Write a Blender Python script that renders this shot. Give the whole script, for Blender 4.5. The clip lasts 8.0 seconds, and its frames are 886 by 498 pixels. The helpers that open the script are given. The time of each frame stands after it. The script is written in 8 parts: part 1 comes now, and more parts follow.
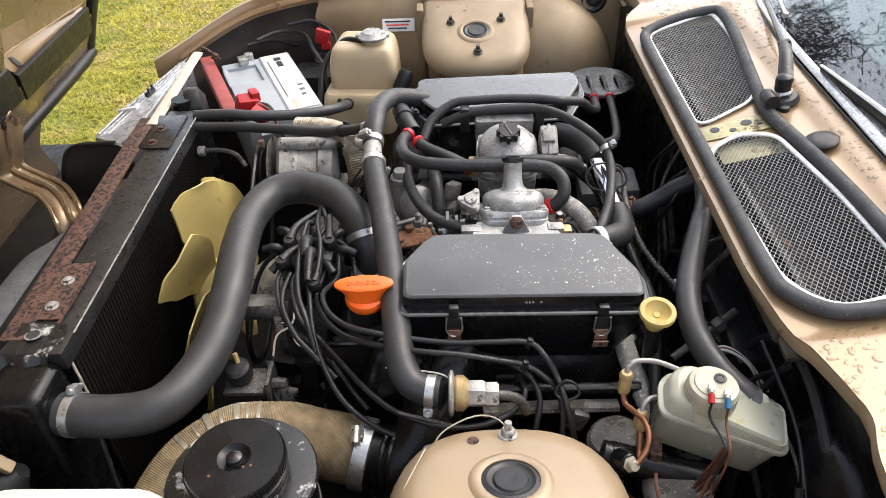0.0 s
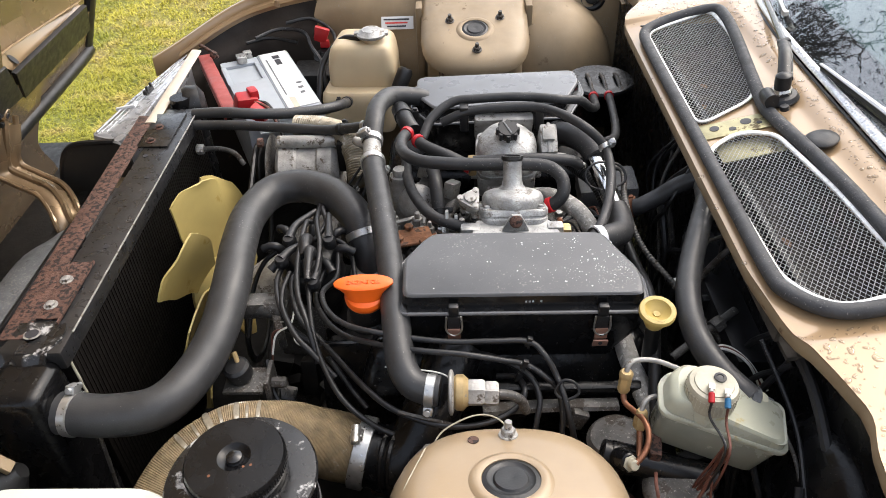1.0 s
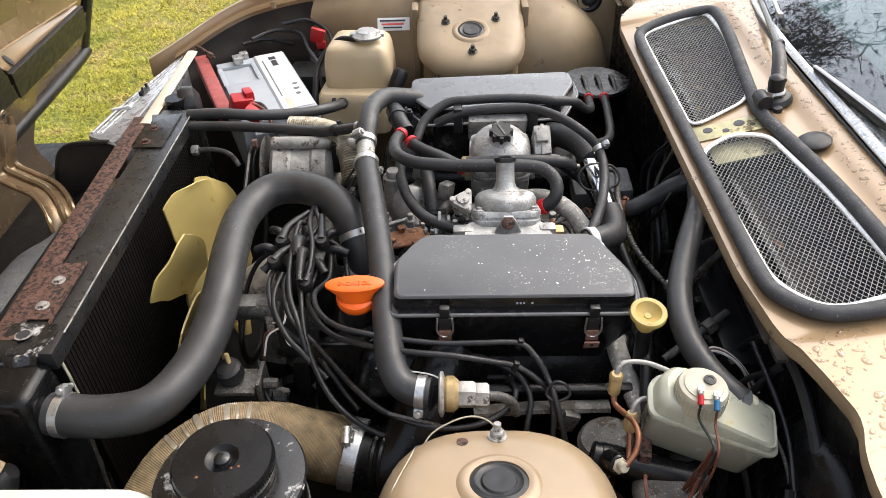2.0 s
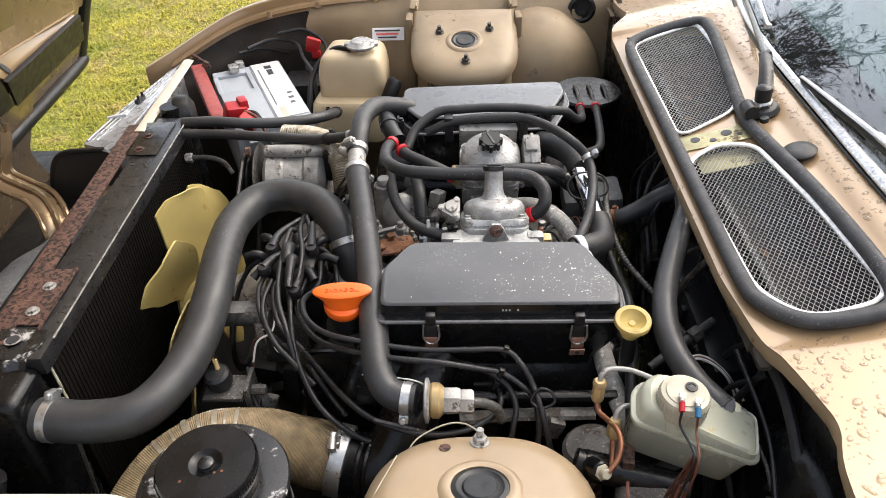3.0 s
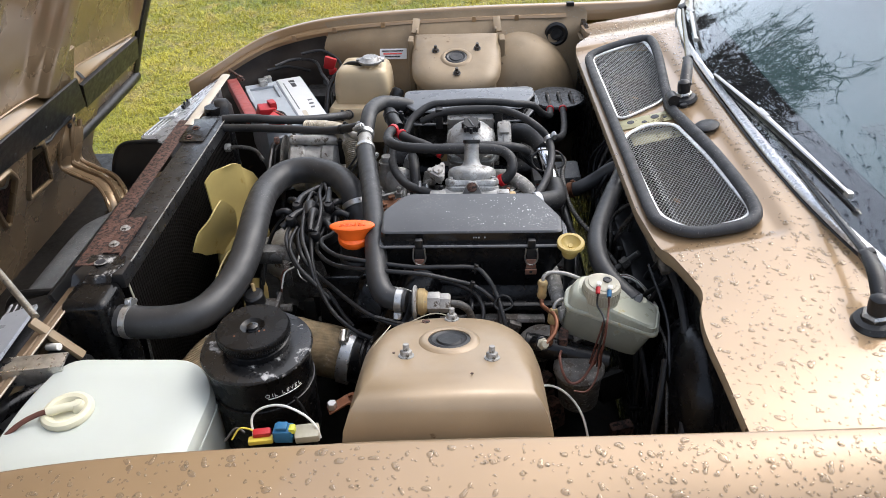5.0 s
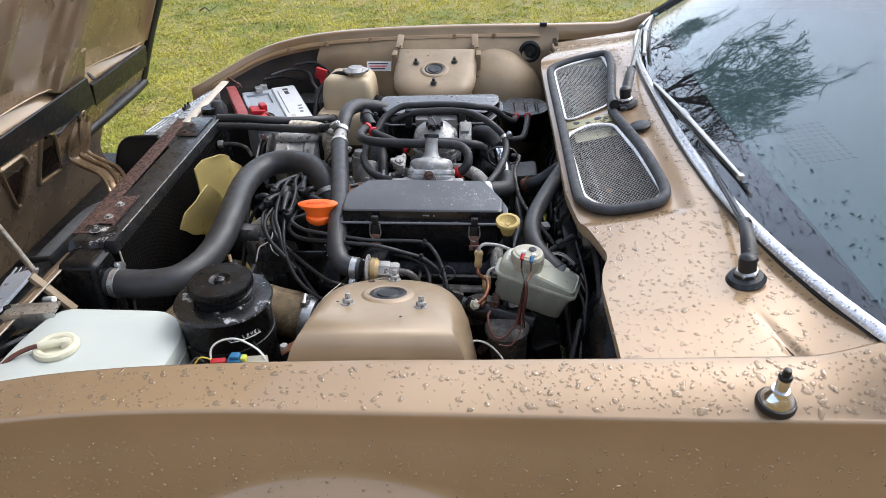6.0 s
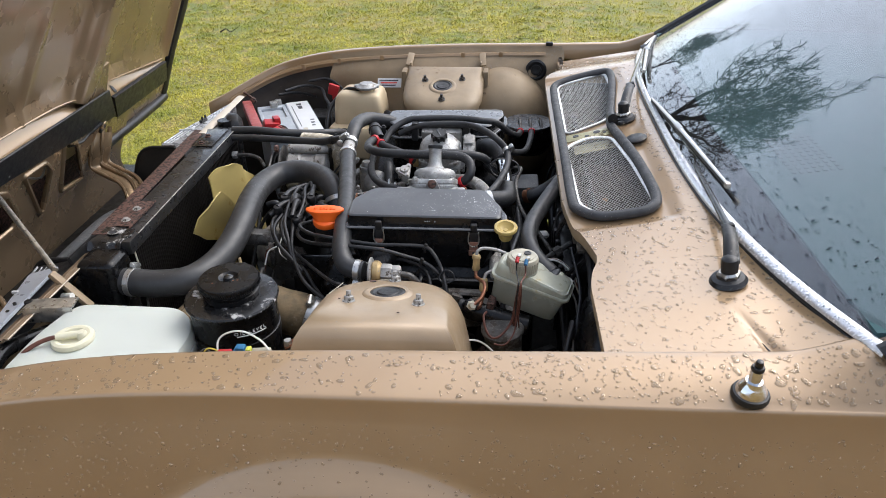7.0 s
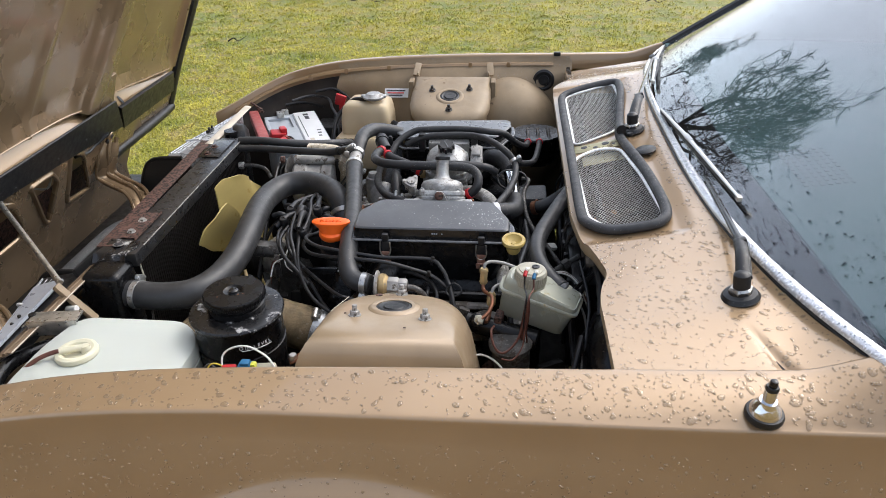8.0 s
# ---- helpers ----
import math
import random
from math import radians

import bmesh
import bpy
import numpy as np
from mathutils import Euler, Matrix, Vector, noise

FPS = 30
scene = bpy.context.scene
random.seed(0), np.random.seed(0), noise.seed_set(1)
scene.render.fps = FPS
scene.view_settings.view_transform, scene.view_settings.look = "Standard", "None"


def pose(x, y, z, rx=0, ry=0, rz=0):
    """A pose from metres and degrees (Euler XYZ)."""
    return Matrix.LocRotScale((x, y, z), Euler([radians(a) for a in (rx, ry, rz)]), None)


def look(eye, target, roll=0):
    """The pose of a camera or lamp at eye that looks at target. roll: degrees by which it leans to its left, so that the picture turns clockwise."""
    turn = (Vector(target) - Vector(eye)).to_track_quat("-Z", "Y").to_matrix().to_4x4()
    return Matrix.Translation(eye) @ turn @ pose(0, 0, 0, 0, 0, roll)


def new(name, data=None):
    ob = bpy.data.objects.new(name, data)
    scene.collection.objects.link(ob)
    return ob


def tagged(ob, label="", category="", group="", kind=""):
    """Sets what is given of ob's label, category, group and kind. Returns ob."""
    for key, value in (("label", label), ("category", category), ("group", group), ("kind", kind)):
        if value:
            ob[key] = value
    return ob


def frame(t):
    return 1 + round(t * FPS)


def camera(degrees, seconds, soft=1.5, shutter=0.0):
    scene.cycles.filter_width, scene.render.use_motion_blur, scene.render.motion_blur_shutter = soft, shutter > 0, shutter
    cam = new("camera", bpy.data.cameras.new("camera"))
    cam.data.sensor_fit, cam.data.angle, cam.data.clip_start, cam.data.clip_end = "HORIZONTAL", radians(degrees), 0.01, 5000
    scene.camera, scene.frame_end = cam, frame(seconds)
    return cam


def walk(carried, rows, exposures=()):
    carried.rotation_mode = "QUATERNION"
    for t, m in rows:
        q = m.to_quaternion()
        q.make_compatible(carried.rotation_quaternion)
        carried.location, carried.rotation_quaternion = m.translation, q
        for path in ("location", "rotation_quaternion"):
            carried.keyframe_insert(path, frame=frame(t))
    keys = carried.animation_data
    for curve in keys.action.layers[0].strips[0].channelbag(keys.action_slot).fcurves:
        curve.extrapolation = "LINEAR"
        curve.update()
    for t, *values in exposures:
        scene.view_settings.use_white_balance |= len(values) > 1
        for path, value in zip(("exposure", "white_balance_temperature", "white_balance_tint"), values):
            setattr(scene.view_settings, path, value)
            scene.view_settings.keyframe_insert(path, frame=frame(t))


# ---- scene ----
cam = camera(62.6, 8.0, soft=0.75)
PATH = [
    (0, (0.006, -0.014, 1.414), (-0.042, 1.556, 0.175), -2.3),
    (0.5, (0.003, -0.013, 1.414), (-0.04, 1.553, 0.171), -2.2),
    (1, (0.004, -0.012, 1.415), (-0.039, 1.553, 0.171), -2.2),
    (2.5, (0.025, -0.011, 1.414), (-0.023, 1.561, 0.179), -2.1),
    (3, (0.035, -0.018, 1.416), (-0.014, 1.565, 0.195), -2.0),
    (3.5, (0.049, -0.029, 1.417), (0.0, 1.57, 0.218), -1.9),
    (4, (0.052, -0.105, 1.427), (0.005, 1.516, 0.256), -1.8),
    (4.2, (0.044, -0.159, 1.433), (-0.002, 1.468, 0.27), -1.8),
    (5.3, (0.113, -0.406, 1.454), (0.031, 1.269, 0.365), -1.8),
    (5.5, (0.143, -0.44, 1.451), (0.056, 1.246, 0.378), -1.5),
    (6, (0.196, -0.525, 1.447), (0.087, 1.181, 0.408), -1.1),
    (6.5, (0.219, -0.577, 1.44), (0.087, 1.144, 0.43), -1.0),
    (7, (0.228, -0.586, 1.445), (0.076, 1.148, 0.46), -1.0),
    (7.5, (0.233, -0.576, 1.444), (0.069, 1.166, 0.475), -1.2),
    (8, (0.226, -0.569, 1.447), (0.055, 1.174, 0.48), -1.2),
]
walk(cam, [(t, look(eye, target, roll)) for t, eye, target, roll in PATH], [(0, 0.61, 6800, 10), (3, 0.58, 6900, 10), (4, 0.46, 7250, 10), (5.5, 0.25, 6050, 10), (6.5, 0.23, 6150, 10), (8, 0.21, 6350, 10)])

# ---------------------------------------------------------------- light
world = bpy.data.worlds.new("overcast_sky")
scene.world = world
world.use_nodes = True
wn, wl = world.node_tree.nodes, world.node_tree.links
sky = wn.new("ShaderNodeTexSky")
sky.sky_type = "NISHITA"
sky.sun_disc = False
sky.sun_elevation, sky.sun_rotation = radians(52), radians(52)
sky.air_density, sky.dust_density = 1.0, 3.0
grey = wn.new("ShaderNodeHueSaturation")
grey.inputs["Saturation"].default_value = 0.52
grey.inputs["Value"].default_value = 2.25
wl.new(sky.outputs[0], grey.inputs["Color"])
wl.new(grey.outputs[0], wn["Background"].inputs["Color"])
wn["Background"].inputs["Strength"].default_value = 0.14
sun = new("sun", bpy.data.lights.new("sun", "SUN"))
sun.data.energy, sun.data.angle, sun.data.color = 0.9, radians(80), (1.0, 0.96, 0.91)
sun.matrix_world = look((2.1, 2.47, 4.05), (0.1, 0.9, 0.8))


# ---------------------------------------------------------------- materials
def mat(name, col, rough=0.5, metal=0.0, var=0.2, scale=25.0, bump=0.1, bscale=220.0, spots=None, coat=0.0, rvar=0.12,
        trans=0.0, ior=1.45, sub=0.0, spec=0.5, per=0.0, dust=0.0):
    """Principled surface with colour drift, fine relief and, in spots, (colour, share, scale) of dirt or rust."""
    m = bpy.data.materials.new(name)
    m.use_nodes = True
    n, l = m.node_tree.nodes, m.node_tree.links
    b = n["Principled BSDF"]
    tc = n.new("ShaderNodeTexCoord")
    src = tc.outputs["Object"]
    n1 = n.new("ShaderNodeTexNoise")
    n1.inputs["Scale"].default_value, n1.inputs["Detail"].default_value = scale, 6
    l.new(src, n1.inputs["Vector"])
    ramp = n.new("ShaderNodeMapRange")
    ramp.inputs[1].default_value, ramp.inputs[2].default_value = 0.3, 0.7
    ramp.inputs[3].default_value, ramp.inputs[4].default_value = 1 - var, 1 + var
    l.new(n1.outputs["Fac"], ramp.inputs[0])
    mul = n.new("ShaderNodeMix")
    mul.data_type, mul.blend_type = "RGBA", "MULTIPLY"
    mul.inputs["Factor"].default_value = 1.0
    mul.inputs["A"].default_value = (*col, 1)
    l.new(ramp.outputs[0], mul.inputs["B"])
    out = mul.outputs["Result"]
    if per:
        oi = n.new("ShaderNodeObjectInfo")
        pr = n.new("ShaderNodeMapRange")
        pr.inputs[3].default_value, pr.inputs[4].default_value = 1 - per, 1 + per
        l.new(oi.outputs["Random"], pr.inputs[0])
        m2 = n.new("ShaderNodeMix")
        m2.data_type, m2.blend_type = "RGBA", "MULTIPLY"
        m2.inputs["Factor"].default_value = 1.0
        l.new(out, m2.inputs["A"])
        l.new(pr.outputs[0], m2.inputs["B"])
        out = m2.outputs["Result"]
    rr = n.new("ShaderNodeMapRange")
    rr.inputs[1].default_value, rr.inputs[2].default_value = 0.3, 0.7
    rr.inputs[3].default_value, rr.inputs[4].default_value = max(0.02, rough - rvar), min(1, rough + rvar)
    n2 = n.new("ShaderNodeTexNoise")
    n2.inputs["Scale"].default_value, n2.inputs["Detail"].default_value = bscale, 4
    l.new(src, n2.inputs["Vector"])
    n3 = n.new("ShaderNodeTexNoise")
    n3.inputs["Scale"].default_value, n3.inputs["Detail"].default_value = scale * 2.3, 5
    l.new(src, n3.inputs["Vector"])
    l.new(n3.outputs["Fac"], rr.inputs[0])
    rough_out = rr.outputs[0]
    if spots:
        scol, share, ssc = spots
        ns = n.new("ShaderNodeTexNoise")
        ns.inputs["Scale"].default_value, ns.inputs["Detail"].default_value, ns.inputs["Roughness"].default_value = ssc, 8, 0.65
        l.new(src, ns.inputs["Vector"])
        cut = n.new("ShaderNodeMapRange")
        edge = 0.74 - 0.48 * share
        cut.inputs[1].default_value, cut.inputs[2].default_value = edge - 0.03, edge + 0.03
        l.new(ns.outputs["Fac"], cut.inputs[0])
        mx = n.new("ShaderNodeMix")
        mx.data_type = "RGBA"
        l.new(cut.outputs[0], mx.inputs["Factor"])
        l.new(out, mx.inputs["A"])
        mx.inputs["B"].default_value = (*scol, 1)
        out = mx.outputs["Result"]
        mr = n.new("ShaderNodeMix")
        l.new(cut.outputs[0], mr.inputs["Factor"])
        l.new(rough_out, mr.inputs["A"])
        mr.inputs["B"].default_value = 0.8
        rough_out = mr.outputs["Result"]
        if metal:
            mm = n.new("ShaderNodeMix")
            l.new(cut.outputs[0], mm.inputs["Factor"])
            mm.inputs["A"].default_value, mm.inputs["B"].default_value = metal, metal * 0.35
            l.new(mm.outputs["Result"], b.inputs["Metallic"])
    if dust:
        nd = n.new("ShaderNodeTexNoise")
        nd.inputs["Scale"].default_value, nd.inputs["Detail"].default_value, nd.inputs["Roughness"].default_value = 330, 3, 0.6
        l.new(src, nd.inputs["Vector"])
        film = n.new("ShaderNodeTexNoise")
        film.inputs["Scale"].default_value, film.inputs["Detail"].default_value = 11, 5
        l.new(src, film.inputs["Vector"])
        add = n.new("ShaderNodeMath")
        add.operation = "MULTIPLY_ADD"
        l.new(film.outputs["Fac"], add.inputs[0])
        add.inputs[1].default_value = 0.35
        l.new(nd.outputs["Fac"], add.inputs[2])
        dc = n.new("ShaderNodeMapRange")
        dc.inputs[1].default_value, dc.inputs[2].default_value = 0.90 - 0.16 * dust, 0.99 - 0.16 * dust
        dc.inputs[4].default_value = 0.75
        l.new(add.outputs[0], dc.inputs[0])
        md = n.new("ShaderNodeMix")
        md.data_type = "RGBA"
        l.new(dc.outputs[0], md.inputs["Factor"])
        l.new(out, md.inputs["A"])
        md.inputs["B"].default_value = (0.27, 0.255, 0.235, 1)
        out = md.outputs["Result"]
    l.new(out, b.inputs["Base Color"])
    l.new(rough_out, b.inputs["Roughness"])
    if not (spots and metal):
        b.inputs["Metallic"].default_value = metal
    b.inputs["Specular IOR Level"].default_value = spec
    b.inputs["Coat Weight"].default_value, b.inputs["Coat Roughness"].default_value = coat, 0.08
    b.inputs["Transmission Weight"].default_value, b.inputs["IOR"].default_value = trans, ior
    if sub:
        b.inputs["Subsurface Weight"].default_value = sub
        b.inputs["Subsurface Radius"].default_value = (0.02, 0.018, 0.012)
        b.inputs["Subsurface Scale"].default_value = 1.0
    if bump:
        bp = n.new("ShaderNodeBump")
        bp.inputs["Strength"].default_value, bp.inputs["Distance"].default_value = bump, 0.002
        l.new(n2.outputs["Fac"], bp.inputs["Height"])
        l.new(bp.outputs[0], b.inputs["Normal"])
    return m


GOLD = (0.335, 0.225, 0.124)
M = {
    "paint": mat("gold_paint", GOLD, 0.40, 0.32, 0.06, 6, 0.02, 900, None, 1.0, 0.04, dust=0.06, spec=0.35),
    "paint_dirty": mat("dusty_gold_paint", (0.25, 0.185, 0.112), 0.58, 0.05, 0.20, 13, 0.08, 400, ((0.11, 0.072, 0.04), 0.16, 18), 0.0, 0.1, dust=0.5),
    "paint_under": mat("gold_paint_underside", (0.255, 0.178, 0.104), 0.28, 0.5, 0.12, 5, 0.03, 400, None, 0.35, 0.08),
    "tower": mat("tower_paint", (0.305, 0.222, 0.136), 0.40, 0.10, 0.12, 12, 0.05, 600, ((0.16, 0.10, 0.05), 0.06, 30), 0.3, 0.1, dust=0.25),
    # Far tower's weaker light is put into a darker, grimy gold.
    "tower_far": mat("dim_grimy_tower_paint", (0.265, 0.198, 0.122), 0.5, 0.1, 0.18, 14, 0.08, 400, ((0.13, 0.085, 0.045), 0.14, 26), 0.05, 0.1, dust=0.5),
    "black": mat("black_enamel", (0.005, 0.005, 0.0055), 0.26, 0.0, 0.3, 20, 0.10, 300, ((0.030, 0.027, 0.024), 0.10, 60), 0.0, dust=0.06, spec=0.32),
    "black_worn": mat("chipped_black_enamel", (0.008, 0.008, 0.0085), 0.28, 0.0, 0.3, 20, 0.06, 300, ((0.36, 0.36, 0.37), 0.12, 28), 0.2),
    # Lid tops: sky sheen is put into the grey; sides stay near black.
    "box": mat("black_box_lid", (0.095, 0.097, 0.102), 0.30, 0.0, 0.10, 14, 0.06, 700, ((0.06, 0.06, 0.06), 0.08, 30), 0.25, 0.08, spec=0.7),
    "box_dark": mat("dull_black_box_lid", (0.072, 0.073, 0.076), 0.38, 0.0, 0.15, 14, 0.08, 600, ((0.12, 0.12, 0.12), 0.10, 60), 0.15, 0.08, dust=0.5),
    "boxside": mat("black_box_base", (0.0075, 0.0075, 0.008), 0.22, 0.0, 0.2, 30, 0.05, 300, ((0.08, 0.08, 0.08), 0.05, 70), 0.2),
    "hose": mat("rubber_hose", (0.033, 0.0332, 0.034), 0.44, 0.0, 0.22, 30, 0.10, 420, ((0.06, 0.056, 0.052), 0.08, 40), 0.0, 0.14, dust=0.22),
    "hose_soft": mat("matt_rubber_hose", (0.023, 0.023, 0.024), 0.52, 0.0, 0.25, 40, 0.10, 500, ((0.055, 0.05, 0.046), 0.08, 60), dust=0.3),
    "lead": mat("ignition_lead_rubber", (0.014, 0.014, 0.015), 0.42, 0.0, 0.2, 60, 0.06, 600, ((0.08, 0.07, 0.06), 0.08, 90), dust=0.35),
    "seal": mat("foam_rubber_seal", (0.040, 0.041, 0.044), 0.62, 0.0, 0.2, 35, 0.25, 500, ((0.075, 0.075, 0.075), 0.12, 45), dust=0.5),
    "dark": mat("grimy_dark_metal", (0.008, 0.0075, 0.007), 0.55, 0.0, 0.5, 30, 0.25, 200, ((0.025, 0.02, 0.016), 0.25, 40), spec=0.3),
    "grime": mat("oily_cast_iron", (0.085, 0.081, 0.075), 0.5, 0.3, 0.5, 35, 0.3, 240, ((0.05, 0.04, 0.032), 0.4, 45), dust=0.9),
    "fins": mat("radiator_fins", (0.006, 0.0048, 0.0042), 0.75, 0.0, 0.4, 80, 0.2, 400, spec=0.12),
    "rust": mat("rusty_steel", (0.100, 0.050, 0.036), 0.72, 0.1, 0.4, 60, 0.8, 260, ((0.016, 0.011, 0.009), 0.44, 140)),
    "rust_warm": mat("orange_rust", (0.20, 0.085, 0.04), 0.8, 0.0, 0.4, 70, 0.5, 260, ((0.06, 0.035, 0.025), 0.35, 80)),
    "red_band": mat("red_hose_band", (0.50, 0.012, 0.018), 0.45, 0.0, 0.15, 60, 0.1, 400),
    "sleeve": mat("tarnished_foil_sleeve", (0.27, 0.24, 0.185), 0.45, 0.5, 0.3, 60, 0.4, 200, ((0.48, 0.46, 0.42), 0.28, 60)),
    "lagging": mat("speckled_lagging", (0.27, 0.26, 0.24), 0.8, 0.0, 0.3, 120, 0.6, 260, ((0.55, 0.54, 0.51), 0.3, 140)),
    # Shade beside the battery is put into this brown, along with grime.
    "brown_bay": mat("shaded_grimy_inner_wing", (0.030, 0.023, 0.018), 0.6, 0.0, 0.4, 12, 0.2, 200, ((0.10, 0.072, 0.045), 0.16, 16)),
    "fin_rail": mat("satin_black_rail", (0.018, 0.018, 0.019), 0.32, 0.0, 0.3, 30, 0.1, 300, ((0.06, 0.045, 0.035), 0.12, 70), 0.1),
    "alloy": mat("cast_aluminium", (0.37, 0.37, 0.36), 0.50, 0.45, 0.40, 45, 0.55, 240, ((0.20, 0.18, 0.155), 0.30, 60), dust=1.0),
    "alloy_dull": mat("dull_aluminium", (0.35, 0.34, 0.32), 0.52, 0.45, 0.4, 38, 0.4, 280, ((0.10, 0.08, 0.06), 0.30, 50), dust=0.8),
    "steel": mat("zinc_steel", (0.50, 0.49, 0.46), 0.35, 0.9, 0.25, 70, 0.1, 500, ((0.22, 0.13, 0.07), 0.10, 80)),
    "clip": mat("bright_hose_clip", (0.50, 0.50, 0.49), 0.36, 0.85, 0.15, 90, 0.08, 500, ((0.25, 0.22, 0.18), 0.08, 120)),
    "chrome": mat("chrome", (0.68, 0.69, 0.71), 0.10, 1.0, 0.06, 60, 0.02, 500, ((0.35, 0.33, 0.30), 0.05, 90)),
    "trim": mat("aged_bright_trim", (0.78, 0.78, 0.78), 0.22, 0.55, 0.12, 120, 0.12, 300, ((0.10, 0.10, 0.10), 0.22, 330)),
    "vent_trim": mat("bright_vent_frame", (0.78, 0.78, 0.76), 0.35, 0.3, 0.2, 120, 0.15, 300, ((0.30, 0.28, 0.24), 0.15, 110)),
    "chipped": mat("flaking_black_enamel", (0.012, 0.012, 0.0125), 0.26, 0.0, 0.3, 20, 0.1, 300, ((0.40, 0.39, 0.38), 0.28, 40), 0.1),
    "brass": mat("dull_brass", (0.42, 0.305, 0.150), 0.48, 0.5, 0.25, 60, 0.12, 350, ((0.28, 0.26, 0.22), 0.2, 80)),
    "copper": mat("copper_pipe", (0.25, 0.110, 0.062), 0.42, 0.7, 0.25, 60, 0.1, 350, ((0.13, 0.07, 0.05), 0.2, 90)),
    "white": mat("milky_plastic", (0.50, 0.53, 0.485), 0.35, 0.0, 0.05, 6, 0.03, 300, None, 0.15, 0.06, sub=0.15),
    "cream": mat("yellowed_plastic", (0.60, 0.575, 0.43), 0.4, 0.0, 0.08, 20, 0.05, 300, None, 0.0, 0.06, sub=0.1),
    "fluid": mat("stained_reservoir_plastic", (0.38, 0.385, 0.305), 0.30, 0.0, 0.16, 16, 0.05, 300, ((0.40, 0.33, 0.16), 0.20, 14), 0.1, 0.06, sub=0.2),
    # Lower half: its shade is put into a darker clouded plastic colour.
    "fluid_low": mat("shaded_clouded_plastic", (0.29, 0.305, 0.255), 0.25, 0.0, 0.2, 14, 0.04, 300, ((0.30, 0.25, 0.13), 0.18, 12), 0.2, 0.06, sub=0.1),
    "lid": mat("stained_white_cap", (0.37, 0.345, 0.265), 0.4, 0.0, 0.15, 60, 0.05, 400, ((0.40, 0.34, 0.22), 0.15, 70)),
    "tank": mat("yellowed_header_tank", (0.53, 0.425, 0.275), 0.42, 0.0, 0.12, 10, 0.05, 300, ((0.33, 0.24, 0.11), 0.12, 12), 0.05, 0.08, sub=0.15),
    "orange": mat("orange_plastic", (0.86, 0.13, 0.012), 0.36, 0.0, 0.06, 30, 0.04, 400, ((0.45, 0.07, 0.01), 0.03, 90), 0.1, 0.06),
    "yellow": mat("mustard_plastic", (0.43, 0.315, 0.10), 0.45, 0.0, 0.10, 40, 0.06, 400, ((0.28, 0.20, 0.06), 0.12, 60)),
    "fan": mat("faded_yellow_plastic", (0.42, 0.325, 0.115), 0.5, 0.0, 0.12, 14, 0.05, 300, ((0.36, 0.25, 0.06), 0.15, 18), 0, 0.08),
    "red": mat("red_plastic", (0.40, 0.016, 0.020), 0.4, 0.0, 0.1, 40, 0.05, 400, ((0.2, 0.02, 0.02), 0.06, 60)),
    "red_dull": mat("faded_red_paint", (0.30, 0.055, 0.045), 0.5, 0.0, 0.2, 30, 0.06, 400),
    "blue": mat("blue_plastic", (0.02, 0.12, 0.24), 0.4, 0.0, 0.1, 40, 0.04, 400),
    "green": mat("yellow_green_plastic", (0.50, 0.52, 0.06), 0.4, 0.0, 0.1, 40, 0.04, 400),
    "wire_w": mat("white_wire", (0.66, 0.65, 0.60), 0.45, 0.0, 0.1, 60, 0.04, 400),
    "wire_y": mat("yellow_wire", (0.62, 0.47, 0.06), 0.45, 0.0, 0.1, 60, 0.04, 400),
    "wire_b": mat("brown_wire", (0.115, 0.042, 0.028), 0.5, 0.0, 0.2, 60, 0.06, 400),
    "battery": mat("light_grey_battery_case", (0.33, 0.36, 0.39), 0.45, 0.0, 0.06, 20, 0.05, 500, ((0.35, 0.34, 0.31), 0.05, 40)),
    "label": mat("white_label", (0.62, 0.63, 0.64), 0.4, 0.0, 0.04, 30, 0.02, 300),
    "ink": mat("dark_print", (0.03, 0.03, 0.035), 0.5, 0.0, 0.1, 30, 0.0, 300),
    "paint_white": mat("white_print", (0.72, 0.72, 0.70), 0.5, 0.0, 0.1, 60, 0.0, 300),
    "redink": mat("red_print", (0.55, 0.06, 0.05), 0.5, 0.0, 0.1, 30, 0.0, 300),
    "silver": mat("silver_painted_plastic", (0.50, 0.51, 0.53), 0.30, 0.5, 0.08, 20, 0.04, 400, ((0.30, 0.29, 0.27), 0.05, 40), 0.2),
    # Sky reflection is put into this paler, bluish silver.
    "silver_back": mat("sky_tinted_silver_plastic", (0.60, 0.64, 0.70), 0.34, 0.2, 0.06, 20, 0.03, 400, ((0.30, 0.29, 0.27), 0.05, 40), 0.2),
    "hasp": mat("coppery_latch_plate", (0.36, 0.20, 0.15), 0.4, 0.5, 0.2, 60, 0.08, 350, ((0.16, 0.09, 0.06), 0.15, 90)),
    "speck": mat("bare_metal_specks", (0.72, 0.72, 0.71), 0.5, 0.1, 0.1, 60, 0.0, 300),
    "beige": mat("beige_primer", (0.50, 0.44, 0.35), 0.5, 0.0, 0.1, 20, 0.05, 400, ((0.22, 0.15, 0.09), 0.06, 40)),
    "paper": mat("paper_and_foil_duct", (0.225, 0.17, 0.10), 0.6, 0.1, 0.35, 60, 0.5, 200, ((0.62, 0.60, 0.55), 0.16, 16)),
    "plastic": mat("black_plastic", (0.012, 0.0122, 0.013), 0.40, 0.0, 0.25, 30, 0.15, 500, ((0.05, 0.045, 0.04), 0.06, 50), dust=0.2),
    "grey": mat("grey_plastic", (0.10, 0.105, 0.11), 0.5, 0.0, 0.25, 30, 0.2, 400, ((0.05, 0.045, 0.04), 0.15, 40), dust=0.8),
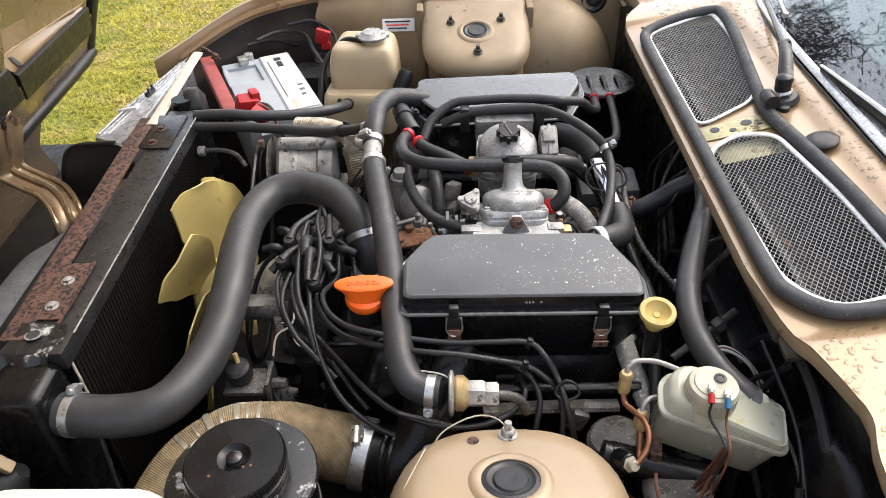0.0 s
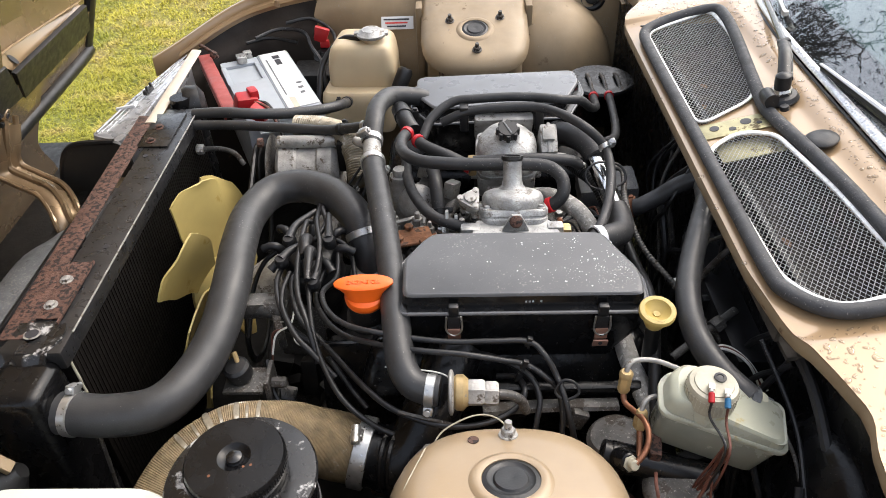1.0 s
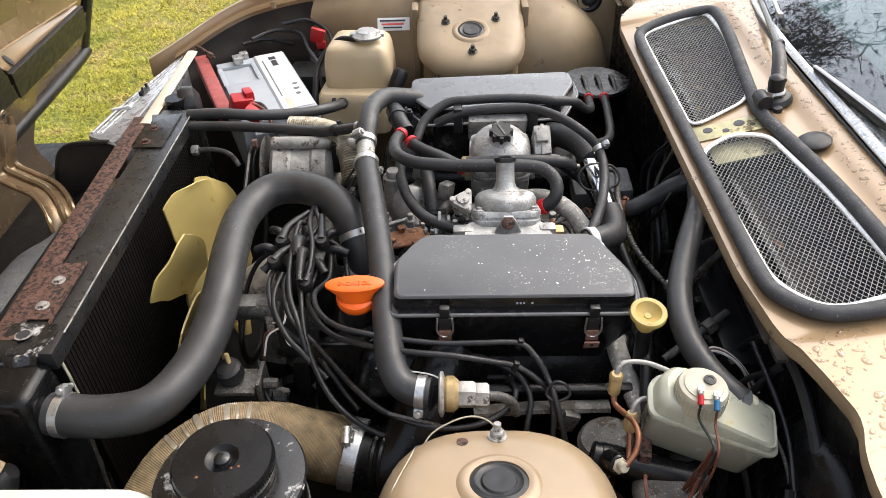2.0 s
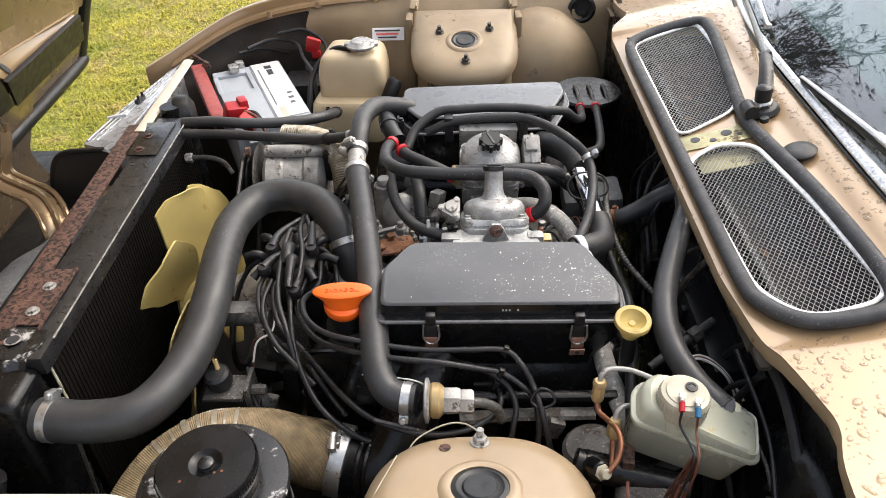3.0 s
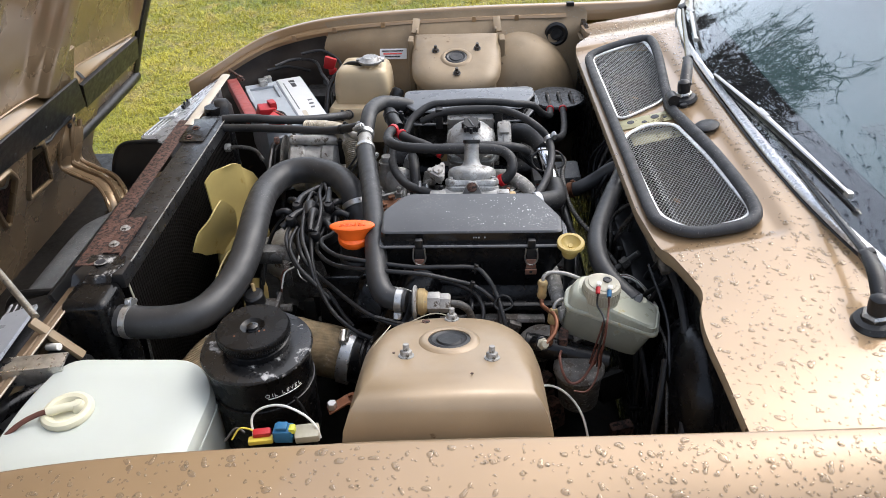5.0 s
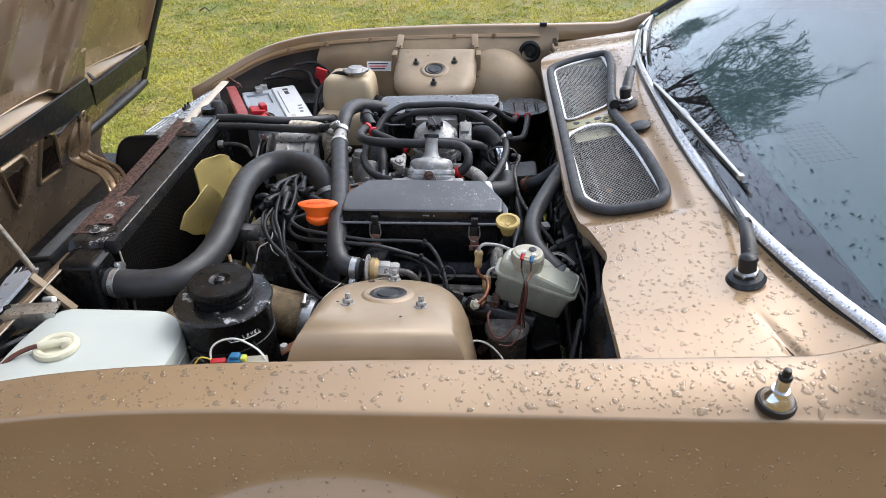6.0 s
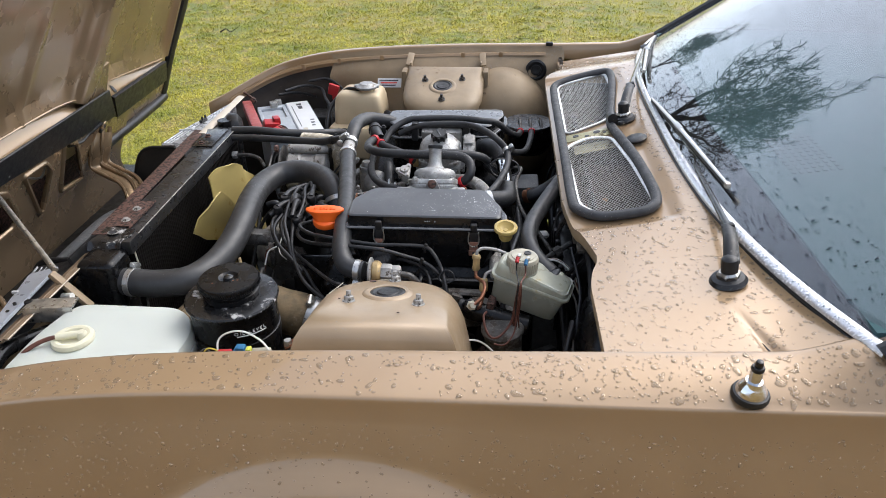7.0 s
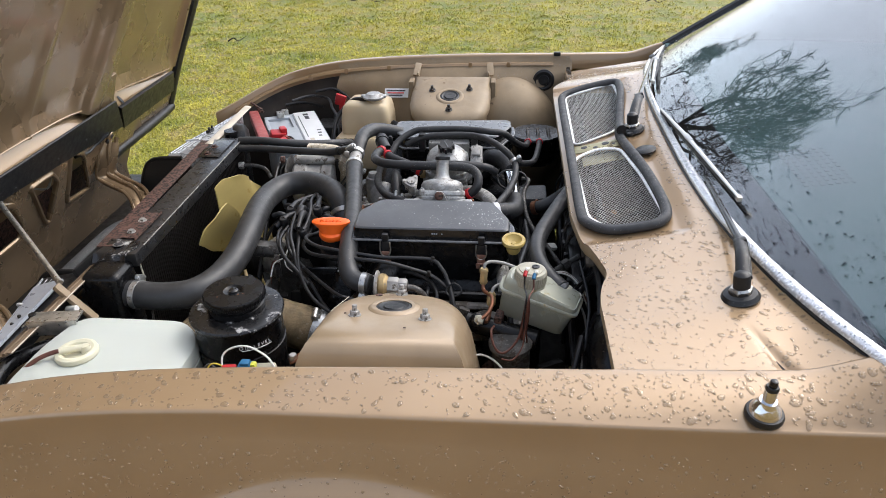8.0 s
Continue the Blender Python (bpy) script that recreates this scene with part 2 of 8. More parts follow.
    "flap": mat("black_mudguard_plastic", (0.026, 0.025, 0.023), 0.5, 0.0, 0.25, 12, 0.1, 300, ((0.10, 0.085, 0.065), 0.15, 20)),
    "well": mat("grimy_scuttle_well", (0.055, 0.047, 0.038), 0.8, 0.0, 0.45, 30, 0.4, 150, ((0.14, 0.12, 0.09), 0.18, 40)),
    "mesh": mat("bright_wire_mesh", (0.46, 0.46, 0.44), 0.36, 0.6, 0.15, 60, 0.02, 300),
    "leaf": mat("dead_leaf", (0.24, 0.14, 0.075), 0.7, 0.0, 0.3, 60, 0.2, 200),
    "foilplate": mat("greenish_zinc_plate", (0.36, 0.33, 0.19), 0.4, 0.5, 0.25, 40, 0.2, 250, ((0.14, 0.11, 0.06), 0.28, 50)),
    "dash": mat("dark_dashboard_vinyl", (0.004, 0.004, 0.006), 0.7, 0.0, 0.1, 30, 0.2, 700, spec=0.05),
    "dash_pale": mat("grey_blue_dashboard_vinyl", (0.050, 0.098, 0.106), 0.7, 0.0, 0.1, 10, 0.15, 700, spec=0.1),
    "dash_slot": mat("shadowed_grille_slot", (0.030, 0.062, 0.072), 0.6, 0.0, 0.1, 30, 0.0, 700),
    "cabin": mat("cabin_trim", (0.020, 0.024, 0.024), 0.8, 0.0, 0.2, 10, 0.1, 300),
    "rail_brown": mat("matt_brown_rail", (0.17, 0.118, 0.072), 0.6, 0.0, 0.2, 20, 0.1, 300, ((0.06, 0.04, 0.03), 0.15, 30), dust=0.3),
    # Colour of the added wall, chosen for its warm bounce.
    "shade_wall_brown": mat("brown_wall", (0.270, 0.190, 0.075), 0.8, 0.0, 0.3, 5, 0.3, 60, ((0.15, 0.10, 0.04), 0.3, 9)),
    "bark": mat("wet_bark", (0.010, 0.009, 0.007), 0.9, 0.0, 0.3, 20, 0.3, 60),
    "glass": mat("windscreen_glass", (0.92, 0.97, 0.96), 0.0, 0.0, 0.0, 5, 0.0, 300, None, 0, 0.0, 1.0, 1.84),
}
gb = M["glass"].node_tree.nodes["Principled BSDF"]
for sock in ("Roughness", "Base Color"):
    for link in list(gb.inputs[sock].links):
        M["glass"].node_tree.links.remove(link)
gb.inputs["Roughness"].default_value = 0.0
gb.inputs["Base Color"].default_value = (0.93, 0.97, 0.96, 1)


def water_material(name, ior, tint):
    """Water on glass: lets through what lies below, a dark tint standing in for refraction, with Fresnel gloss."""
    m = bpy.data.materials.new(name)
    m.use_nodes = True
    n, l = m.node_tree.nodes, m.node_tree.links
    n.remove(n["Principled BSDF"])
    clear, shine, mix, fr = (n.new(k) for k in ("ShaderNodeBsdfTransparent", "ShaderNodeBsdfGlossy", "ShaderNodeMixShader", "ShaderNodeFresnel"))
    clear.inputs["Color"].default_value = (*tint, 1)
    shine.inputs["Roughness"].default_value = 0.02
    fr.inputs["IOR"].default_value = ior
    l.new(fr.outputs[0], mix.inputs[0])
    l.new(clear.outputs[0], mix.inputs[1])
    l.new(shine.outputs[0], mix.inputs[2])
    l.new(mix.outputs[0], n["Material Output"].inputs["Surface"])
    return m


def bead_material(name, share):
    """A bead of water: gold base colour stands in for the paint seen through it, under a wet gloss; share of it stays
    quite clear.
    """
    m = bpy.data.materials.new(name)
    m.use_nodes = True
    n, l = m.node_tree.nodes, m.node_tree.links
    b = n["Principled BSDF"]
    b.inputs["Base Color"].default_value = (0.37, 0.272, 0.172, 1)
    b.inputs["Metallic"].default_value, b.inputs["Roughness"].default_value = 0.32, 0.22
    b.inputs["Coat Weight"].default_value, b.inputs["Coat Roughness"].default_value, b.inputs["Coat IOR"].default_value = 1.0, 0.06, 1.4
    clear, mix = n.new("ShaderNodeBsdfTransparent"), n.new("ShaderNodeMixShader")
    mix.inputs[0].default_value = 1 - share
    l.new(clear.outputs[0], mix.inputs[1])
    l.new(b.outputs[0], mix.inputs[2])
    l.new(mix.outputs[0], n["Material Output"].inputs["Surface"])
    return m


M["beads"] = bead_material("water_bead", 0.56)
M["water"] = bead_material("clinging_water", 0.45)
M["dome"] = water_material("water_on_glass", 1.33, (0.40, 0.43, 0.46))


def grass_material(name, green, moss, straw, low, high, earth=None):
    """Lawn: green, moss-yellow and straw patches, tuft by tuft, by the place on the lawn."""
    m = bpy.data.materials.new(name)
    m.use_nodes = True
    n, l = m.node_tree.nodes, m.node_tree.links
    bs = n["Principled BSDF"]
    geo = n.new("ShaderNodeNewGeometry")
    flat = n.new("ShaderNodeVectorMath")
    flat.operation = "MULTIPLY"
    flat.inputs[1].default_value = (1, 1, 0)
    l.new(geo.outputs["Position"], flat.inputs[0])
    big, tuft, fine = (n.new("ShaderNodeTexNoise") for _ in range(3))
    for node, s, d in ((big, 1.6, 6), (tuft, 6.0, 6), (fine, 42.0, 5)):
        node.inputs["Scale"].default_value, node.inputs["Detail"].default_value = s, d
        l.new(flat.outputs[0], node.inputs["Vector"])
    out = None
    for node, a, b, colour in ((big, 0.37, 0.57, moss), (tuft, 0.52, 0.66, straw)):
        cut = n.new("ShaderNodeMapRange")
        cut.inputs[1].default_value, cut.inputs[2].default_value = a, b
        l.new(node.outputs["Fac"], cut.inputs[0])
        mx = n.new("ShaderNodeMix")
        mx.data_type = "RGBA"
        l.new(cut.outputs[0], mx.inputs["Factor"])
        if out is None:
            mx.inputs["A"].default_value = (*green, 1)
        else:
            l.new(out, mx.inputs["A"])
        mx.inputs["B"].default_value = (*colour, 1)
        out = mx.outputs["Result"]
    # Unseen brown strip beside the car, added to warm the wing's light.
    if earth:
        ramp, worn = n.new("ShaderNodeSeparateXYZ"), n.new("ShaderNodeMath")
        l.new(geo.outputs["Position"], ramp.inputs[0])
        worn.operation = "MULTIPLY_ADD"
        l.new(big.outputs["Fac"], worn.inputs[0])
        worn.inputs[1].default_value = 1.6
        l.new(ramp.outputs["Y"], worn.inputs[2])
        edge, far_edge, strip, bare = (n.new(k) for k in ("ShaderNodeMapRange", "ShaderNodeMapRange", "ShaderNodeMath", "ShaderNodeMix"))
        edge.inputs[1].default_value, edge.inputs[2].default_value = 1.5, 0.9
        far_edge.inputs[1].default_value, far_edge.inputs[2].default_value = -5.0, -3.6
        for node in (edge, far_edge):
            l.new(worn.outputs[0], node.inputs[0])
        strip.operation = "MULTIPLY"
        l.new(edge.outputs[0], strip.inputs[0])
        l.new(far_edge.outputs[0], strip.inputs[1])
        bare.data_type = "RGBA"
        l.new(strip.outputs[0], bare.inputs["Factor"])
        l.new(out, bare.inputs["A"])
        bare.inputs["B"].default_value = (*earth, 1)
        out = bare.outputs["Result"]
    mul = n.new("ShaderNodeMix")
    mul.data_type, mul.blend_type = "RGBA", "MULTIPLY"
    mul.inputs["Factor"].default_value = 1.0
    fr = n.new("ShaderNodeMapRange")
    fr.inputs[1].default_value, fr.inputs[2].default_value = 0.3, 0.7
    fr.inputs[3].default_value, fr.inputs[4].default_value = low, high
    l.new(fine.outputs["Fac"], fr.inputs[0])
    l.new(out, mul.inputs["A"])
    l.new(fr.outputs[0], mul.inputs["B"])
    l.new(mul.outputs["Result"], bs.inputs["Base Color"])
    bp = n.new("ShaderNodeBump")
    bp.inputs["Strength"].default_value, bp.inputs["Distance"].default_value = 0.6, 0.02
    l.new(fine.outputs["Fac"], bp.inputs["Height"])
    l.new(bp.outputs[0], bs.inputs["Normal"])
    bs.inputs["Roughness"].default_value = 0.6
    bs.inputs["Specular IOR Level"].default_value = 0.25
    return m


M["turf"] = grass_material("lawn_turf", (0.130, 0.150, 0.020), (0.215, 0.190, 0.030), (0.235, 0.185, 0.055), 0.45, 1.5, (0.220, 0.148, 0.058))
M["blades"] = grass_material("grass_blades", (0.275, 0.290, 0.040), (0.47, 0.415, 0.060), (0.52, 0.42, 0.120), 0.8, 1.2)


# ---------------------------------------------------------------- shape helpers
WORLD_AT = {}


def thing(name, label, category, at, group="", kind=""):
    ob = new(name)
    ob.location = at
    ob.empty_display_size = 0.05
    WORLD_AT[ob.name] = Vector(at)
    return tagged(ob, label, category, group, kind)


def part(name, bm, material, parent=None, label="", angle=38, flat=False):
    """Link a bmesh, given in world metres, as ONE mesh object under a thing or a part, with its origin in its middle."""
    vs = [v.co for v in bm.verts]
    lo = Vector([min(v[i] for v in vs) for i in range(3)])
    hi = Vector([max(v[i] for v in vs) for i in range(3)])
    mid = (lo + hi) / 2
    bm.transform(Matrix.Translation(-mid))
    bmesh.ops.recalc_face_normals(bm, faces=bm.faces[:])
    me = bpy.data.meshes.new(name)
    bm.to_mesh(me)
    bm.free()
    if not flat:
        me.polygons.foreach_set("use_smooth", [True] * len(me.polygons))
        me.set_sharp_from_angle(angle=radians(angle))
    me.materials.append(M[material])
    ob = new(name, me)
    ob.matrix_basis = Matrix.Translation(mid)
    WORLD_AT[ob.name] = mid
    if parent is not None:
        ob.parent = parent
        ob.matrix_parent_inverse = Matrix.Translation(-WORLD_AT[parent.name])
    if label:
        tagged(ob, label)
    return ob


def solo(name, bm, material, label, category, group="", kind="", angle=38):
    return tagged(part(name, bm, material, None, label, angle), "", category, group, kind)


def spline(pts, n=8, closed=False):
    """Points of a smooth curve through pts."""
    p = [Vector(q) for q in pts]
    if closed:
        p = [p[-1]] + p + [p[0], p[1]]
    else:
        p = [p[0] * 2 - p[1]] + p + [p[-1] * 2 - p[-2]]
    out = []
    for i in range(1, len(p) - 2):
        a, b, c, d = p[i - 1], p[i], p[i + 1], p[i + 2]
        for k in range(n):
            t = k / n
            out.append(0.5 * ((2 * b) + (c - a) * t + (2 * a - 5 * b + 4 * c - d) * t * t + (3 * b - a - 3 * c + d) * t ** 3))
    if not closed:
        out.append(p[-2])
    return out


def tube(pts, r, seg=12, n=8, closed=False, flatten=1.0, up=None, raw=False):
    """A hose, pipe or wire along pts. r: a radius, or a function of the share of the way."""
    path = [Vector(q) for q in pts] if raw else spline(pts, n, closed)
    bm = bmesh.new()
    m = len(path)
    rings = []
    side = None
    for i, p in enumerate(path):
        a = path[i - 1] if (i > 0 or closed) else p
        b = path[(i + 1) % m] if (i < m - 1 or closed) else p
        t = (b - a)
        t = t.normalized() if t.length > 1e-9 else Vector((1, 0, 0))
        if up is not None:
            s = t.cross(Vector(up))
            side = s.normalized()
        elif side is None:
            s = t.cross(Vector((0, 0, 1)))
            side = (s if s.length > 0.05 else t.cross(Vector((0, 1, 0)))).normalized()
        else:
            side = (side - t * side.dot(t)).normalized()
        top = side.cross(t)
        rad = r(i / max(1, m - 1)) if callable(r) else r
        rings.append([bm.verts.new(p + side * (rad * math.cos(2 * math.pi * k / seg)) + top * (rad * flatten * math.sin(2 * math.pi * k / seg))) for k in range(seg)])
    for i in range(m if closed else m - 1):
        u, v = rings[i], rings[(i + 1) % m]
        for k in range(seg):
            bm.faces.new((u[k], u[(k + 1) % seg], v[(k + 1) % seg], v[k]))
    if not closed:
        bm.faces.new(rings[0][::-1])
        bm.faces.new(rings[-1])
    return bm


def lathe(profile, seg=32, m=None):
    """Turned shape: profile of (radius, height) from bottom to top."""
    bm = bmesh.new()
    rings = []
    for r, z in profile:
        if r < 1e-6:
            rings.append([bm.verts.new((0, 0, z))])
        else:
            rings.append([bm.verts.new((r * math.cos(2 * math.pi * k / seg), r * math.sin(2 * math.pi * k / seg), z)) for k in range(seg)])
    for u, v in zip(rings[:-1], rings[1:]):
        for k in range(seg):
            q = (k + 1) % seg
            if len(u) == 1 and len(v) == 1:
                continue
            if len(u) == 1:
                bm.faces.new((u[0], v[q], v[k]))
            elif len(v) == 1:
                bm.faces.new((u[k], u[q], v[0]))
            else:
                bm.faces.new((u[k], u[q], v[q], v[k]))
    for ring, flip in ((rings[0], True), (rings[-1], False)):
        if len(ring) > 1:
            bm.faces.new(ring[::-1] if flip else ring)
    if m is not None:
        bm.transform(m)
    return bm


def box(size, at=(0, 0, 0), bevel=0.003, rot=(0, 0, 0), taper=1.0, seg=2):
    """A block with rounded edges; taper scales its top."""
    bm = bmesh.new()
    bmesh.ops.create_cube(bm, size=1.0)
    for v in bm.verts:
        k = taper if v.co.z > 0 else 1.0
        v.co = Vector((v.co.x * size[0] * k, v.co.y * size[1] * k, v.co.z * size[2]))
    if bevel:
        bmesh.ops.bevel(bm, geom=bm.edges[:], offset=bevel, segments=seg, affect="EDGES", profile=0.6)
    bm.transform(pose(*at, *rot))
    return bm


def merge(*bms):
    """Join several bmeshes of ONE part."""
    base = bms[0]
    for other in bms[1:]:
        me = bpy.data.meshes.new("join")
        other.to_mesh(me)
        other.free()
        base.from_mesh(me)
        bpy.data.meshes.remove(me)
    return base


def rounded(pts, r, n=5):
    """Corners of a flat outline rounded off."""
    out = []
    m = len(pts)
    for i in range(m):
        a, b, c = Vector(pts[i - 1][:2]), Vector(pts[i][:2]), Vector(pts[(i + 1) % m][:2])
        d1, d2 = (a - b), (c - b)
        k = min(r, d1.length * 0.45, d2.length * 0.45)
        s, e = b + d1.normalized() * k, b + d2.normalized() * k
        for j in range(n + 1):
            t = j / n
            out.append(((1 - t) ** 2 * s + 2 * t * (1 - t) * b + t * t * e))
    return out


def loft(rings, cap=True):
    """Skin over closed rings of equal length."""
    bm = bmesh.new()
    vr = [[bm.verts.new(p) for p in ring] for ring in rings]
    for u, v in zip(vr[:-1], vr[1:]):
        m = len(u)
        for k in range(m):
            bm.faces.new((u[k], u[(k + 1) % m], v[(k + 1) % m], v[k]))
    if cap:
        bm.faces.new(vr[0][::-1])
        bm.faces.new(vr[-1])
    return bm


def sheet(f, nu, nv, thick=0.0, keep=None):
    """A sheet f(u, v), u and v from 0 to 1; keep(point) drops faces; thick gives it depth."""
    bm = bmesh.new()
    g = [[bm.verts.new(f(i / nu, j / nv)) for j in range(nv + 1)] for i in range(nu + 1)]
    for i in range(nu):
        for j in range(nv):
            q = (g[i][j], g[i + 1][j], g[i + 1][j + 1], g[i][j + 1])
            if keep is None or keep(sum((v.co for v in q), Vector()) / 4):
                bm.faces.new(q)
    loose = [v for v in bm.verts if not v.link_faces]
    bmesh.ops.delete(bm, geom=loose, context="VERTS")
    if thick:
        bmesh.ops.recalc_face_normals(bm, faces=bm.faces[:])
        bmesh.ops.solidify(bm, geom=bm.faces[:], thickness=thick)
    return bm


def along(a, b):
    """A pose at a whose z axis points to b."""
    a, b = Vector(a), Vector(b)
    return Matrix.Translation(a) @ (b - a).to_track_quat("Z", "Y").to_matrix().to_4x4()


def rod(a, b, r, seg=16):
    d = (Vector(b) - Vector(a)).length
    e = min(r * 0.15, d * 0.1)
    return lathe([(r - e, 0), (r, e), (r, d - e), (r - e, d)], seg, along(a, b))


def hexnut(at, r, h, axis=(0, 0, 1)):
    at, axis = Vector(at), Vector(axis).normalized()
    return lathe([(r * 0.93, 0), (r, h * 0.12), (r, h * 0.88), (r * 0.85, h)], 6, along(at, at + axis * h))


def lerp_table(t, x):
    """Straight lines through the pairs of t."""
    if x <= t[0][0]:
        return t[0][1]
    for (a, b), (c, d) in zip(t[:-1], t[1:]):
        if x <= c:
            s = (x - a) / (c - a)
            return b + (d - b) * s
    return t[-1][1]


def smooth(a, b, x):
    t = max(0.0, min(1.0, (x - a) / (b - a)))
    return t * t * (3 - 2 * t)


def stud_with_nut(parent, at, axis, r=0.0075, look_of="steel"):
    at, axis = Vector(at), Vector(axis).normalized()
    nut = part("nut", merge(hexnut(at, r * 1.35, r * 1.5, axis), lathe([(r * 1.8, 0), (r * 1.75, 0.0016), (r * 1.2, 0.0018)], 20, along(at, at + axis))), look_of, parent)
    part("stud", rod(at + axis * r, at + axis * r * 3.0, r * 0.72, 12), look_of, parent)
    return nut


def clamp(parent, at, axis, r, width=0.012, spin=0.0, material="clip"):
    """A worm-drive hose clip: a band and its screw housing."""
    at, axis = Vector(at), Vector(axis).normalized()
    m = along(at - axis * width / 2, at + axis) @ pose(0, 0, 0, 0, 0, spin)
    band = part("hose_clip", lathe([(r, 0), (r + 0.0018, 0.0008), (r + 0.0018, width - 0.0008), (r, width)], 32, m), material, parent)
    if material == "red_band":
        return band
    hb = box((0.011, 0.017, width * 1.02), (r + 0.006, 0, width / 2), 0.002)
    hb.transform(m)
    sc = rod((r + 0.006, -0.015, width / 2), (r + 0.006, 0.012, width / 2), 0.0042, 12)
    sc.transform(m)
    part("clip_screw", merge(hb, sc), material, band)
    return band


def words(text, size, m, material, parent, name="lettering", thick=0.0004):
    """Raised or printed lettering as a mesh part."""
    cu = bpy.data.curves.new("text", "FONT")
    cu.body, cu.size, cu.extrude = text, size, thick
    cu.align_x, cu.align_y = "CENTER", "CENTER"
    tmp = new("text", cu)
    me = bpy.data.meshes.new_from_object(tmp.evaluated_get(bpy.context.evaluated_depsgraph_get()))
    bpy.data.objects.remove(tmp)
    bpy.data.curves.remove(cu)
    bm = bmesh.new()
    bm.from_mesh(me)
    bpy.data.meshes.remove(me)
    bm.transform(m)
    return part(name, bm, material, parent, "", flat=True)


# ---------------------------------------------------------------- ground
def ground_height(x, y):
    return 0.025 * noise.noise(Vector((x * 0.25, y * 0.25, 0))) - 0.02


def ground_sheet():
    bm = bmesh.new()
    steps = [-900, -200, -60, -25, -12, -8, -6, -5, -4, -3, -2, -1, 0, 1, 2, 3, 4, 5, 6, 7, 8, 9, 10, 12, 15, 20, 30, 60, 200, 900]
    g = [[bm.verts.new((x, y, ground_height(x, y) if max(abs(x), abs(y)) < 40 else -0.02)) for y in steps] for x in steps]
    for i in range(len(steps) - 1):
        for j in range(len(steps) - 1):
            bm.faces.new((g[i][j], g[i + 1][j], g[i + 1][j + 1], g[i][j + 1]))
    return bm


solo("ground", ground_sheet(), "turf", "mossy yellow-green mown lawn stretching away", "lawn", "", "structure")


# Unseen wall, added to dim and warm the light on the near wing.
solo("shade_wall", box((26.0, 0.22, 1.9), (0.5, -3.6, 0.9), 0.01), "shade_wall_brown", "unseen plain brown wall, added to dim and warm the wing's side", "wall", "", "structure")


def grass_blades():
    """Short mossy tufts, their blades leaning out from the middle, thinner with distance; the patch fades out at its edges."""
    rng = np.random.default_rng(5)
    vs, fs, k = [], [], 0
    for n in range(46000):
        y = (1.95 ** -0.6 + (15.0 ** -0.6 - 1.95 ** -0.6) * rng.random()) ** (-1 / 0.6)
        x = rng.normal(-0.4 - 0.10 * y, 0.9 + 0.36 * y)
        if n % 16 == 0:
            x, y = rng.uniform(-1.9, -0.75), rng.uniform(0.7, 2.0)
        elif n % 5 == 1:
            x, y = 0.4 + rng.normal(0, 5.0), 1.0 + rng.normal(0, 5.0)
            if y < 0.6 or (-1.0 < x < 2.6 and y < 1.95):
                continue
        z = ground_height(x, y)
        clump = noise.noise(Vector((x * 1.7, y * 1.7, 3.0))) + 0.7 * noise.noise(Vector((x * 6, y * 6, 8.0)))
        far = 1.0 + 0.09 * abs(y)
        size = (0.011 + 0.011 * max(0.0, clump + 0.3)) * far
        comb = 6.0 * noise.noise(Vector((x * 2.5, y * 2.5, 5.0)))
        for _ in range(8):
            a = rng.normal(comb, 1.5)
            h, reach = size * rng.uniform(0.35, 1.1), size * rng.uniform(0.5, 2.4)
            w = (0.0016 + 0.0006 * rng.random()) * far
            ox, oy = x + rng.normal(0, 0.012) * far, y + rng.normal(0, 0.012) * far
            c, s = math.cos(a), math.sin(a)
            dx, dy = -s * w, c * w
            vs += [(ox - dx, oy - dy, z - 0.002), (ox + dx, oy + dy, z - 0.002), (ox + c * reach * 0.4 + dx * 0.7, oy + s * reach * 0.4 + dy * 0.7, z + h * 0.8), (ox + c * reach * 0.4 - dx * 0.7, oy + s * reach * 0.4 - dy * 0.7, z + h * 0.8), (ox + c * reach, oy + s * reach, z + h * 0.75)]
            fs += [(k, k + 1, k + 2, k + 3), (k + 3, k + 2, k + 4)]
            k += 5
    me = bpy.data.meshes.new("grass")
    me.from_pydata(vs, [], fs)
    me.materials.append(M["blades"])
    tagged(new("grass", me), "short mossy green and straw-coloured grass tufts on the lawn", "grass", "", "stuff")


grass_blades()


def twig(at, length, turn, r=0.006):
    x, y = at
    z = ground_height(x, y)
    c, s = math.cos(turn), math.sin(turn)
    pts = [(x + c * length * t + 0.05 * length * math.sin(9 * t), y + s * length * t, z + 0.03 + 0.02 * math.sin(7 * t)) for t in (0, 0.3, 0.6, 1)]
    solo("twig", tube(pts, lambda t: r * (1 - 0.7 * t), 6, 4), "bark", "thin brown fallen twig lying on the grass", "twig", "fallen twigs on the lawn")


for at, length, turn in (((-1.5, 7.45), 0.5, 0.2), ((-1.1, 7.6), 0.45, 2.7), ((-0.1, 7.5), 0.35, 0.5), ((-1.3, 7.9), 0.7, 0.1), ((1.6, 7.4), 0.25, 0.3), ((2.6, 7.3), 0.3, 0.2), ((-2.2, 5.6), 0.18, 0.9)):
    twig(at, length, turn)


# ---------------------------------------------------------------- car body
MID = 0.965          # the car's middle line; the radiator is at -x, the windscreen at +x


CREST = [(-1.05, 0.50), (-0.95, 0.575), (-0.85, 0.635), (-0.77, 0.675), (-0.66, 0.725), (-0.54, 0.772), (-0.42, 0.808), (-0.28, 0.829), (-0.11, 0.840), (0.17, 0.843), (0.43, 0.845), (0.70, 0.850), (1.3, 0.865)]


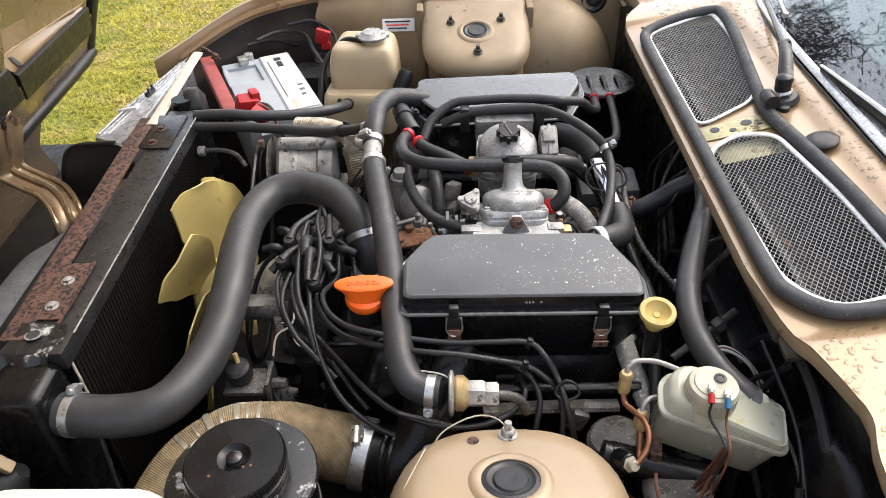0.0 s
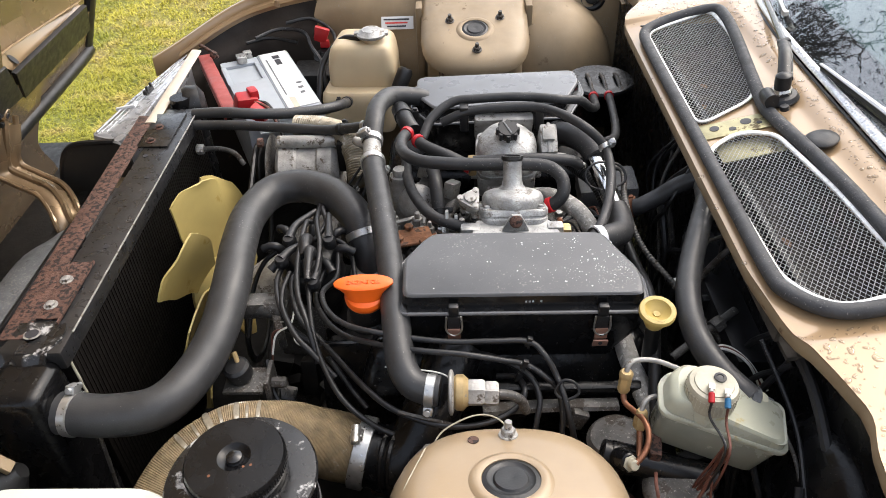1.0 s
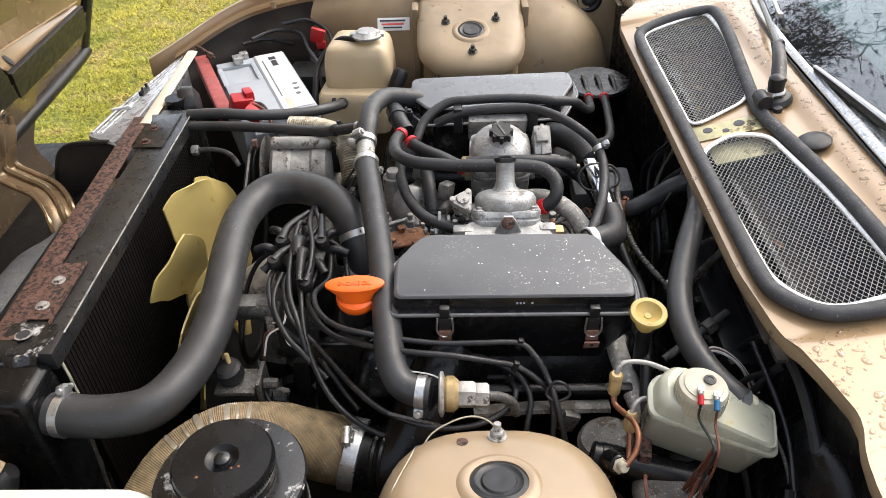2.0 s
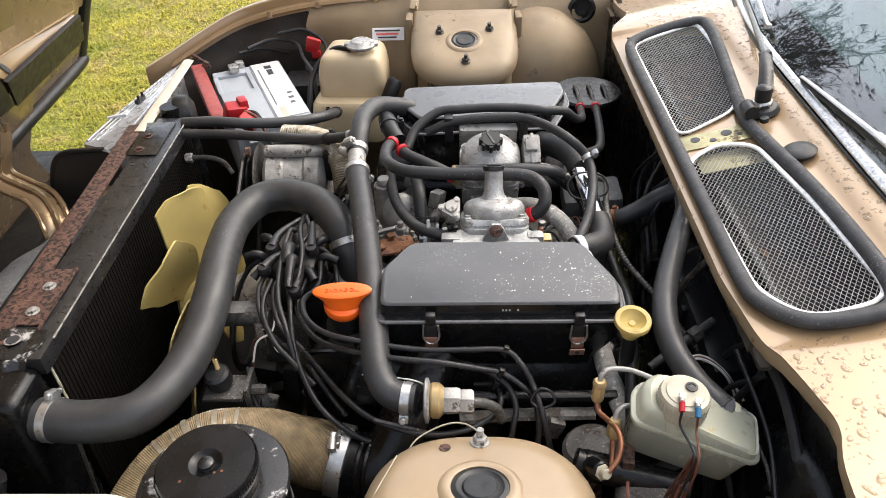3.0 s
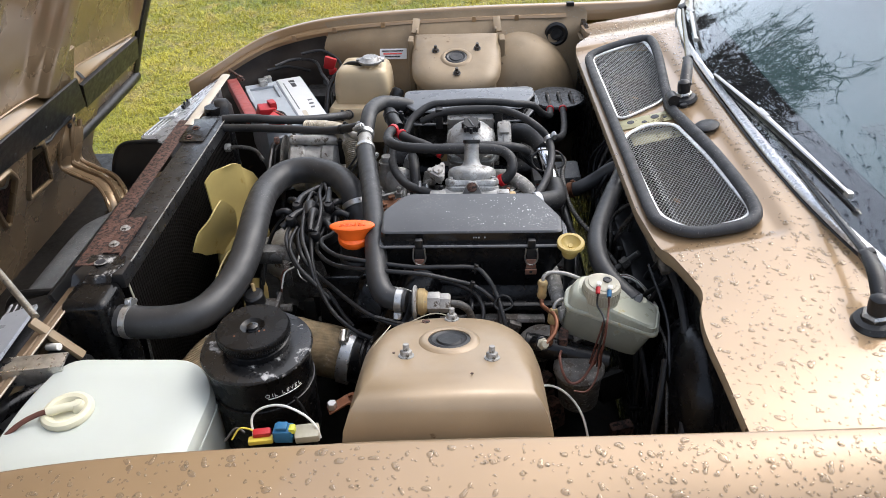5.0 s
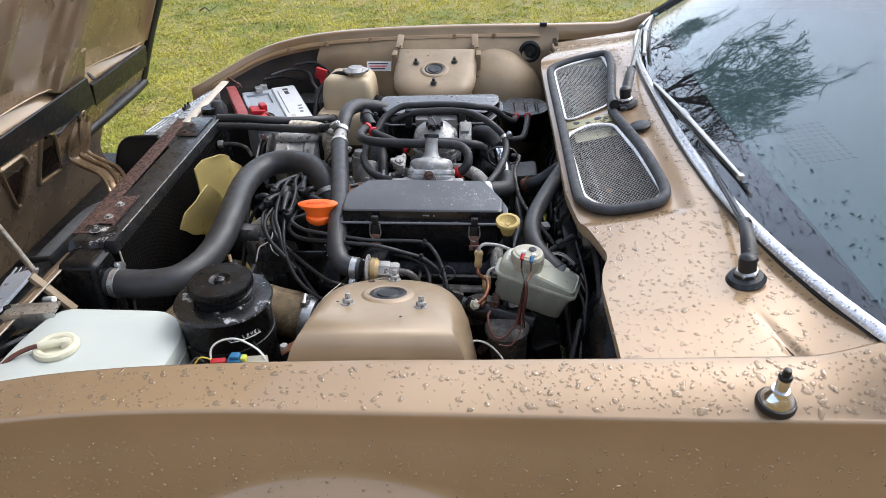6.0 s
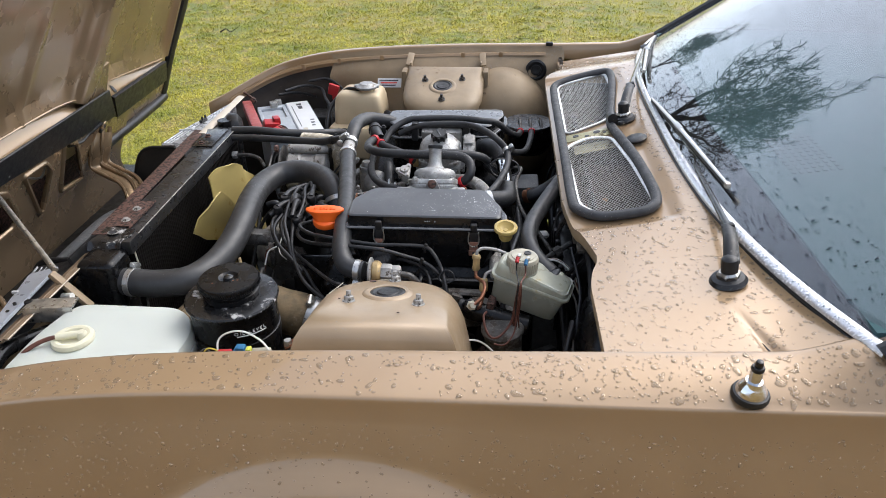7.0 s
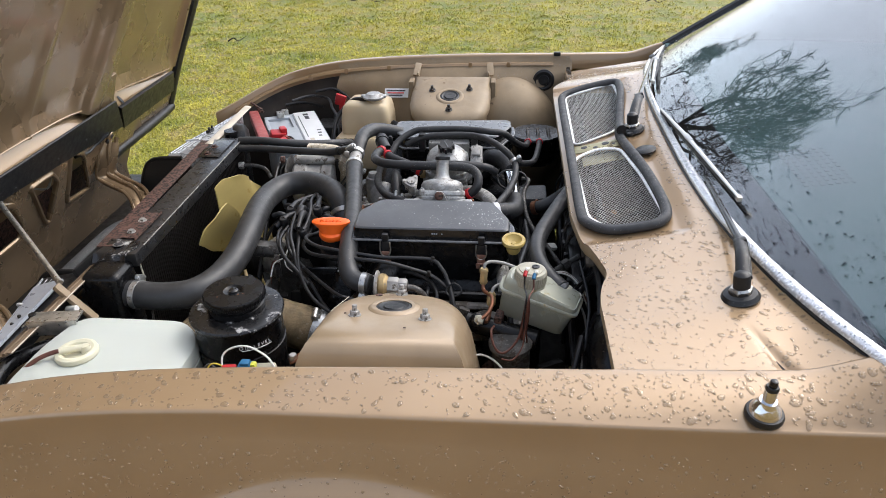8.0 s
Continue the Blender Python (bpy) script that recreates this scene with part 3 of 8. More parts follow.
def crest(x):
    return sum(lerp_table(CREST, x + d) for d in (-0.06, -0.03, 0, 0.03, 0.06)) / 5


NEAR_DROP = [(-0.75, 0.022), (-0.5, 0.021), (-0.1, 0.016), (0.2, 0.012), (0.45, 0.004), (0.58, 0.0), (1.3, 0.0)]


def lip(x, side=-1):
    """The wing's inner edge: distance from the car's middle, and height."""
    return 0.785 - 0.03 * smooth(-0.3, -1.0, x) - 0.085 * smooth(-0.46, -0.76, x), crest(x) + 0.020 - 0.014 * smooth(-0.5, -0.7, x) + 0.006 * smooth(-0.2, 0.2, x) + 0.034 * smooth(0.58, 0.72, x) - (lerp_table(NEAR_DROP, x) if side < 0 else 0.0)


def wing(side):
    """Front wing: flanged inner edge, flat top, soft crease and a side that flares at the wheel arch."""
    top = [(-0.004, -0.045), (-0.003, -0.004), (0.0, 0.0), (0.004, 0.001)]

    def section(x):
        dy, zl = lip(x, side)
        zc = crest(x)
        out = [(dy + a, zl + b) for a, b in top]
        oc = 0.866 - 0.045 * smooth(-0.35, -1.05, x) - 0.10 * smooth(-0.46, -0.76, x)
        for t in (0.15, 0.35, 0.55, 0.75, 0.9):
            out.append((dy + 0.004 + (oc - dy - 0.004) * t, zl + (zc - zl) * t * t + 0.001 * (1 - t)))
        for a, b in ((-0.0025, 0.0008), (-0.0006, 0.0), (0.0012, -0.0012), (0.0024, -0.0035), (0.0032, -0.007), (0.0042, -0.012), (0.0075, -0.030)):
            out.append((oc + a, zc + b))
        arch = 0.37
        low = 0.33 + math.sqrt(max(0.0, arch * arch - (x - 0.03) ** 2)) if abs(x - 0.03) < arch else 0.30
        low += (zc - 0.075 - low) * smooth(-0.56, -0.66, x)
        z1 = zc - 0.03
        for k in range(1, 17):
            t = k / 16
            z = z1 + (low - z1) * t
            d = math.hypot(x - 0.03, z - 0.33)
            flare = 0.024 * smooth(0.435, 0.395, d) if z > 0.3 else 0
            out.append((oc + 0.0075 + 0.048 * math.sin(min(1.25, (z1 - z) / 0.19) * 1.57) + flare, z))
        return out
    xs = [-0.725 + 2.025 * i / 94 for i in range(95)]
    bm = bmesh.new()
    g = []
    for x in xs:
        g.append([bm.verts.new((x, MID + side * d, z)) for d, z in section(x)])
    for a, b in zip(g[:-1], g[1:]):
        for k in range(len(a) - 1):
            bm.faces.new((a[k], a[k + 1], b[k + 1], b[k]))
    bmesh.ops.recalc_face_normals(bm, faces=bm.faces[:])
    bmesh.ops.solidify(bm, geom=bm.faces[:], thickness=0.0015)
    return bm


car = thing("car", "metallic gold saloon car with its bonnet open, wet with rain", "car", (0.1, MID, 0.0))
part("front_wing", wing(-1), "paint", car, "gold front wing beaded with rain", 45)
wing_far = part("front_wing", wing(1), "paint", car, "gold front wing with a flanged inner edge", 45)


def screen_base(y):
    d = abs(y - 0.935)
    return 0.546 + 0.27 * d ** 3


BAY = [(0.19, 0.368), (0.34, 0.366), (0.385, 0.372), (0.42, 0.386), (0.48, 0.373), (0.55, 0.354), (0.65, 0.344), (1.6, 0.344)]


def bay_edge(y):
    """Front edge of the scuttle panel."""
    e = sum(lerp_table(BAY, y + d) for d in (-0.012, 0, 0.012)) / 3
    return e + 0.05 * smooth(1.40, 1.52, y)


def scuttle_height(x, y):
    k = smooth(0.17, 0.42, y) * (1 - smooth(1.45, 1.76, y))
    z = 0.864 + (0.09 + 0.135 * smooth(0.20, 0.68, y) * (1 - smooth(1.40, 1.74, y))) * (x - 0.36) - 0.005 * k
    edge = smooth(0.79, 0.66, abs(y - MID))
    z = z * edge + (lip(x, -1 if y < MID else 1)[1] - 0.0025) * (1 - edge)
    if y > 1.4:
        z = 0.864 + 0.16 * (x - 0.36) - 0.034 * smooth(1.42, 1.665, y)
    a, b = Vector((0.548, 0.275)), Vector((0.585, 0.172))
    t = max(0.0, min(1.15, (Vector((x, y)) - a).dot(b - a) / (b - a).length_squared))
    off = (Vector((x, y)) - a - (b - a) * t).length
    z -= 0.010 * t ** 1.3 * math.exp(-(off / (0.003 + 0.006 * t)) ** 2) if t > 0 else 0.0
    d = math.hypot(max(0, abs(x - 0.425) - 0.085), max(0, abs(y - 0.96) - 0.42))
    return z - 0.006 * (1 - smooth(0.0, 0.03, d))


VENT_FAR = rounded([(0.372, 1.340), (0.497, 1.372), (0.500, 1.26), (0.470, 1.022), (0.372, 0.974)], 0.028)
VENT_NEAR = rounded([(0.366, 0.905), (0.418, 0.935), (0.462, 0.912), (0.483, 0.76), (0.498, 0.572), (0.410, 0.560), (0.372, 0.615)], 0.032)


def inside(p, poly, grow=0.0):
    c = sum((Vector(q) for q in poly), Vector((0, 0))) / len(poly)
    x, y = p[0], p[1]
    if grow:
        d = Vector((x, y)) - c
        q = c + d * (1 - grow / max(d.length, 1e-6))
        x, y = q
    hit = False
    for i in range(len(poly)):
        a, b = poly[i - 1], poly[i]
        if (a[1] > y) != (b[1] > y) and x < (b[0] - a[0]) * (y - a[1]) / (b[1] - a[1]) + a[0]:
            hit = not hit
    return hit


def scuttle_point(u, v):
    y = 0.178 + (1.668 - 0.178) * v
    x0, x1 = bay_edge(y), screen_base(y) + 0.012
    x = x0 + (x1 - x0) * u
    return Vector((x, y, scuttle_height(x, y)))


def scuttle_sheet():
    bm = sheet(scuttle_point, 60, 380, 0, lambda c: not (inside(c, VENT_FAR) or inside(c, VENT_NEAR)))
    bmesh.ops.recalc_face_normals(bm, faces=bm.faces[:])
    bmesh.ops.solidify(bm, geom=bm.faces[:], thickness=0.0015)
    return bm


scuttle = part("scuttle_panel", scuttle_sheet(), "paint", car, "gold scuttle panel covered in raindrops", 50)
edge_ys = [0.19 + 1.47 * t / 60 for t in range(61)]
edge_pts = [(bay_edge(y) + 0.002, y, scuttle_height(bay_edge(y), y) - 0.010) for y in edge_ys]
part("flange", tube(edge_pts, 0.010, 6, 1, False, 0.25, (1, 0, 0.02)), "paint_dirty", scuttle)
# the pinched fold where the scuttle meets the wing, its shade a dark strip
part("fold_shade", tube([(x, y, scuttle_height(x, y) + 0.0008) for x, y in ((0.572, 0.205), (0.578, 0.190), (0.583, 0.178))], lambda t: 0.0006 + 0.0034 * t, 8, 6, False, 0.4), "dark", scuttle, "open end of the crease, its shade a dark strip")

# bulkhead, inner wings and the tray below
part("bulkhead", box((0.012, 1.50, 0.62), (0.405, MID, 0.53), 0.003), "black", car)
part("bay_floor", box((1.15, 1.50, 0.02), (-0.18, MID, 0.27), 0.003), "dark", car)
part("front_valance", box((0.02, 1.50, 0.40), (-0.76, MID, 0.40), 0.004), "dark", car)


def inner_wing(side, gold=True):
    def f(u, v):
        x = (-0.33 if gold else -0.70) + (0.74 if gold else 0.37) * u + 0.05 * v + 0.008 * math.sin(v * 40)
        dy, zl = lip(x, side)
        z = zl - (0.006 if gold else 0.044) + (0.28 - zl) * v
        bulge = 0.09 * smooth(-0.02, 0.35, v) * math.exp(-((x - 0.05) / 0.26) ** 4)
        return Vector((x, MID + side * (dy - 0.003 - 0.035 * smooth(0, 0.12, v) - bulge), z))
    return sheet(f, 60, 36, 0.002)


part("inner_wing", inner_wing(1), "paint_dirty", car, "dusty gold inner wing with water stains", 45)
part("inner_wing", inner_wing(-1), "paint_dirty", car, "dusty gold inner wing with water stains", 45)
# Front parts are darkened in colour for the shade behind the battery.
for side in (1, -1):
    part("battery_bay_side", inner_wing(side, False), "brown_bay", car, "grimy front of the inner wing, shade in its dark brown", 45)


def arch_bulge(side):
    """The rounded wheel-arch housing behind the strut tower."""
    rings = []
    for k in range(9):
        a = k / 8 * 1.5708
        r = 0.185 * math.cos(a * 0.92) + 0.012
        y = 0.735 - 0.155 * math.sin(a)
        rings.append([(0.225 + r * math.cos(t) * 0.86, MID + side * y, 0.60 + (r + 0.015) * math.sin(t)) for t in [2 * math.pi * j / 40 for j in range(40)]])
    return loft(rings)


part("arch_housing", arch_bulge(1), "paint_dirty", car, "rounded gold wheel-arch housing", 50)


def tower(side):
    """Strut tower: a domed turret, flat and tilted on top, straight towards the wing."""
    def ring(k, z, back):
        pts = []
        w, inner, outer = 0.112 - k, 0.470 + k, 0.672 + back
        n = 26
        for j in range(n + 1):
            t = math.pi * j / n
            e = 0.72
            cx, sy = math.copysign(abs(math.cos(t)) ** e, math.cos(t)), max(0.0, math.sin(t)) ** e
            pts.append((0.05 + w * cx, inner + 0.13 - 0.13 * sy, z))
        pts += [(0.05 - w, outer, z), (0.05 + w, outer, z)]
        out = []
        for x, d, zz in pts:
            out.append((x, MID + side * d, zz + 0.27 * (d - 0.565) * (1 if zz > 0.7 else 0.3)))
        return out
    if side > 0:
        return loft([ring(0.006, 0.50, 0.06), ring(0.004, 0.735, 0.05), ring(0.001, 0.756, 0.045), ring(-0.007, 0.764, 0.040), ring(-0.008, 0.775, 0.034), ring(-0.003, 0.786, 0.024), ring(0.006, 0.7935, 0.010), ring(0.018, 0.7975, -0.012), ring(0.034, 0.7998, -0.030)])
    return loft([ring(-0.045, 0.50, 0.06), ring(-0.028, 0.66, 0.055), ring(-0.014, 0.745, 0.042), ring(-0.006, 0.770, 0.034), ring(0.002, 0.784, 0.022), ring(0.010, 0.7925, 0.006), ring(0.020, 0.7975, -0.012), ring(0.034, 0.7998, -0.030)])


for side, material, text in ((-1, "tower", "gold strut tower with a domed top"), (1, "tower_far", "gold strut tower with grimy streaks")):
    tw = part("strut_tower", tower(side), material, car, text, 40)
    n = Vector((0, side * -0.26, 0.966))
    c = Vector((0.05, MID + side * 0.565, 0.7995))
    part("hole_rim", lathe([(0.028, -0.002), (0.042, 0.0), (0.038, 0.0035), (0.033, 0.0045), (0.029, 0.003), (0.029, -0.002)], 40, along(c, c + n)), material, tw)
    part("rubber_plug", lathe([(0.0285, -0.001), (0.0285, 0.002), (0.024, 0.0035), (0.021, 0.0015), (0.018, 0.0015), (0.016, 0.0035), (0.003, 0.0040), (0, 0.0032)], 40, along(c, c + n)), "plastic", tw, "round black rubber plug")
    for dx, dy in ((-0.055, 0.043), (0.056, 0.050), (0.002, -0.068)):
        if side > 0 and dy > 0:
            dy -= 0.013
        p = c + Vector((dx, side * dy, 0.0)) + Vector((0, 0, 0.27 * dy))
        stud_with_nut(tw, p, n, 0.0058, "grime" if side > 0 else "alloy_dull")
    if side < 0:
        for dx, dy, r in ((-0.035, -0.060, 0.006), (-0.072, 0.035, 0.002), (0.03, 0.09, 0.002)):
            p = c + Vector((dx, side * dy, 0.27 * dy + 0.0004))
            part("hole", lathe([(r, 0), (r, 0.0008), (0, 0.0010)], 16, along(p, p + n)), "rust", tw)
    else:
        for k, (x, length) in enumerate(((-0.030, 0.030), (-0.022, 0.055), (0.030, 0.034), (0.036, 0.048), (0.058, 0.022), (0.076, 0.046), (0.084, 0.030), (0.104, 0.040))):
            cx = abs(x - 0.05) / 0.108
            y = MID + 0.470 + 0.13 - 0.13 * max(0.0, 1 - cx ** (2 / 0.72)) ** 0.36
            part("drip_stain", tube([(x, y - 0.0005, 0.748), (x + 0.001, y - 0.0005, 0.748 - length * 0.6), (x, y + 0.0005, 0.748 - length)], lambda t: 0.0022 * (1 - 0.7 * t), 6, 4, False, 0.35, (0, 1, 0)), "rust", tw)
# raised ribs beside the far tower; pale lines stand for the near one's creases
for x in (-0.075, 0.175):
    part("tower_rib", box((0.016, 0.05, 0.24), (x, 1.635, 0.70), 0.005), "paint_dirty", car)
part("tower_crease", tube([(-0.072, 0.30, 0.70), (-0.070, 0.34, 0.745), (-0.058, 0.39, 0.785), (-0.035, 0.45, 0.785)], 0.0007, 8), "lid", car)
part("tower_crease", tube([(0.171, 0.30, 0.70), (0.170, 0.33, 0.755), (0.157, 0.385, 0.790)], 0.0007, 8), "lid", car)

# far wing details: rubber grommet, buffer, welded flange tabs
g = (0.331, 1.712, 0.800)
part("grommet", lathe([(0.030, 0), (0.033, 0.004), (0.033, 0.010), (0.026, 0.013), (0.021, 0.009), (0.017, 0.009), (0.015, 0.014), (0.004, 0.015), (0, 0.013)], 36, along(g, (0.331, 1.60, 0.81))), "plastic", car, "round black rubber grommet")
part("rubber_buffer", box((0.022, 0.014, 0.012), (0.371, 1.748, 0.872), 0.003), "plastic", car)


def gutter_flange(u, v):
    """Inward turned flange along the wing's edge, on which the bonnet shuts."""
    x = -0.66 + 1.02 * u
    dy, zl = lip(x, 1)
    return Vector((x, MID + dy - 0.002 - 0.022 * v, zl - 0.020 - 0.003 * v - (0.006 if v > 0.9 else 0.0)))


part("shut_flange", sheet(gutter_flange, 60, 5, 0.0012), "paint", wing_far, "inward turned shut flange")
for x in (-0.30, -0.16, 0.10, 0.22, -0.42):
    dy, zl = lip(x, 1)
    part("flange_tab", box((0.012, 0.003, 0.016), (x, MID + dy - 0.024, zl - 0.026), 0.001), "paint", wing_far)
part("gutter", box((0.30, 0.110, 0.004), (0.540, 1.705, 0.818), 0.001, (0, -7, 0)), "paint_dirty", car, "recessed drain channel beside the wing")
part("gutter_lip", box((0.235, 0.006, 0.014), (0.510, 1.690, 0.826), 0.002, (0, -7, 0)), "paint_dirty", car)
part("end_wall", box((0.004, 0.085, 0.060), (0.402, 1.705, 0.795), 0.001), "paint_dirty", car)
# gussets that tie the far tower to the wing
for x, lean in ((-0.064, 8), (0.164, -8)):
    part("gusset", merge(box((0.020, 0.060, 0.006), (x, 1.690, 0.836), 0.002, (24, lean, 0)), box((0.004, 0.055, 0.07), (x, 1.685, 0.800), 0.001, (0, lean, 0))), "paint_dirty", car, "folded gold gusset plate")
# a printed sticker beside the header tank
st = part("sticker", box((0.075, 0.0012, 0.030), (-0.128, 1.650, 0.772), 0.0, (-38, 0, 0)), "label", car, "small white paper sticker with red print")
for k in range(3):
    part("print_line", box((0.060 - 0.008 * k, 0.0006, 0.0035), (-0.130, 1.6475 + 0.005 - 0.005 * k, 0.7795 - 0.0063 * k), 0, (-38, 0, 0)), "redink" if k == 1 else "ink", st)


# ---------------------------------------------------------------- vents in the scuttle
def vent_frame(poly, name):
    pts = [(p[0], p[1], scuttle_height(p[0], p[1]) + 0.004) for p in poly]
    return tube(pts, 0.0036, 8, 1, True, 0.7)


def wire_mesh(poly, pitch, w):
    """Expanded-metal mesh: two sets of slanting strips, cut off at the outline."""
    bm = bmesh.new()
    xs, ys = [p[0] for p in poly], [p[1] for p in poly]
    c = Vector(((min(xs) + max(xs)) / 2, (min(ys) + max(ys)) / 2))
    for way, lift in ((58, 0.0014), (122, 0.0026)):
        d = Vector((math.cos(radians(way)), math.sin(radians(way))))
        s = Vector((-d.y, d.x))
        for k in range(-110, 111):
            o = c + s * (k * pitch)
            cuts = []
            for i in range(len(poly)):
                a, b = Vector(poly[i - 1]), Vector(poly[i])
                fa, fb = (a - o).dot(s), (b - o).dot(s)
                if (fa > 0) != (fb > 0):
                    cuts.append((a + (b - a) * (fa / (fa - fb)) - o).dot(d))
            cuts.sort()
            for t0, t1 in zip(cuts[0::2], cuts[1::2]):
                if t1 - t0 < 0.003:
                    continue
                n = max(1, int((t1 - t0) / 0.03))
                prev = None
                for j in range(n + 1):
                    q = o + d * (t0 + (t1 - t0) * j / n)
                    z = scuttle_height(q.x, q.y) + lift
                    ring = [bm.verts.new((q.x + s.x * a, q.y + s.y * a, z + h)) for a, h in ((-w, 0), (0, w * 0.9), (w, 0), (0, -w * 0.9))]
                    if prev:
                        for m in range(4):
                            bm.faces.new((prev[m], prev[(m + 1) % 4], ring[(m + 1) % 4], ring[m]))
                    prev = ring
    return bm


for poly in (VENT_FAR, VENT_NEAR):
    vent = part("air_vent", vent_frame(poly, ""), "vent_trim", car, "air intake with bright frame and wire mesh")
    part("mesh", wire_mesh(poly, 0.0053, 0.00044), "mesh", vent, "silvery diamond wire mesh", flat=True)
part("vent_well", box((0.155, 0.83, 0.006), (0.445, 0.965, 0.800), 0.001), "well", scuttle, "grimy floor of the intake")
for w_at, w_size in (((0.364, 0.975, 0.818), (0.005, 0.80, 0.031)), ((0.520, 0.965, 0.830), (0.005, 0.83, 0.055)), ((0.445, 0.553, 0.828), (0.13, 0.005, 0.055)), ((0.445, 1.380, 0.83), (0.15, 0.005, 0.055)), ((0.445, 0.955, 0.828), (0.15, 0.035, 0.05))):
    part("well_wall", box(w_size, w_at, 0.001), "well", scuttle)
plate = part("vent_divider", box((0.10, 0.040, 0.0015), (0.417, 0.955, 0.8675), 0.0004, (0, -13, 0)), "foilplate", car, "greenish zinc plate between the vents")
part("plate_tongue", box((0.088, 0.046, 0.0015), (0.428, 0.905, 0.8600), 0.0004, (0, -13, 0)), "foilplate", plate, "end of the zinc plate under the mesh")
for dx, dy, r in ((-0.025, 0.004, 0.007), (-0.002, -0.006, 0.005), (0.02, 0.006, 0.008), (0.036, -0.004, 0.004)):
    part("hole", lathe([(r, 0), (r, 0.0006), (0, 0.0007)], 20, pose(0.417 + dx, 0.955 + dy, 0.8684 + dx * 0.23, 0, -13, 0)), "ink", plate)
for at, r in (((0.487, 0.957, 0.897), 0.0065), ((0.506, 0.868, 0.8955), 0.021)):
    part("rubber_plug", lathe([(r, -0.004), (r * 1.05, 0.0), (r * 0.9, 0.0025), (r * 0.3, 0.003), (0, 0.003)], 32, pose(*at, 0, -13, 0)), "plastic", scuttle, "round dark rubber plug")

SEAL = [(0.3605, 0.64), (0.369, 0.590), (0.402, 0.554), (0.450, 0.548), (0.486, 0.556), (0.500, 0.590), (0.498, 0.68), (0.489, 0.80), (0.476, 0.90), (0.468, 0.97), (0.474, 1.03), (0.486, 1.12), (0.502, 1.24), (0.509, 1.325), (0.501, 1.364), (0.455, 1.370), (0.397, 1.356), (0.366, 1.328), (0.3605, 1.25), (0.3605, 1.05), (0.3605, 0.85)]
seal = solo("rubber_seal", tube([(x, y, scuttle_height(x, y) + 0.009) for x, y in SEAL], 0.0098, 14, 6, True, 0.9), "seal", "thick black foam rubber seal round the air vents", "rubber seal")
part("joint", tube([(0.469, 0.962, 0.9035), (0.468, 0.975, 0.9035), (0.469, 0.988, 0.9035)], 0.0110, 14, 3), "plastic", seal)


def leaf(at, size, turn, tilt=0.0):
    pts = [(0, 0), (0.25, 0.22), (0.6, 0.28), (0.85, 0.14), (1, 0), (0.85, -0.12), (0.6, -0.26), (0.25, -0.2)]
    bm = bmesh.new()
    mid = [bm.verts.new((x * size, 0, 0.02 * size * math.sin(x * 4))) for x in (0, 0.25, 0.6, 0.85, 1)]
    up = [bm.verts.new((x * size, y * size, 0.10 * size * y * 3)) for x, y in pts[1:4]]
    dn = [bm.verts.new((x * size, y * size, -0.08 * size * y * 3)) for x, y in pts[5:8][::-1]]
    for row in (up, dn):
        r = [mid[0]] + row + [mid[4]]
        for i in range(4):
            a, b = r[i], r[i + 1]
            quad = [mid[i], mid[i + 1], b, a]
            quad = list(dict.fromkeys(quad))
            if len(quad) > 2:
                bm.faces.new(quad)
    bmesh.ops.solidify(bm, geom=bm.faces[:], thickness=0.0003)
    bm.transform(pose(*at, tilt, 0, turn))
    solo("leaf", bm, "leaf", "small dry brown leaf lying under the vent mesh", "leaf", "dead leaves in the intake")


for at, size, turn in (((0.395, 0.70, 0.808), 0.032, 60), ((0.43, 0.66, 0.808), 0.026, 150), ((0.405, 0.78, 0.808), 0.02, 10), ((0.46, 0.62, 0.808), 0.03, 220), ((0.42, 1.12, 0.808), 0.028, 40), ((0.45, 1.22, 0.808), 0.02, 300), ((0.44, 0.74, 0.808), 0.022, 100)):
    leaf(at, size, turn)


# ---------------------------------------------------------------- windscreen and cabin
def screen_point(u, v, lift=0.0):
    """u across the car, v up the glass."""
    y0 = 0.145 + 1.59 * u
    y = MID - 0.025 + (y0 - MID + 0.025) * (1 - 0.13 * v)
    run = 1.05 * v
    z = 0.898 + 0.012 * (1 - ((y0 - MID) / 0.8) ** 2) + run * 0.53 + 0.035 * math.sin(v * 2.2) * 0.6
    return Vector((screen_base(y0) + 0.010 + run * 0.86 - lift * 0.5, y, z + lift * 0.85))


screen = part("windscreen", sheet(screen_point, 48, 18, 0.005), "glass", car, "raked windscreen glass spotted with rain", 60)
screen.visible_shadow = False
part("chrome_trim", tube([screen_point(t / 40, 0.005, 0.003) for t in range(41)], lambda t: 0.0092 - 0.0030 * smooth(0.2, 0.6, t), 10, 1, False, 0.45, (-0.52, 0, 0.85)), "trim", screen, "weathered bright trim strip")
part("rubber_gasket", tube([screen_point(t / 40, -0.004, -0.001) for t in range(41)], 0.0022, 8, 1, False, 0.6, (-0.52, 0, 0.85)), "plastic", screen)
for u in (0.0, 1.0):
    part("pillar_trim", tube([screen_point(u, v / 8, 0.001) for v in range(9)], 0.015, 8, 1), "plastic", screen, "black rubber-edged pillar trim")
part("header_trim", tube([screen_point(t / 20, 1.0, 0.003) for t in range(21)], 0.014, 8, 1), "plastic", screen)


def roof_point(u, v):
    p = screen_point(u, 1.0)
    return Vector((p.x + 0.9 * v, p.y, p.z + 0.02 + 0.05 * math.sin(v * 2.5) + 0.03 * math.sin(u * math.pi)))


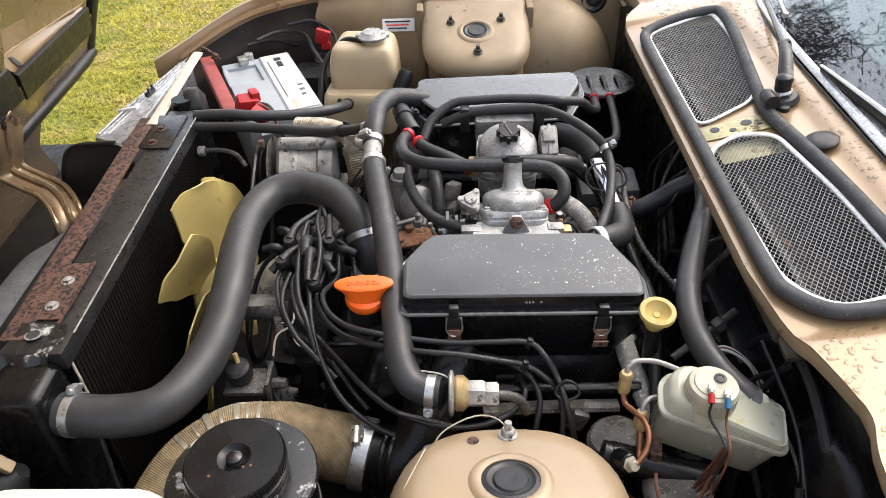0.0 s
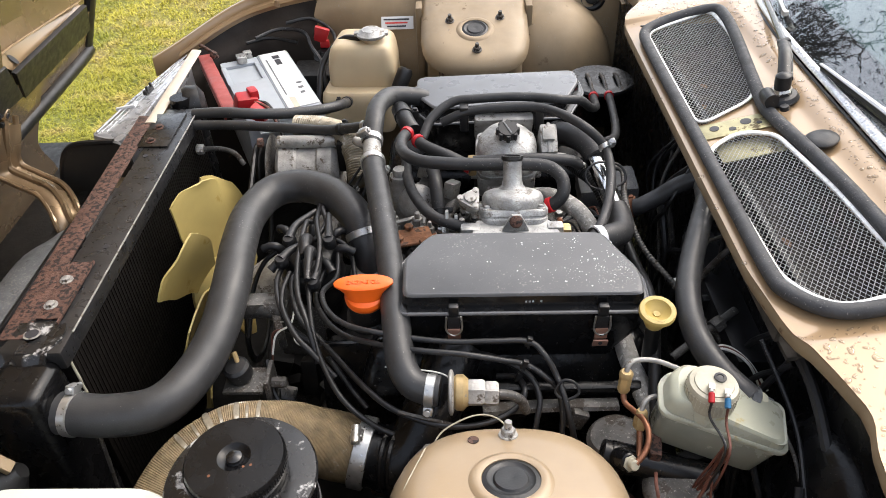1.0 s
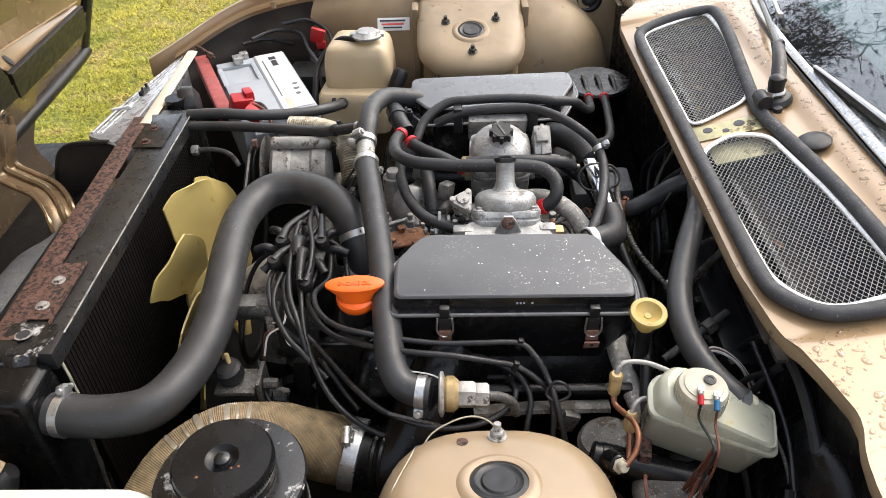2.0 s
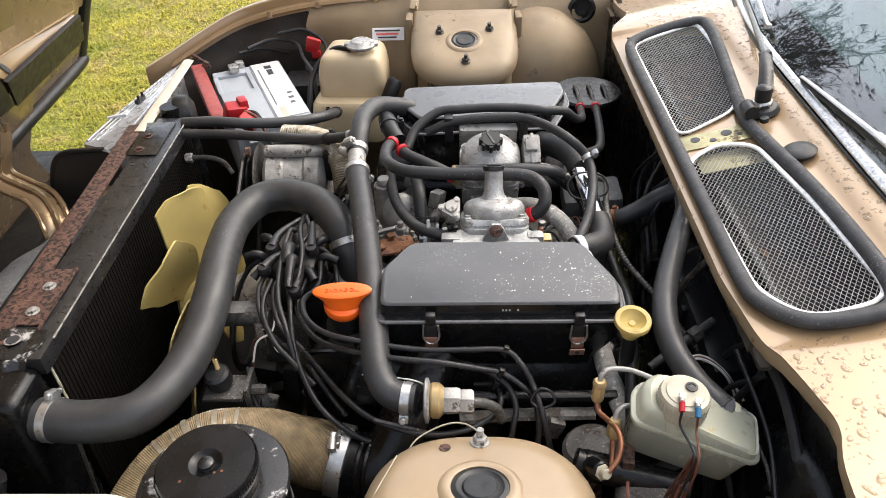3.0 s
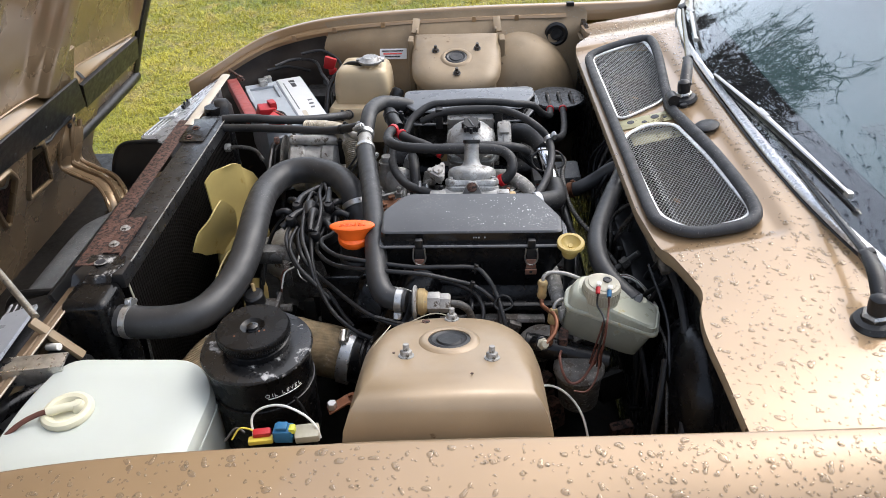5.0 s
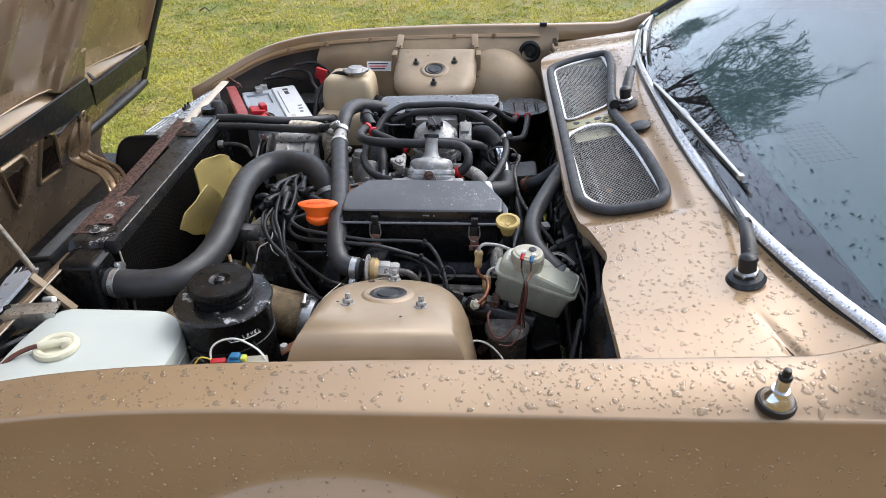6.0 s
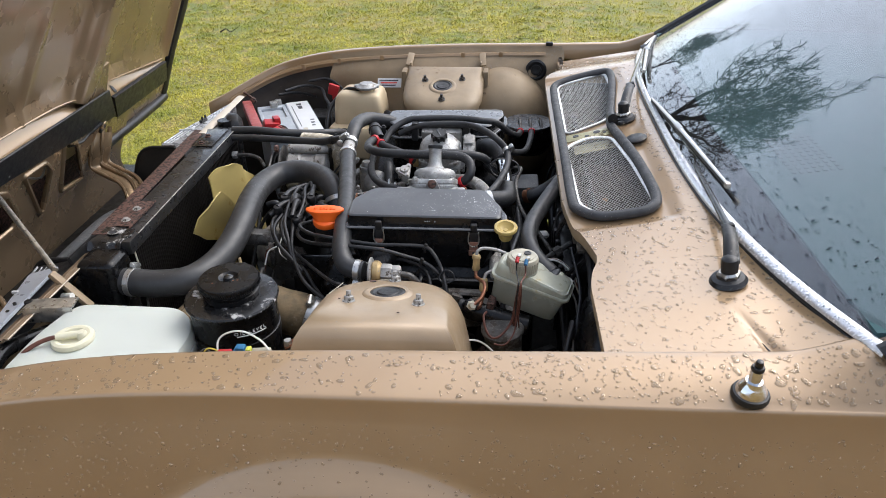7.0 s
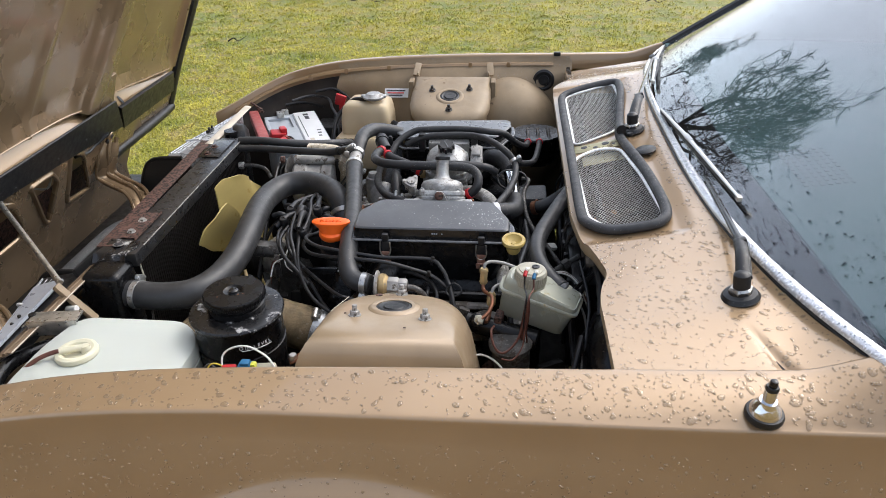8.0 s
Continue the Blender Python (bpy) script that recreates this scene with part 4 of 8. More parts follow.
# Roof out of view, added with the lining to darken the cabin.
part("unseen_roof", sheet(roof_point, 20, 8, 0.02), "paint", car)
for u in (0.0, 1.0):
    k = 0.006 if u == 0 else -0.006
    part("cabin_side", sheet(lambda a, b: Vector((screen_point(u, a).x + 0.004, screen_point(u, a).y + k, 0.40 + (screen_point(u, a).z - 0.41) * b)), 16, 6, 0.003), "cabin", car)
    part("cabin_side", sheet(lambda a, b: Vector((screen_point(u, 1).x + 0.9 * a, screen_point(u, 1).y + k, 0.40 + (screen_point(u, 1).z - 0.40) * b)), 4, 4, 0.003), "cabin", car)
part("cabin_lining", merge(box((0.02, 1.50, 1.10), (2.50, 0.95, 0.88), 0.003), box((1.85, 1.5, 0.02), (1.58, 0.95, 0.40), 0.003)), "cabin", car)


def dash_point(u, v):
    y = 0.17 + 1.54 * u
    x = screen_base(y) + 0.035 + 0.48 * v
    return Vector((x, y, 0.885 + 0.045 * smooth(0.0, 0.5, v) - 0.05 * smooth(0.8, 1.0, v)))


def band_edge(y):
    return 0.612 + 0.035 * abs(y - 0.9)


part("dashboard_lip", sheet(lambda u, v: Vector((dash_point(u, 0).x + (band_edge(0.17 + 1.54 * u) + 0.05 - dash_point(u, 0).x) * v, 0.17 + 1.54 * u, 0.888 + 0.02 * v)), 40, 6, 0.004), "dash", car, "black front lip of the dashboard")
dash = part("dashboard", sheet(lambda u, v: Vector((band_edge(0.17 + 1.54 * u) + 0.05 + 0.95 * v, 0.17 + 1.54 * u, 0.914 + 0.012 * smooth(0, 0.14, v) - 0.08 * smooth(0.85, 1, v))), 40, 20, 0.02), "dash_pale", car, "grey-blue dashboard top behind the glass")
for i in range(7):
    for j in range(10):
        part("grille_slot", box((0.007, 0.008, 0.0015), (0.735 + 0.0145 * i, 0.62 + 0.0175 * j + 0.004 * i, 0.9270), 0), "dash_slot", dash)

# ---------------------------------------------------------------- wipers and aerial
def wiper(hub, knee, mid, blade_a, blade_b, bridge, text, frame_look):
    """Wiper: rubber pivot, nut, cranked arm that thins to a flat rod, and a sprung blade in its bow."""
    th = thing("windscreen_wiper", text, "wiper", hub, "windscreen wipers")
    hub = Vector(hub)
    part("pivot", lathe([(0.025, -0.006), (0.027, -0.002), (0.023, 0.004), (0.016, 0.006), (0.015, 0.010)], 28, pose(*hub, 0, -12, 0)), "plastic", th, "black rubber pivot base")
    part("nut", lathe([(0.016, 0.0), (0.0165, 0.006), (0.0135, 0.009)], 6, pose(hub.x, hub.y, hub.z + 0.005, 0, -12, 0)), "steel", th)
    k, m = Vector(knee), Vector(mid)
    part("pivot_cap", lathe([(0.0118, 0.0), (0.0122, 0.016), (0.0112, 0.024), (0.006, 0.028), (0, 0.0285)], 24, pose(hub.x, hub.y, hub.z + 0.010, 0, -8, 0)), "plastic", th)
    part("arm", tube([hub + Vector((0, 0, 0.028)), hub + (k - hub) * 0.5 + Vector((0, 0, 0.020)), k], lambda t: 0.0115 - 0.0020 * t, 10, 6, False, 0.75), "plastic", th)
    part("arm_hinge", box((0.019, 0.012, 0.013), tuple(k), 0.003, (0, -20, 0)), "plastic", th)
    part("arm_spring", tube([k, k + (m - k) * 0.3, k + (m - k) * 0.7, m], lambda t: 0.0056 - 0.0022 * t, 8, 4, False, 0.45, (-0.4, 0, 0.9)), "boxside", th)
    part("arm_clip", box((0.016, 0.026, 0.010), tuple(m), 0.003, (0, -25, 6)), "plastic", th)
    a, b, c = Vector(blade_a), Vector(blade_b), Vector(bridge)
    up = Vector((-0.4, 0, 0.9)) * 0.006
    bl = part("blade", tube([a - up * 0.4, a + (b - a) * 0.5 - up * 0.4, b - up * 0.4], 0.0034, 6, 6, False, 1.6), "plastic", th, "black rubber wiper blade")
    part("blade_frame", tube([a + up * 0.5, a + (c - a) * 0.5 + up, c + up * 1.3, c + (b - c) * 0.5 + up, b + up * 0.5], lambda t: 0.0030 + 0.0018 * math.sin(t * 3.14), 6, 5, False, 0.6), frame_look, bl)
    part("bow", box((0.010, 0.034, 0.006), tuple(c + up * 1.5), 0.002, (0, -25, 6)), frame_look, bl)
    part("end_cap", box((0.009, 0.012, 0.009), tuple(a), 0.002), "steel", bl)
    return th


wiper((0.557, 0.330, 0.887), (0.568, 0.403, 0.932), (0.588, 0.845, 0.912), (0.597, 0.531, 0.944), (0.562, 1.032, 0.926), (0.574, 0.797, 0.940), "black windscreen wiper parked across the wet glass", "clip")
wiper((0.498, 1.002, 0.892), (0.520, 1.083, 0.942), (0.626, 1.540, 0.915), (0.574, 1.225, 0.935), (0.670, 1.630, 0.922), (0.618, 1.43, 0.930), "black windscreen wiper on the far pivot", "clip")

seal_patch = lambda t: (0.004 + 0.005 * math.sin(t * 3.14)) * (1 + 0.25 * math.sin(t * 19))
part("torn_sealant", tube([(0.672, 0.256, 0.868), (0.686, 0.249, 0.869), (0.700, 0.240, 0.870), (0.716, 0.226, 0.870), (0.735, 0.205, 0.868)], seal_patch, 8, 5, False, 0.45), "plastic", screen, "torn black sealant at the end of the trim")

ae = thing("aerial", "retracted chrome car aerial in a black rubber base", "aerial", (0.533, 0.115, 0.853))
AE = pose(0.533, 0.115, 0.853, 6, 0, 0) @ Matrix.Diagonal((0.84, 0.84, 1.0, 1.0))
part("rubber_base", lathe([(0.0245, 0), (0.0268, 0.003), (0.0268, 0.007), (0.0250, 0.010), (0.021, 0.011)], 36, AE), "plastic", ae)
part("chrome_dome", lathe([(0.0225, 0.009), (0.0222, 0.012), (0.0195, 0.017), (0.0155, 0.022), (0.0125, 0.026), (0.0118, 0.028)], 40, AE), "chrome", ae)
part("collar", lathe([(0.0090, 0.027), (0.0088, 0.043), (0.0078, 0.045)], 28, AE), "chrome", ae)
part("ring", lathe([(0.0085, 0.045), (0.0092, 0.047), (0.0092, 0.049), (0.0078, 0.051)], 24, AE), "plastic", ae)
part("tip", lathe([(0.0056, 0.050), (0.0058, 0.056), (0.0048, 0.059), (0.002, 0.060), (0, 0.060)], 24, AE), "boxside", ae)

# ---------------------------------------------------------------- bonnet, hinged at the nose and tipped open
BON_O, BON_V, BON_N = Vector((-0.925, 0, 0.686)), Vector((0.409, 0, 0.9125)), Vector((0.9125, 0, -0.409))


def bon(y, v, n=0.0):
    """A point on the bonnet's underside: across the car, up the bonnet, out of it."""
    return Vector((0, y, 0)) + BON_O + BON_V * v + BON_N * n


bonnet = thing("bonnet", "open gold bonnet showing its pressed underside", "car bonnet", (-0.93, MID, 0.45))


def bonnet_skin(u, v):
    y = 0.185 + 1.565 * u
    h = -0.02 + 1.15 * v
    inset = 0.02 * v
    y = MID + (y - MID) * (1 - inset)
    return bon(y, h, -0.022 - 0.05 * (1 - (2 * u - 1) ** 2) * 0.4)


part("outer_skin", sheet(bonnet_skin, 30, 12, 0.002), "paint", bonnet)


LINER_FOOT = [(0.20, 0.232), (0.88, 0.236), (1.08, 0.222), (1.16, 0.195), (1.20, 0.200), (1.26, 0.216), (1.64, 0.178), (1.70, 0.170)]


def bonnet_liner(u, v):
    """Pressed inner panel: two shallow, slightly buckled fields and the raised rib between them."""
    y = 0.20 + 1.50 * u
    h = lerp_table(LINER_FOOT, y) + (1.12 - lerp_table(LINER_FOOT, y)) * v
    q = y - 0.30 * (h - 0.21)
    rib = smooth(1.085, 1.105, q) * smooth(1.195, 1.175, q)
    left, right = smooth(1.075, 1.03, q), smooth(1.205, 1.235, q) * smooth(1.695, 1.665, y)
    crease = 0.006 * math.exp(-((q - 0.86) / 0.012) ** 2)
    dent = 0.004 * noise.noise(Vector((y * 5.0, h * 5.0, 2.0)))
    return bon(y, h, 0.012 * rib - (0.016 + dent) * max(left, right) * smooth(0.0, 0.03, v) + crease)


def on_bonnet(pts, low, high):
    """A flat plate on the bonnet's underside, by its outline across and up the bonnet."""
    c = sum((Vector(p) for p in pts), Vector((0, 0))) / len(pts)
    ring = lambda k, n: [bon(*(Vector(p) + (c - Vector(p)).normalized() * k), n) for p in pts]
    return loft([ring(0.0, low), ring(0.0, high - 0.001), ring(0.0012, high)])


part("inner_panel", sheet(bonnet_liner, 160, 26, 0.0015), "paint_under", bonnet, "dull gold pressed inner panel", 25)
part("folded_tab", on_bonnet([(1.141, 0.288), (1.228, 0.292), (1.248, 0.200), (1.169, 0.190)], 0.006, 0.0132), "paint_under", bonnet, "folded gold tab over the rib")
part("side_edge", tube([bon(1.716, 0.016, 0.006), bon(1.714, 0.13, 0.002), bon(1.718, 0.22, 0), bon(1.726, 0.32, 0), bon(1.735, 0.6, 0), bon(1.735, 1.12, 0)], 0.020, 10, 6, False, 0.6), "plastic", bonnet, "dark edge of the bonnet")
part("backing", sheet(lambda u, v: bon(0.24 + 1.47 * u, 0.245 - 0.14 * v, -0.028), 10, 3, 0.002), "paint_under", bonnet)


def ledge_between(top, bottom, deep, proud):
    """A pale shelf that leans up to the sky, between two edges given across and up the bonnet."""
    def f(u, v):
        y = top[0][0] + (top[-1][0] - top[0][0]) * u
        yb = bottom[0][0] + (bottom[-1][0] - bottom[0][0]) * u
        return bon(y + (yb - y) * v, lerp_table(top, y) + (lerp_table(bottom, yb) - lerp_table(top, y)) * v, deep + (proud - deep) * v)
    return sheet(f, 40, 4, 0.002)


ledge2 = part("ledge", ledge_between([(0.30, 0.228), (0.872, 0.228), (1.084, 0.212), (1.145, 0.190)], [(0.30, 0.187), (1.165, 0.185)], -0.026, 0.018), "paint", bonnet, "pale gold ledge")
part("crease", tube([bon(0.30, 0.236, 0.003), bon(0.881, 0.240, 0.003), bon(1.079, 0.226, 0.003), bon(1.150, 0.197, 0.003)], 0.0022, 6, 6), "paint", ledge2)
ledge = part("ledge", ledge_between([(1.262, 0.196), (1.640, 0.172)], [(1.322, 0.150), (1.662, 0.156)], -0.022, 0.012), "paint", bonnet, "pale gold ledge with drain slots")
part("crease", tube([bon(1.262, 0.200, 0.003), bon(1.275, 0.218, 0.003), bon(1.45, 0.199, 0.003), bon(1.642, 0.178, 0.003)], 0.0022, 6, 6), "paint", ledge)
for y, v in ((1.328, 0.173), (1.426, 0.166), (1.514, 0.161)):
    sl = lathe([(0.0060, 0), (0.0060, 0.0006), (0, 0.0007)], 16)
    for vv in sl.verts:
        vv.co.x *= 2.3
    streak = box((0.026, 0.0012, 0.0004), (0.018, 0, 0.0003), 0)
    turn = Matrix.Translation(bon(y, v, -0.003)) @ (BON_V * 0.71 + BON_N * 0.70).to_track_quat("Z", "Y").to_matrix().to_4x4() @ pose(0, 0, 0, 0, 0, -62)
    sl.transform(turn)
    streak.transform(turn)
    part("drain_slot", sl, "ink", ledge)
    part("drain_streak", streak, "rust", ledge)
band = part("rubber_strip", on_bonnet([(0.25, 0.208), (0.80, 0.207), (1.237, 0.212), (1.318, 0.104), (0.80, 0.136), (0.25, 0.138)], 0.019, 0.024), "plastic", bonnet, "wide black rubber sealing strip")
for y in (0.62, 0.80, 0.97, 1.10):
    part("rivet", lathe([(0.0045, 0), (0.004, 0.002), (0, 0.003)], 12, along(bon(y, 0.146, 0.023), bon(y, 0.146, 1.0))), "plastic", band)
part("rubber_strip", on_bonnet([(1.285, 0.172), (1.632, 0.178), (1.678, 0.098), (1.335, 0.090)], 0.012, 0.0215), "plastic", bonnet)
part("flange_panel", sheet(lambda u, v: bon(1.22 + 0.485 * u, 0.13 - 0.12 * v, 0.006), 10, 4, 0.002), "paint_under", bonnet)
part("edge_rubber", tube([bon(1.230, 0.004, 0.014), bon(1.32, 0.008, 0.014), bon(1.52, 0.014, 0.014), bon(1.66, 0.018, 0.012), bon(1.720, 0.020, 0.008)], 0.0165, 10, 6), "plastic", bonnet, "rounded black rubber lower edge")

# nose panel with triangular cut-outs
CUTS = [rounded([(1.040, 0.132), (1.108, 0.104), (1.185, -0.044), (1.063, -0.032)], 0.014),
        rounded([(0.868, 0.112), (0.958, 0.112), (0.997, 0.072), (0.986, -0.048), (0.968, -0.044)], 0.014),
        rounded([(0.745, 0.120), (0.807, 0.095), (0.865, 0.013), (0.858, -0.030), (0.745, -0.034)], 0.014),
        rounded([(0.560, 0.062), (0.655, 0.092), (0.675, 0.060), (0.688, -0.075), (0.655, -0.075)], 0.014),
        rounded([(0.430, 0.085), (0.520, 0.068), (0.540, 0.040), (0.530, -0.070), (0.425, -0.072)], 0.014)]


def nose_point(u, v):
    y, h = 0.20 + 1.22 * u, 0.135 - 0.378 * v
    return bon(y + 0.10 * smooth(0.5, 1.0, v) * u, h, 0.016 + 0.02 * smooth(0.55, 1.0, v))


def nose_keep(c):
    y, h = c.y, (c - BON_O).dot(BON_V)
    return not any(inside((y, h), poly) for poly in CUTS)


nose = part("nose_panel", sheet(nose_point, 240, 84, 0.002, nose_keep), "paint_under", bonnet, "gold nose panel with triangular openings", 40)
for poly in CUTS:
    part("pressed_rim", tube([bon(p[0], p[1], 0.017) for p in poly], 0.0085, 8, 1, True, 0.7), "paint_under", nose)
part("nose_backing", sheet(lambda u, v: bon(0.20 + 1.2 * u, 0.14 - 0.5 * v, -0.06), 6, 4, 0.003), "rust", bonnet, "rusty inside of the nose")
part("turned_edge", sheet(lambda u, v: bon(0.20 + 1.24 * u, -0.243 + 0.012 * v, 0.036 + 0.016 * v), 30, 3, 0.002), "beige", nose, "pale lower edge")
part("nose_wiring", tube([bon(0.90, 0.06, -0.01), bon(0.95, 0.05, -0.02), bon(0.985, 0.045, 0.002), bon(1.0, 0.08, 0.0)], 0.003, 6), "steel", bonnet)
part("lock_wiring", tube([bon(1.08, 0.10, 0.012), bon(1.13, 0.095, 0.02), bon(1.17, 0.10, 0.018), bon(1.21, 0.125, 0.03)], 0.005, 8), "plastic", bonnet)


def hinge(y, text):
    """A pressed goose-neck hinge with a raised channel and rolled edges."""
    pts = [bon(y + 0.197, 0.085, 0.024), Vector((-0.875, y + 0.181, 0.710)), Vector((-0.887, y + 0.178, 0.660)), Vector((-0.848, y + 0.164, 0.642)), Vector((-0.800, y + 0.143, 0.632)), Vector((-0.765, y + 0.108, 0.622)), Vector((-0.745, y + 0.078, 0.602)), Vector((-0.735, y + 0.070, 0.550))]
    h = part("hinge", tube(pts, 0.029, 12, 7, False, 0.36, (0.6, -0.2, 0.75)), "paint_under", bonnet, text)
    part("channel", tube([p + Vector((0.004, -0.002, 0.009)) for p in pts], 0.010, 8, 7, False, 0.7), "paint_under", h)
    for d in (-0.026, 0.026):
        part("rolled_edge", tube([p + Vector((0.5, 0.8, 0)).normalized() * d + Vector((0, 0, 0.006)) for p in pts], 0.0055, 8, 7), "paint_under", h)
    part("hinge_foot", box((0.008, 0.048, 0.08), tuple(bon(y + 0.185, 0.06, 0.016)), 0.004, (0, 24, 0)), "paint_under", h)
    part("hinge_eye", lathe([(0.012, -0.004), (0.0145, 0), (0.012, 0.004), (0.006, 0.004), (0.006, -0.004)], 20, along(bon(y + 0.206, 0.100, 0.022), bon(y + 0.206, 0.100, 1))), "paint_under", h)
    part("eye_hole", lathe([(0.006, 0), (0.006, 0.001), (0, 0.001)], 16, along(bon(y + 0.206, 0.100, 0.026), bon(y + 0.206, 0.100, 1))), "ink", h)
    part("bolt", hexnut(bon(y + 0.172, 0.100, 0.028), 0.006, 0.006, BON_N), "dark", h)


hinge(1.04, "pressed gold goose-neck bonnet hinge")
hinge(0.42, "pressed gold goose-neck bonnet hinge")

# stay rod
stay = solo("bonnet_stay", tube([(-0.598, 0.519, 0.750), (-0.68, 0.594, 0.767), (-0.80, 0.703, 0.790), (-0.875, 0.772, 0.805)], 0.0058, 10, 2), "steel", "thin speckled steel rod propping the bonnet", "bonnet stay")
part("stay_bracket", box((0.010, 0.016, 0.095), (-0.570, 0.508, 0.714), 0.003, (0, -40, 0)), "paint_dirty", stay)

# ---------------------------------------------------------------- radiator and the front cross panel
rad = thing("radiator", "dark radiator with black end tank under a rusty top rail", "radiator", (-0.52, 0.95, 0.28))
part("core", box((0.040, 0.64, 0.44), (-0.524, 0.955, 0.515), 0.002), "fins", rad, "black finned core")
for k in range(74):
    part("fin", box((0.0016, 0.0022, 0.42), (-0.5036, 0.645 + 0.0085 * k, 0.515), 0), "fins", rad, flat=True)
rail = part("top_rail", box((0.062, 0.655, 0.030), (-0.531, 0.950, 0.741), 0.004), "fin_rail", rad, "black steel top rail with worn bright edge")
part("worn_lit_edge", box((0.0022, 0.60, 0.0022), (-0.4995, 0.960, 0.7562), 0.0007), "alloy_dull", rail)
part("rusty_strip", box((0.034, 0.60, 0.003), (-0.5815, 0.945, 0.7580), 0.001, (0, 0, 1.5)), "rust", rad, "flaking rusty strip")
part("rusty_strip", box((0.046, 0.118, 0.0025), (-0.547, 0.742, 0.7580), 0.001), "rust", rad)
part("turned_edge", box((0.0022, 0.128, 0.005), (-0.5235, 0.736, 0.7605), 0.0007), "rust", rad)
part("mounting_plate", box((0.058, 0.125, 0.0030), (-0.545, 1.190, 0.7580), 0.001), "black_worn", rad, "chipped black mounting plate")
for x, y in ((-0.548, 0.709), (-0.548, 0.761), (-0.552, 1.147), (-0.552, 1.197)):
    part("bolt", merge(hexnut((x, y, 0.7595), 0.0062, 0.005), lathe([(0.0092, 0), (0.0092, 0.0012), (0.007, 0.0016)], 20, pose(x, y, 0.7590))), "alloy_dull" if y < 1 else "rust", rad)
lug = part("corner_lug", box((0.060, 0.050, 0.010), (-0.560, 1.275, 0.742), 0.004, (-14, 0, 0)), "fin_rail", rad, "bent black corner lug")
part("hole", lathe([(0.0085, 0), (0.0085, 0.0008), (0, 0.0008)], 16, pose(-0.562, 1.283, 0.7452, -14, 0, 0)), "ink", lug)


def plate_point(u, v):
    """A crumpled end plate that folds down over the tank."""
    x = -0.580 + 0.066 * v + 0.006 * math.sin(u * 5)
    y = 0.675 - 0.066 * u + 0.004 * math.sin(v * 9) * u
    return Vector((x, y, 0.7585 - 0.006 * u * u - 0.012 * smooth(0.8, 1.0, u) + 0.002 * math.sin(v * 6 + u * 3)))


end = part("end_plate", sheet(plate_point, 12, 12, 0.0022), "chipped", rad, "bent end plate with chipped paint")
part("hole_edge", lathe([(0.0085, 0), (0.0110, 0.0), (0.0108, 0.0008), (0.0087, 0.0008)], 24, pose(-0.549, 0.654, 0.7592, -5, 0, 0)), "alloy_dull", end)
part("hole", lathe([(0.0085, 0), (0.0085, 0.0005), (0, 0.0005)], 20, pose(-0.549, 0.654, 0.7604, -5, 0, 0)), "ink", end)
for x, y in ((-0.522, 0.84), (-0.522, 1.03), (-0.548, 1.10)):
    part("hole", lathe([(0.0050, 0), (0.0050, 0.0008), (0, 0.0008)], 16, pose(x, y, 0.7560)), "ink", rail)
tank = box((0.085, 0.085, 0.42), (-0.545, 0.590, 0.535), 0.020, (0, 0, 0), 0.92, 4)
part("end_tank", tank, "black", rad, "rounded glossy black end tank")
part("end_tank", box((0.085, 0.060, 0.42), (-0.545, 1.300, 0.53), 0.018, (0, 0, 0), 0.95, 3), "black", rad)
part("outlet", rod((-0.545, 0.585, 0.690), (-0.470, 0.580, 0.690), 0.026, 28), "black", rad)
part("filler_neck", lathe([(0.020, 0), (0.022, 0.02), (0.020, 0.03)], 24, pose(-0.545, 1.31, 0.735)), "black", rad)
part("overflow_pipe", tube([(-0.492, 1.215, 0.700), (-0.455, 1.215, 0.700), (-0.425, 1.205, 0.695), (-0.408, 1.195, 0.675)], 0.0050, 10), "grime", rad)
part("union_nut", hexnut((-0.500, 1.215, 0.700), 0.010, 0.014, (1, 0, 0)), "alloy_dull", rad)
part("bottom_stay", box((0.004, 0.004, 0.16), (-0.470, 0.570, 0.58), 0.001, (0, 6, 0)), "grime", rad)
# jagged strip of sealing foam down the tank's edge
part("sealing_strip", tube([(-0.503, 0.636, 0.735), (-0.501, 0.634, 0.715), (-0.498, 0.631, 0.700), (-0.500, 0.633, 0.685), (-0.497, 0.630, 0.672)], 0.0018, 6, 4), "lid", rad)


def front_rail(side):
    y = lambda d: MID + side * d
    a, b = (-0.574, y(0.250), 0.759), (-0.592, y(0.625), 0.743)
    if side < 0:
        a, b = (-0.572, y(0.335), 0.737), (-0.592, y(0.625), 0.722)
    m = tuple((p + q) / 2 for p, q in zip(a, b))
    look_of = "beige" if side > 0 else "rail_brown"
    r = solo("front_rail", tube([a, m, b], 0.0115 if side > 0 else 0.0055, 8, 5, False, 0.22, (0.1, 0, 1)), look_of, "beige-painted steel rail beside the headlamp" if side > 0 else "matt brown steel rail beside the headlamp", "front rail", "front rails")
    if side < 0:
        part("flat_panel", sheet(lambda u, v: Vector((a[0] + (b[0] - a[0]) * u - 0.004 - 0.030 * v, a[1] + (b[1] - a[1]) * u, a[2] + (b[2] - a[2]) * u - 0.003 - 0.012 * v)), 10, 4, 0.002), look_of, r)
        # Pale line paints the light along the rail's edge.
        part("worn_lit_edge", tube([(p[0] + 0.0045, p[1], p[2] + 0.0012) for p in (a, m, b)], 0.0012, 6, 5), "beige", r)
    part("turned_edge", tube([(p[0] - 0.011, p[1], p[2] - 0.005) for p in (a, m, b)], 0.0040, 8, 5), look_of, r)


